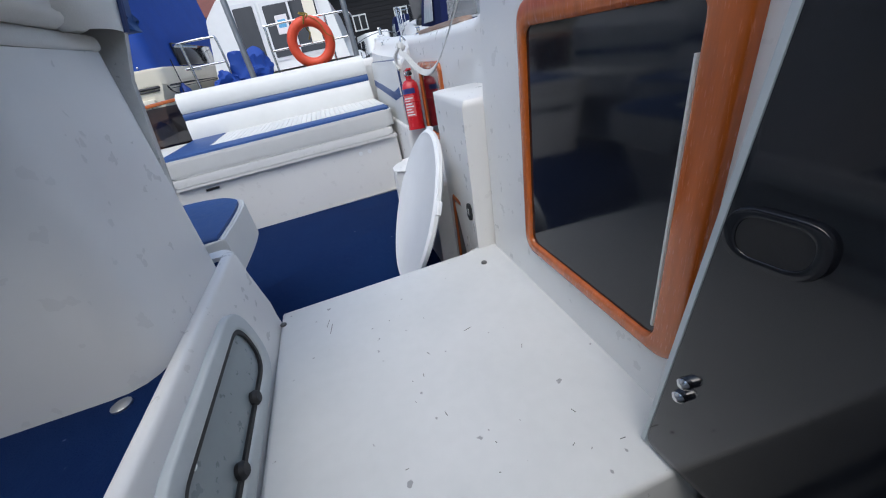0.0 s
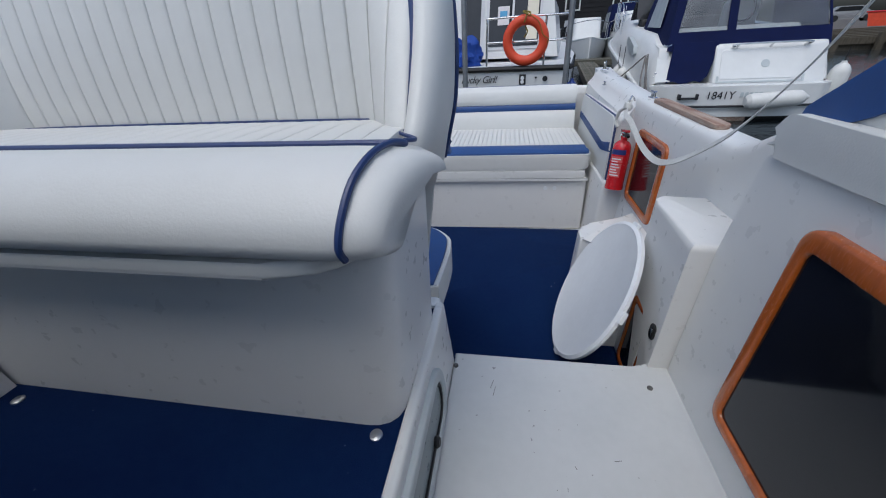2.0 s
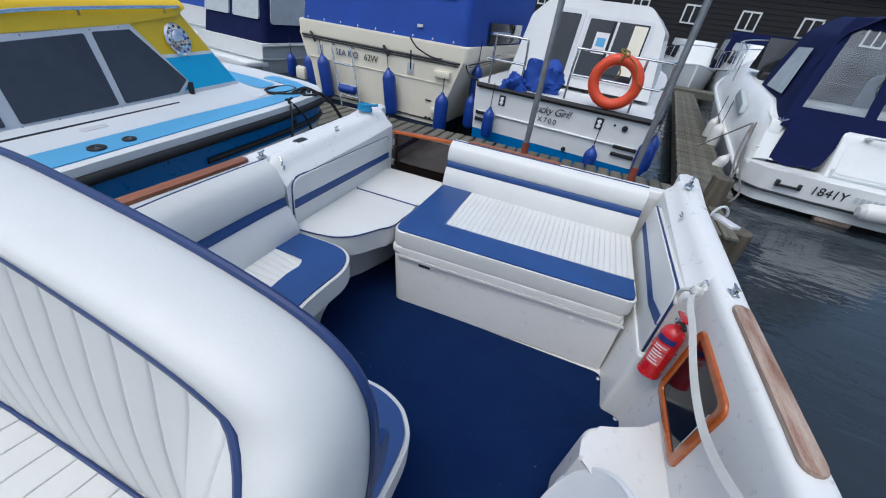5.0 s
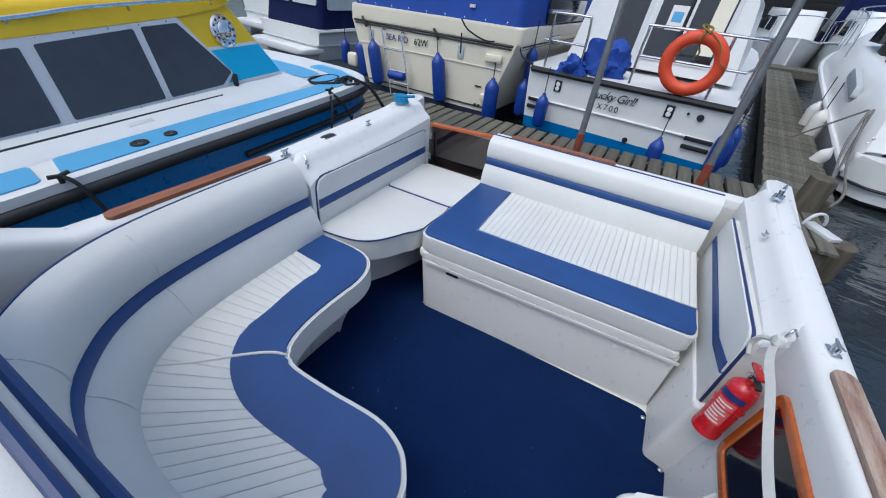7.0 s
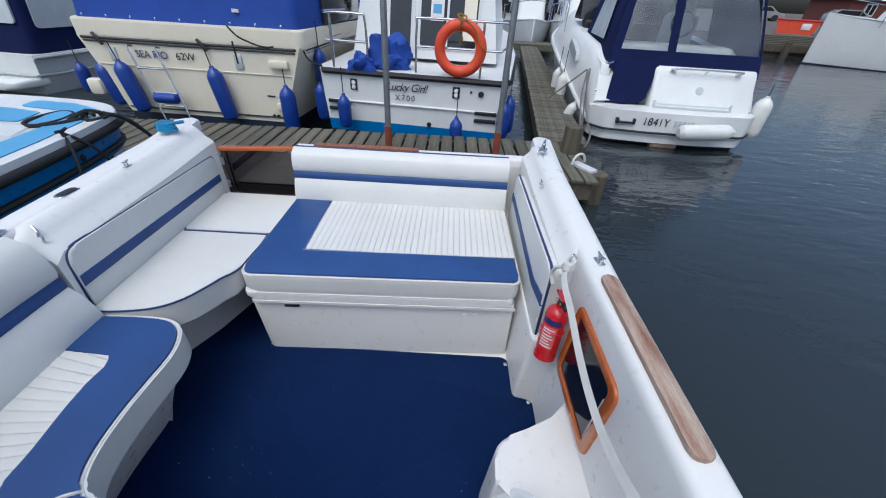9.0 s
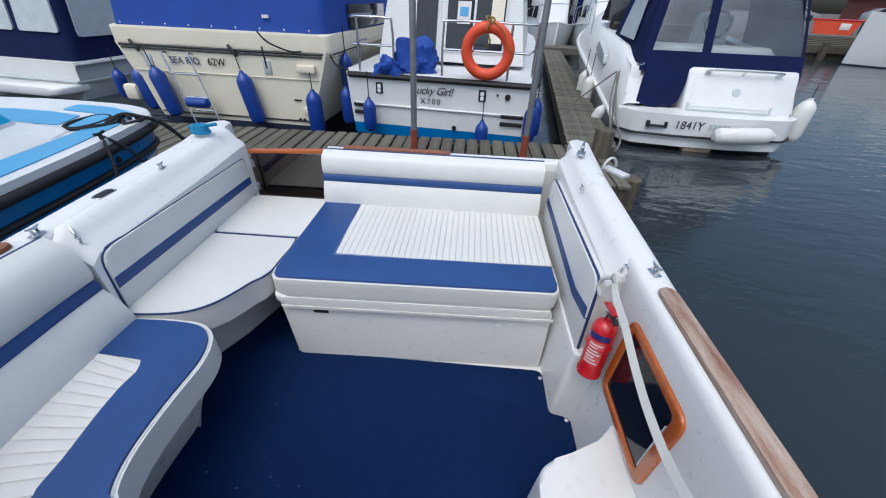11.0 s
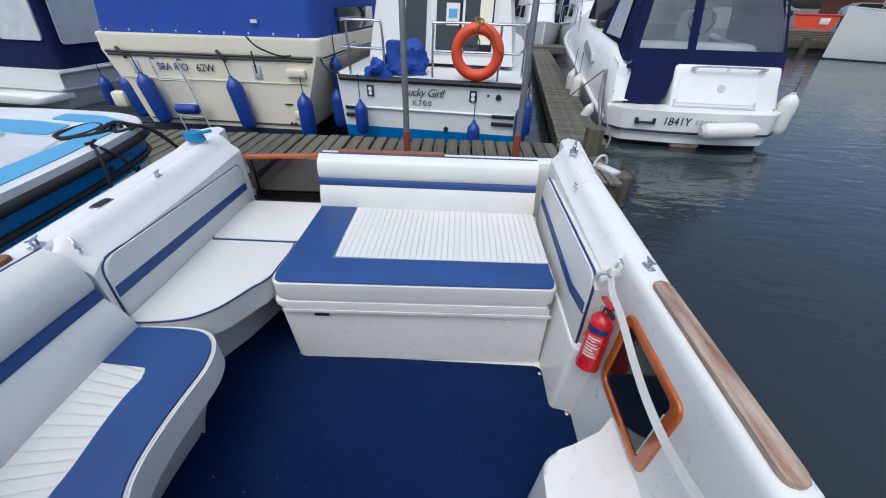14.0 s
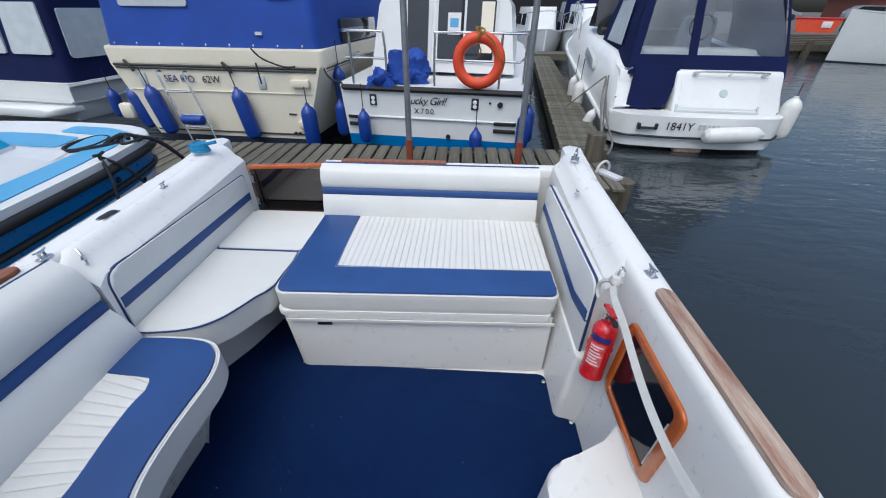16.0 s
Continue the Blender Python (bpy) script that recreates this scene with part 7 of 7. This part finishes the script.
    for k, (a, b_) in enumerate(((-0.86, 0.6), (-0.55, 0.82), (0.55, 0.82), (0.86, 0.6))):
        part("stanchion", tube([(a * h, b_ * length, free * 1.1), (a * h, b_ * length, free * 1.22 + 0.5)], 0.011, 6), STEEL, e)
    return e


far_boat(-7.0, 5.3, -8, 6.5, 2.4, 0.60, "white cruiser under a navy canopy with clear windows", NAVYC)
far_boat(4.2, 20.5, 176, 6.0, 2.4, 0.8, "small white cruiser moored at the far walkway", None)
far_boat(0.2, 15.5, 172, 7.0, 2.6, 0.9, "white cruiser with a dark windscreen", None, ch=1.3)
far_boat(23.4, 14.3, 75, 8.0, 2.8, 1.30, "white cruiser bow out in the basin", None)
far_boat(-4.5, 12.5, -8, 7.0, 2.6, 1.0, "white flybridge cruiser on the far mooring", None, ch=1.7)
far_boat(-9.8, 7.0, -8, 7.0, 2.6, 0.9, "white cruiser with a blue canopy", ROYAL)
far_boat(6.2, 19.5, 172, 6.5, 2.4, 0.9, "white cruiser at the far walkway", NAVYC)
fender(-5.0, 4.95, 0.35, 0.4, 0.09, 0.3)

bank = thing("timber_quay", "timber quay edge along the far bank", "quay", (14.0, 18.3, 0.0), -3, kind="structure")
part("facing", box((-3.0, 0.0, -0.5), (60.0, 0.4, 0.35)), PILE, bank)
part("waler", box((-3.0, -0.15, 0.05), (60.0, 0.0, 0.30)), PILE, bank)
for k in range(24):
    part("post", box((-2.9 + 1.6 * k, -0.30, -0.6), (-2.65 + 1.6 * k, -0.15, 0.45)), PILE, bank)
for k in range(5):
    part("step_timber", box((-3.0, 0.4 + 0.35 * k, 0.0), (60.0, 0.72 + 0.35 * k, 0.40 + 0.05 * k)), PILE, bank)
yard = prism([(-500, 12.0), (-3.0, 12.0), (-3.0, 2.2), (500, 2.2), (500, 500), (-500, 500)], 0.2, 0.6)
ground = setting("ground", yard, mat("gravel_yard", (0.12, 0.105, 0.09), 0.9, vary=0.3, scale=2, grain=0.5, gscale=20), "bare gravel boatyard behind the quay", "ground")
ground.matrix_world = pose(14.0, 18.3, 0.0, 0, 0, -3)
walkway = tagged(part("far_pontoon", box((-20, 13.6, 0.0), (6.0, 14.6, 0.2)), PLANK), "distant wooden walkway with moored boats", "pontoon", kind="structure")
skip = thing("waste_skip", "red and orange steel skip on the quay", "skip", (19.6, 22.6, 0.6), -40)
bm = turned(prism([(-0.75, 0.0), (0.75, 0.0), (0.95, 0.62), (-0.95, 0.62)], -0.5, 0.5), XZ)
part("body", bm, ORANGE, skip)
part("rim", box((-1.0, -0.53, 0.60), (1.0, 0.53, 0.67), 0.02), RED, skip)
part("panel", box((0.2, -0.53, 0.22), (0.6, -0.50, 0.5), 0.01), INK_WHITE, skip)
bin_ = thing("green_bin", "dark green waste bin beside the skip", "bin", (21.8, 23.0, 0.6))
part("body", box((-0.4, -0.3, 0.0), (0.4, 0.3, 0.6), 0.06), mat("green_plastic", (0.02, 0.09, 0.05), 0.5), bin_)
part("lid", box((-0.43, -0.33, 0.6), (0.43, 0.33, 0.68), 0.03), mat("green_lid", (0.02, 0.07, 0.04), 0.5), bin_)


def car(x, y, turn, paint, label):
    e = thing("parked_car", label, "car", (x, y, 0.6), turn, "parked cars")
    body = rounded([(-2.1, 0.3), (2.1, 0.3), (2.15, 0.75), (1.3, 0.95), (0.6, 1.45), (-1.2, 1.48), (-2.0, 1.0)], 0.15, 4)
    part("body", turned(prism(body, -0.85, 0.85, 0.08, 3), XZ), paint, e)
    gl_ = rounded([(-1.6, 1.0), (1.1, 0.98), (0.5, 1.38), (-1.1, 1.40)], 0.08, 3)
    part("side_glass", turned(prism(gl_, -0.86, 0.86), XZ), GLASS, e)
    for wx in (-1.3, 1.3):
        for wy in (-0.8, 0.8):
            part("wheel", lathe([(0.0, -0.1), (0.3, -0.1), (0.33, -0.06), (0.33, 0.06), (0.3, 0.1), (0.0, 0.1)], 20, pose(wx, wy, 0.33, 90)), BLACK, e)
    return e


silver = mat("silver_paint", (0.45, 0.46, 0.48), 0.25, 0.5)
car(42.0, 45.0, -24, silver, "silver car parked on the quay")
car(50.0, 44.0, -24, HULLW, "white car parked on the quay")
car(37.0, 51.0, -24, silver, "silver car parked on the quay")


def shed(x, y, w, d, h, label, material, roofm, nwin):
    e = thing("boat_shed", label, "building", (x, y, 0.6), -3)
    part("wall", box((-w / 2, 0, 0), (w / 2, d, h)), material, e)
    part("roof", turned(prism([(-0.4, h - 0.05), (d / 2, h + d * 0.22), (d + 0.4, h - 0.05)], -w / 2 - 0.3, w / 2 + 0.3), YZ), roofm, e)
    for k in range(int(h / 0.3)):
        part("board", box((-w / 2, -0.03, 0.3 * k), (w / 2, 0.0, 0.3 * k + 0.27)), material, e)
    for k in range(nwin):
        xx = -w / 2 + (k + 0.5) * w / nwin
        wnd = part("window", box((xx - 0.55, -0.10, h * 0.42), (xx + 0.55, -0.02, h * 0.42 + 1.1)), HULLW, e, "white framed window")
        for s in (-0.25, 0.25):
            part("pane", box((xx + s - 0.2, -0.12, h * 0.42 + 0.1), (xx + s + 0.2, -0.09, h * 0.42 + 1.0)), GLASS, wnd)
    return e


shed(2.0, 32.0, 30.0, 9.0, 4.6, "black weatherboarded boat shed with white windows", CLADD, DRED, 9)
shed(-32.0, 34.0, 26.0, 9.0, 4.2, "dark weatherboarded shed behind the moorings", CLADD, DRED, 7)
shed(58.0, 46.0, 30.0, 6.0, 2.4, "brick red shed behind the yard", DRED, CLADD, 7)
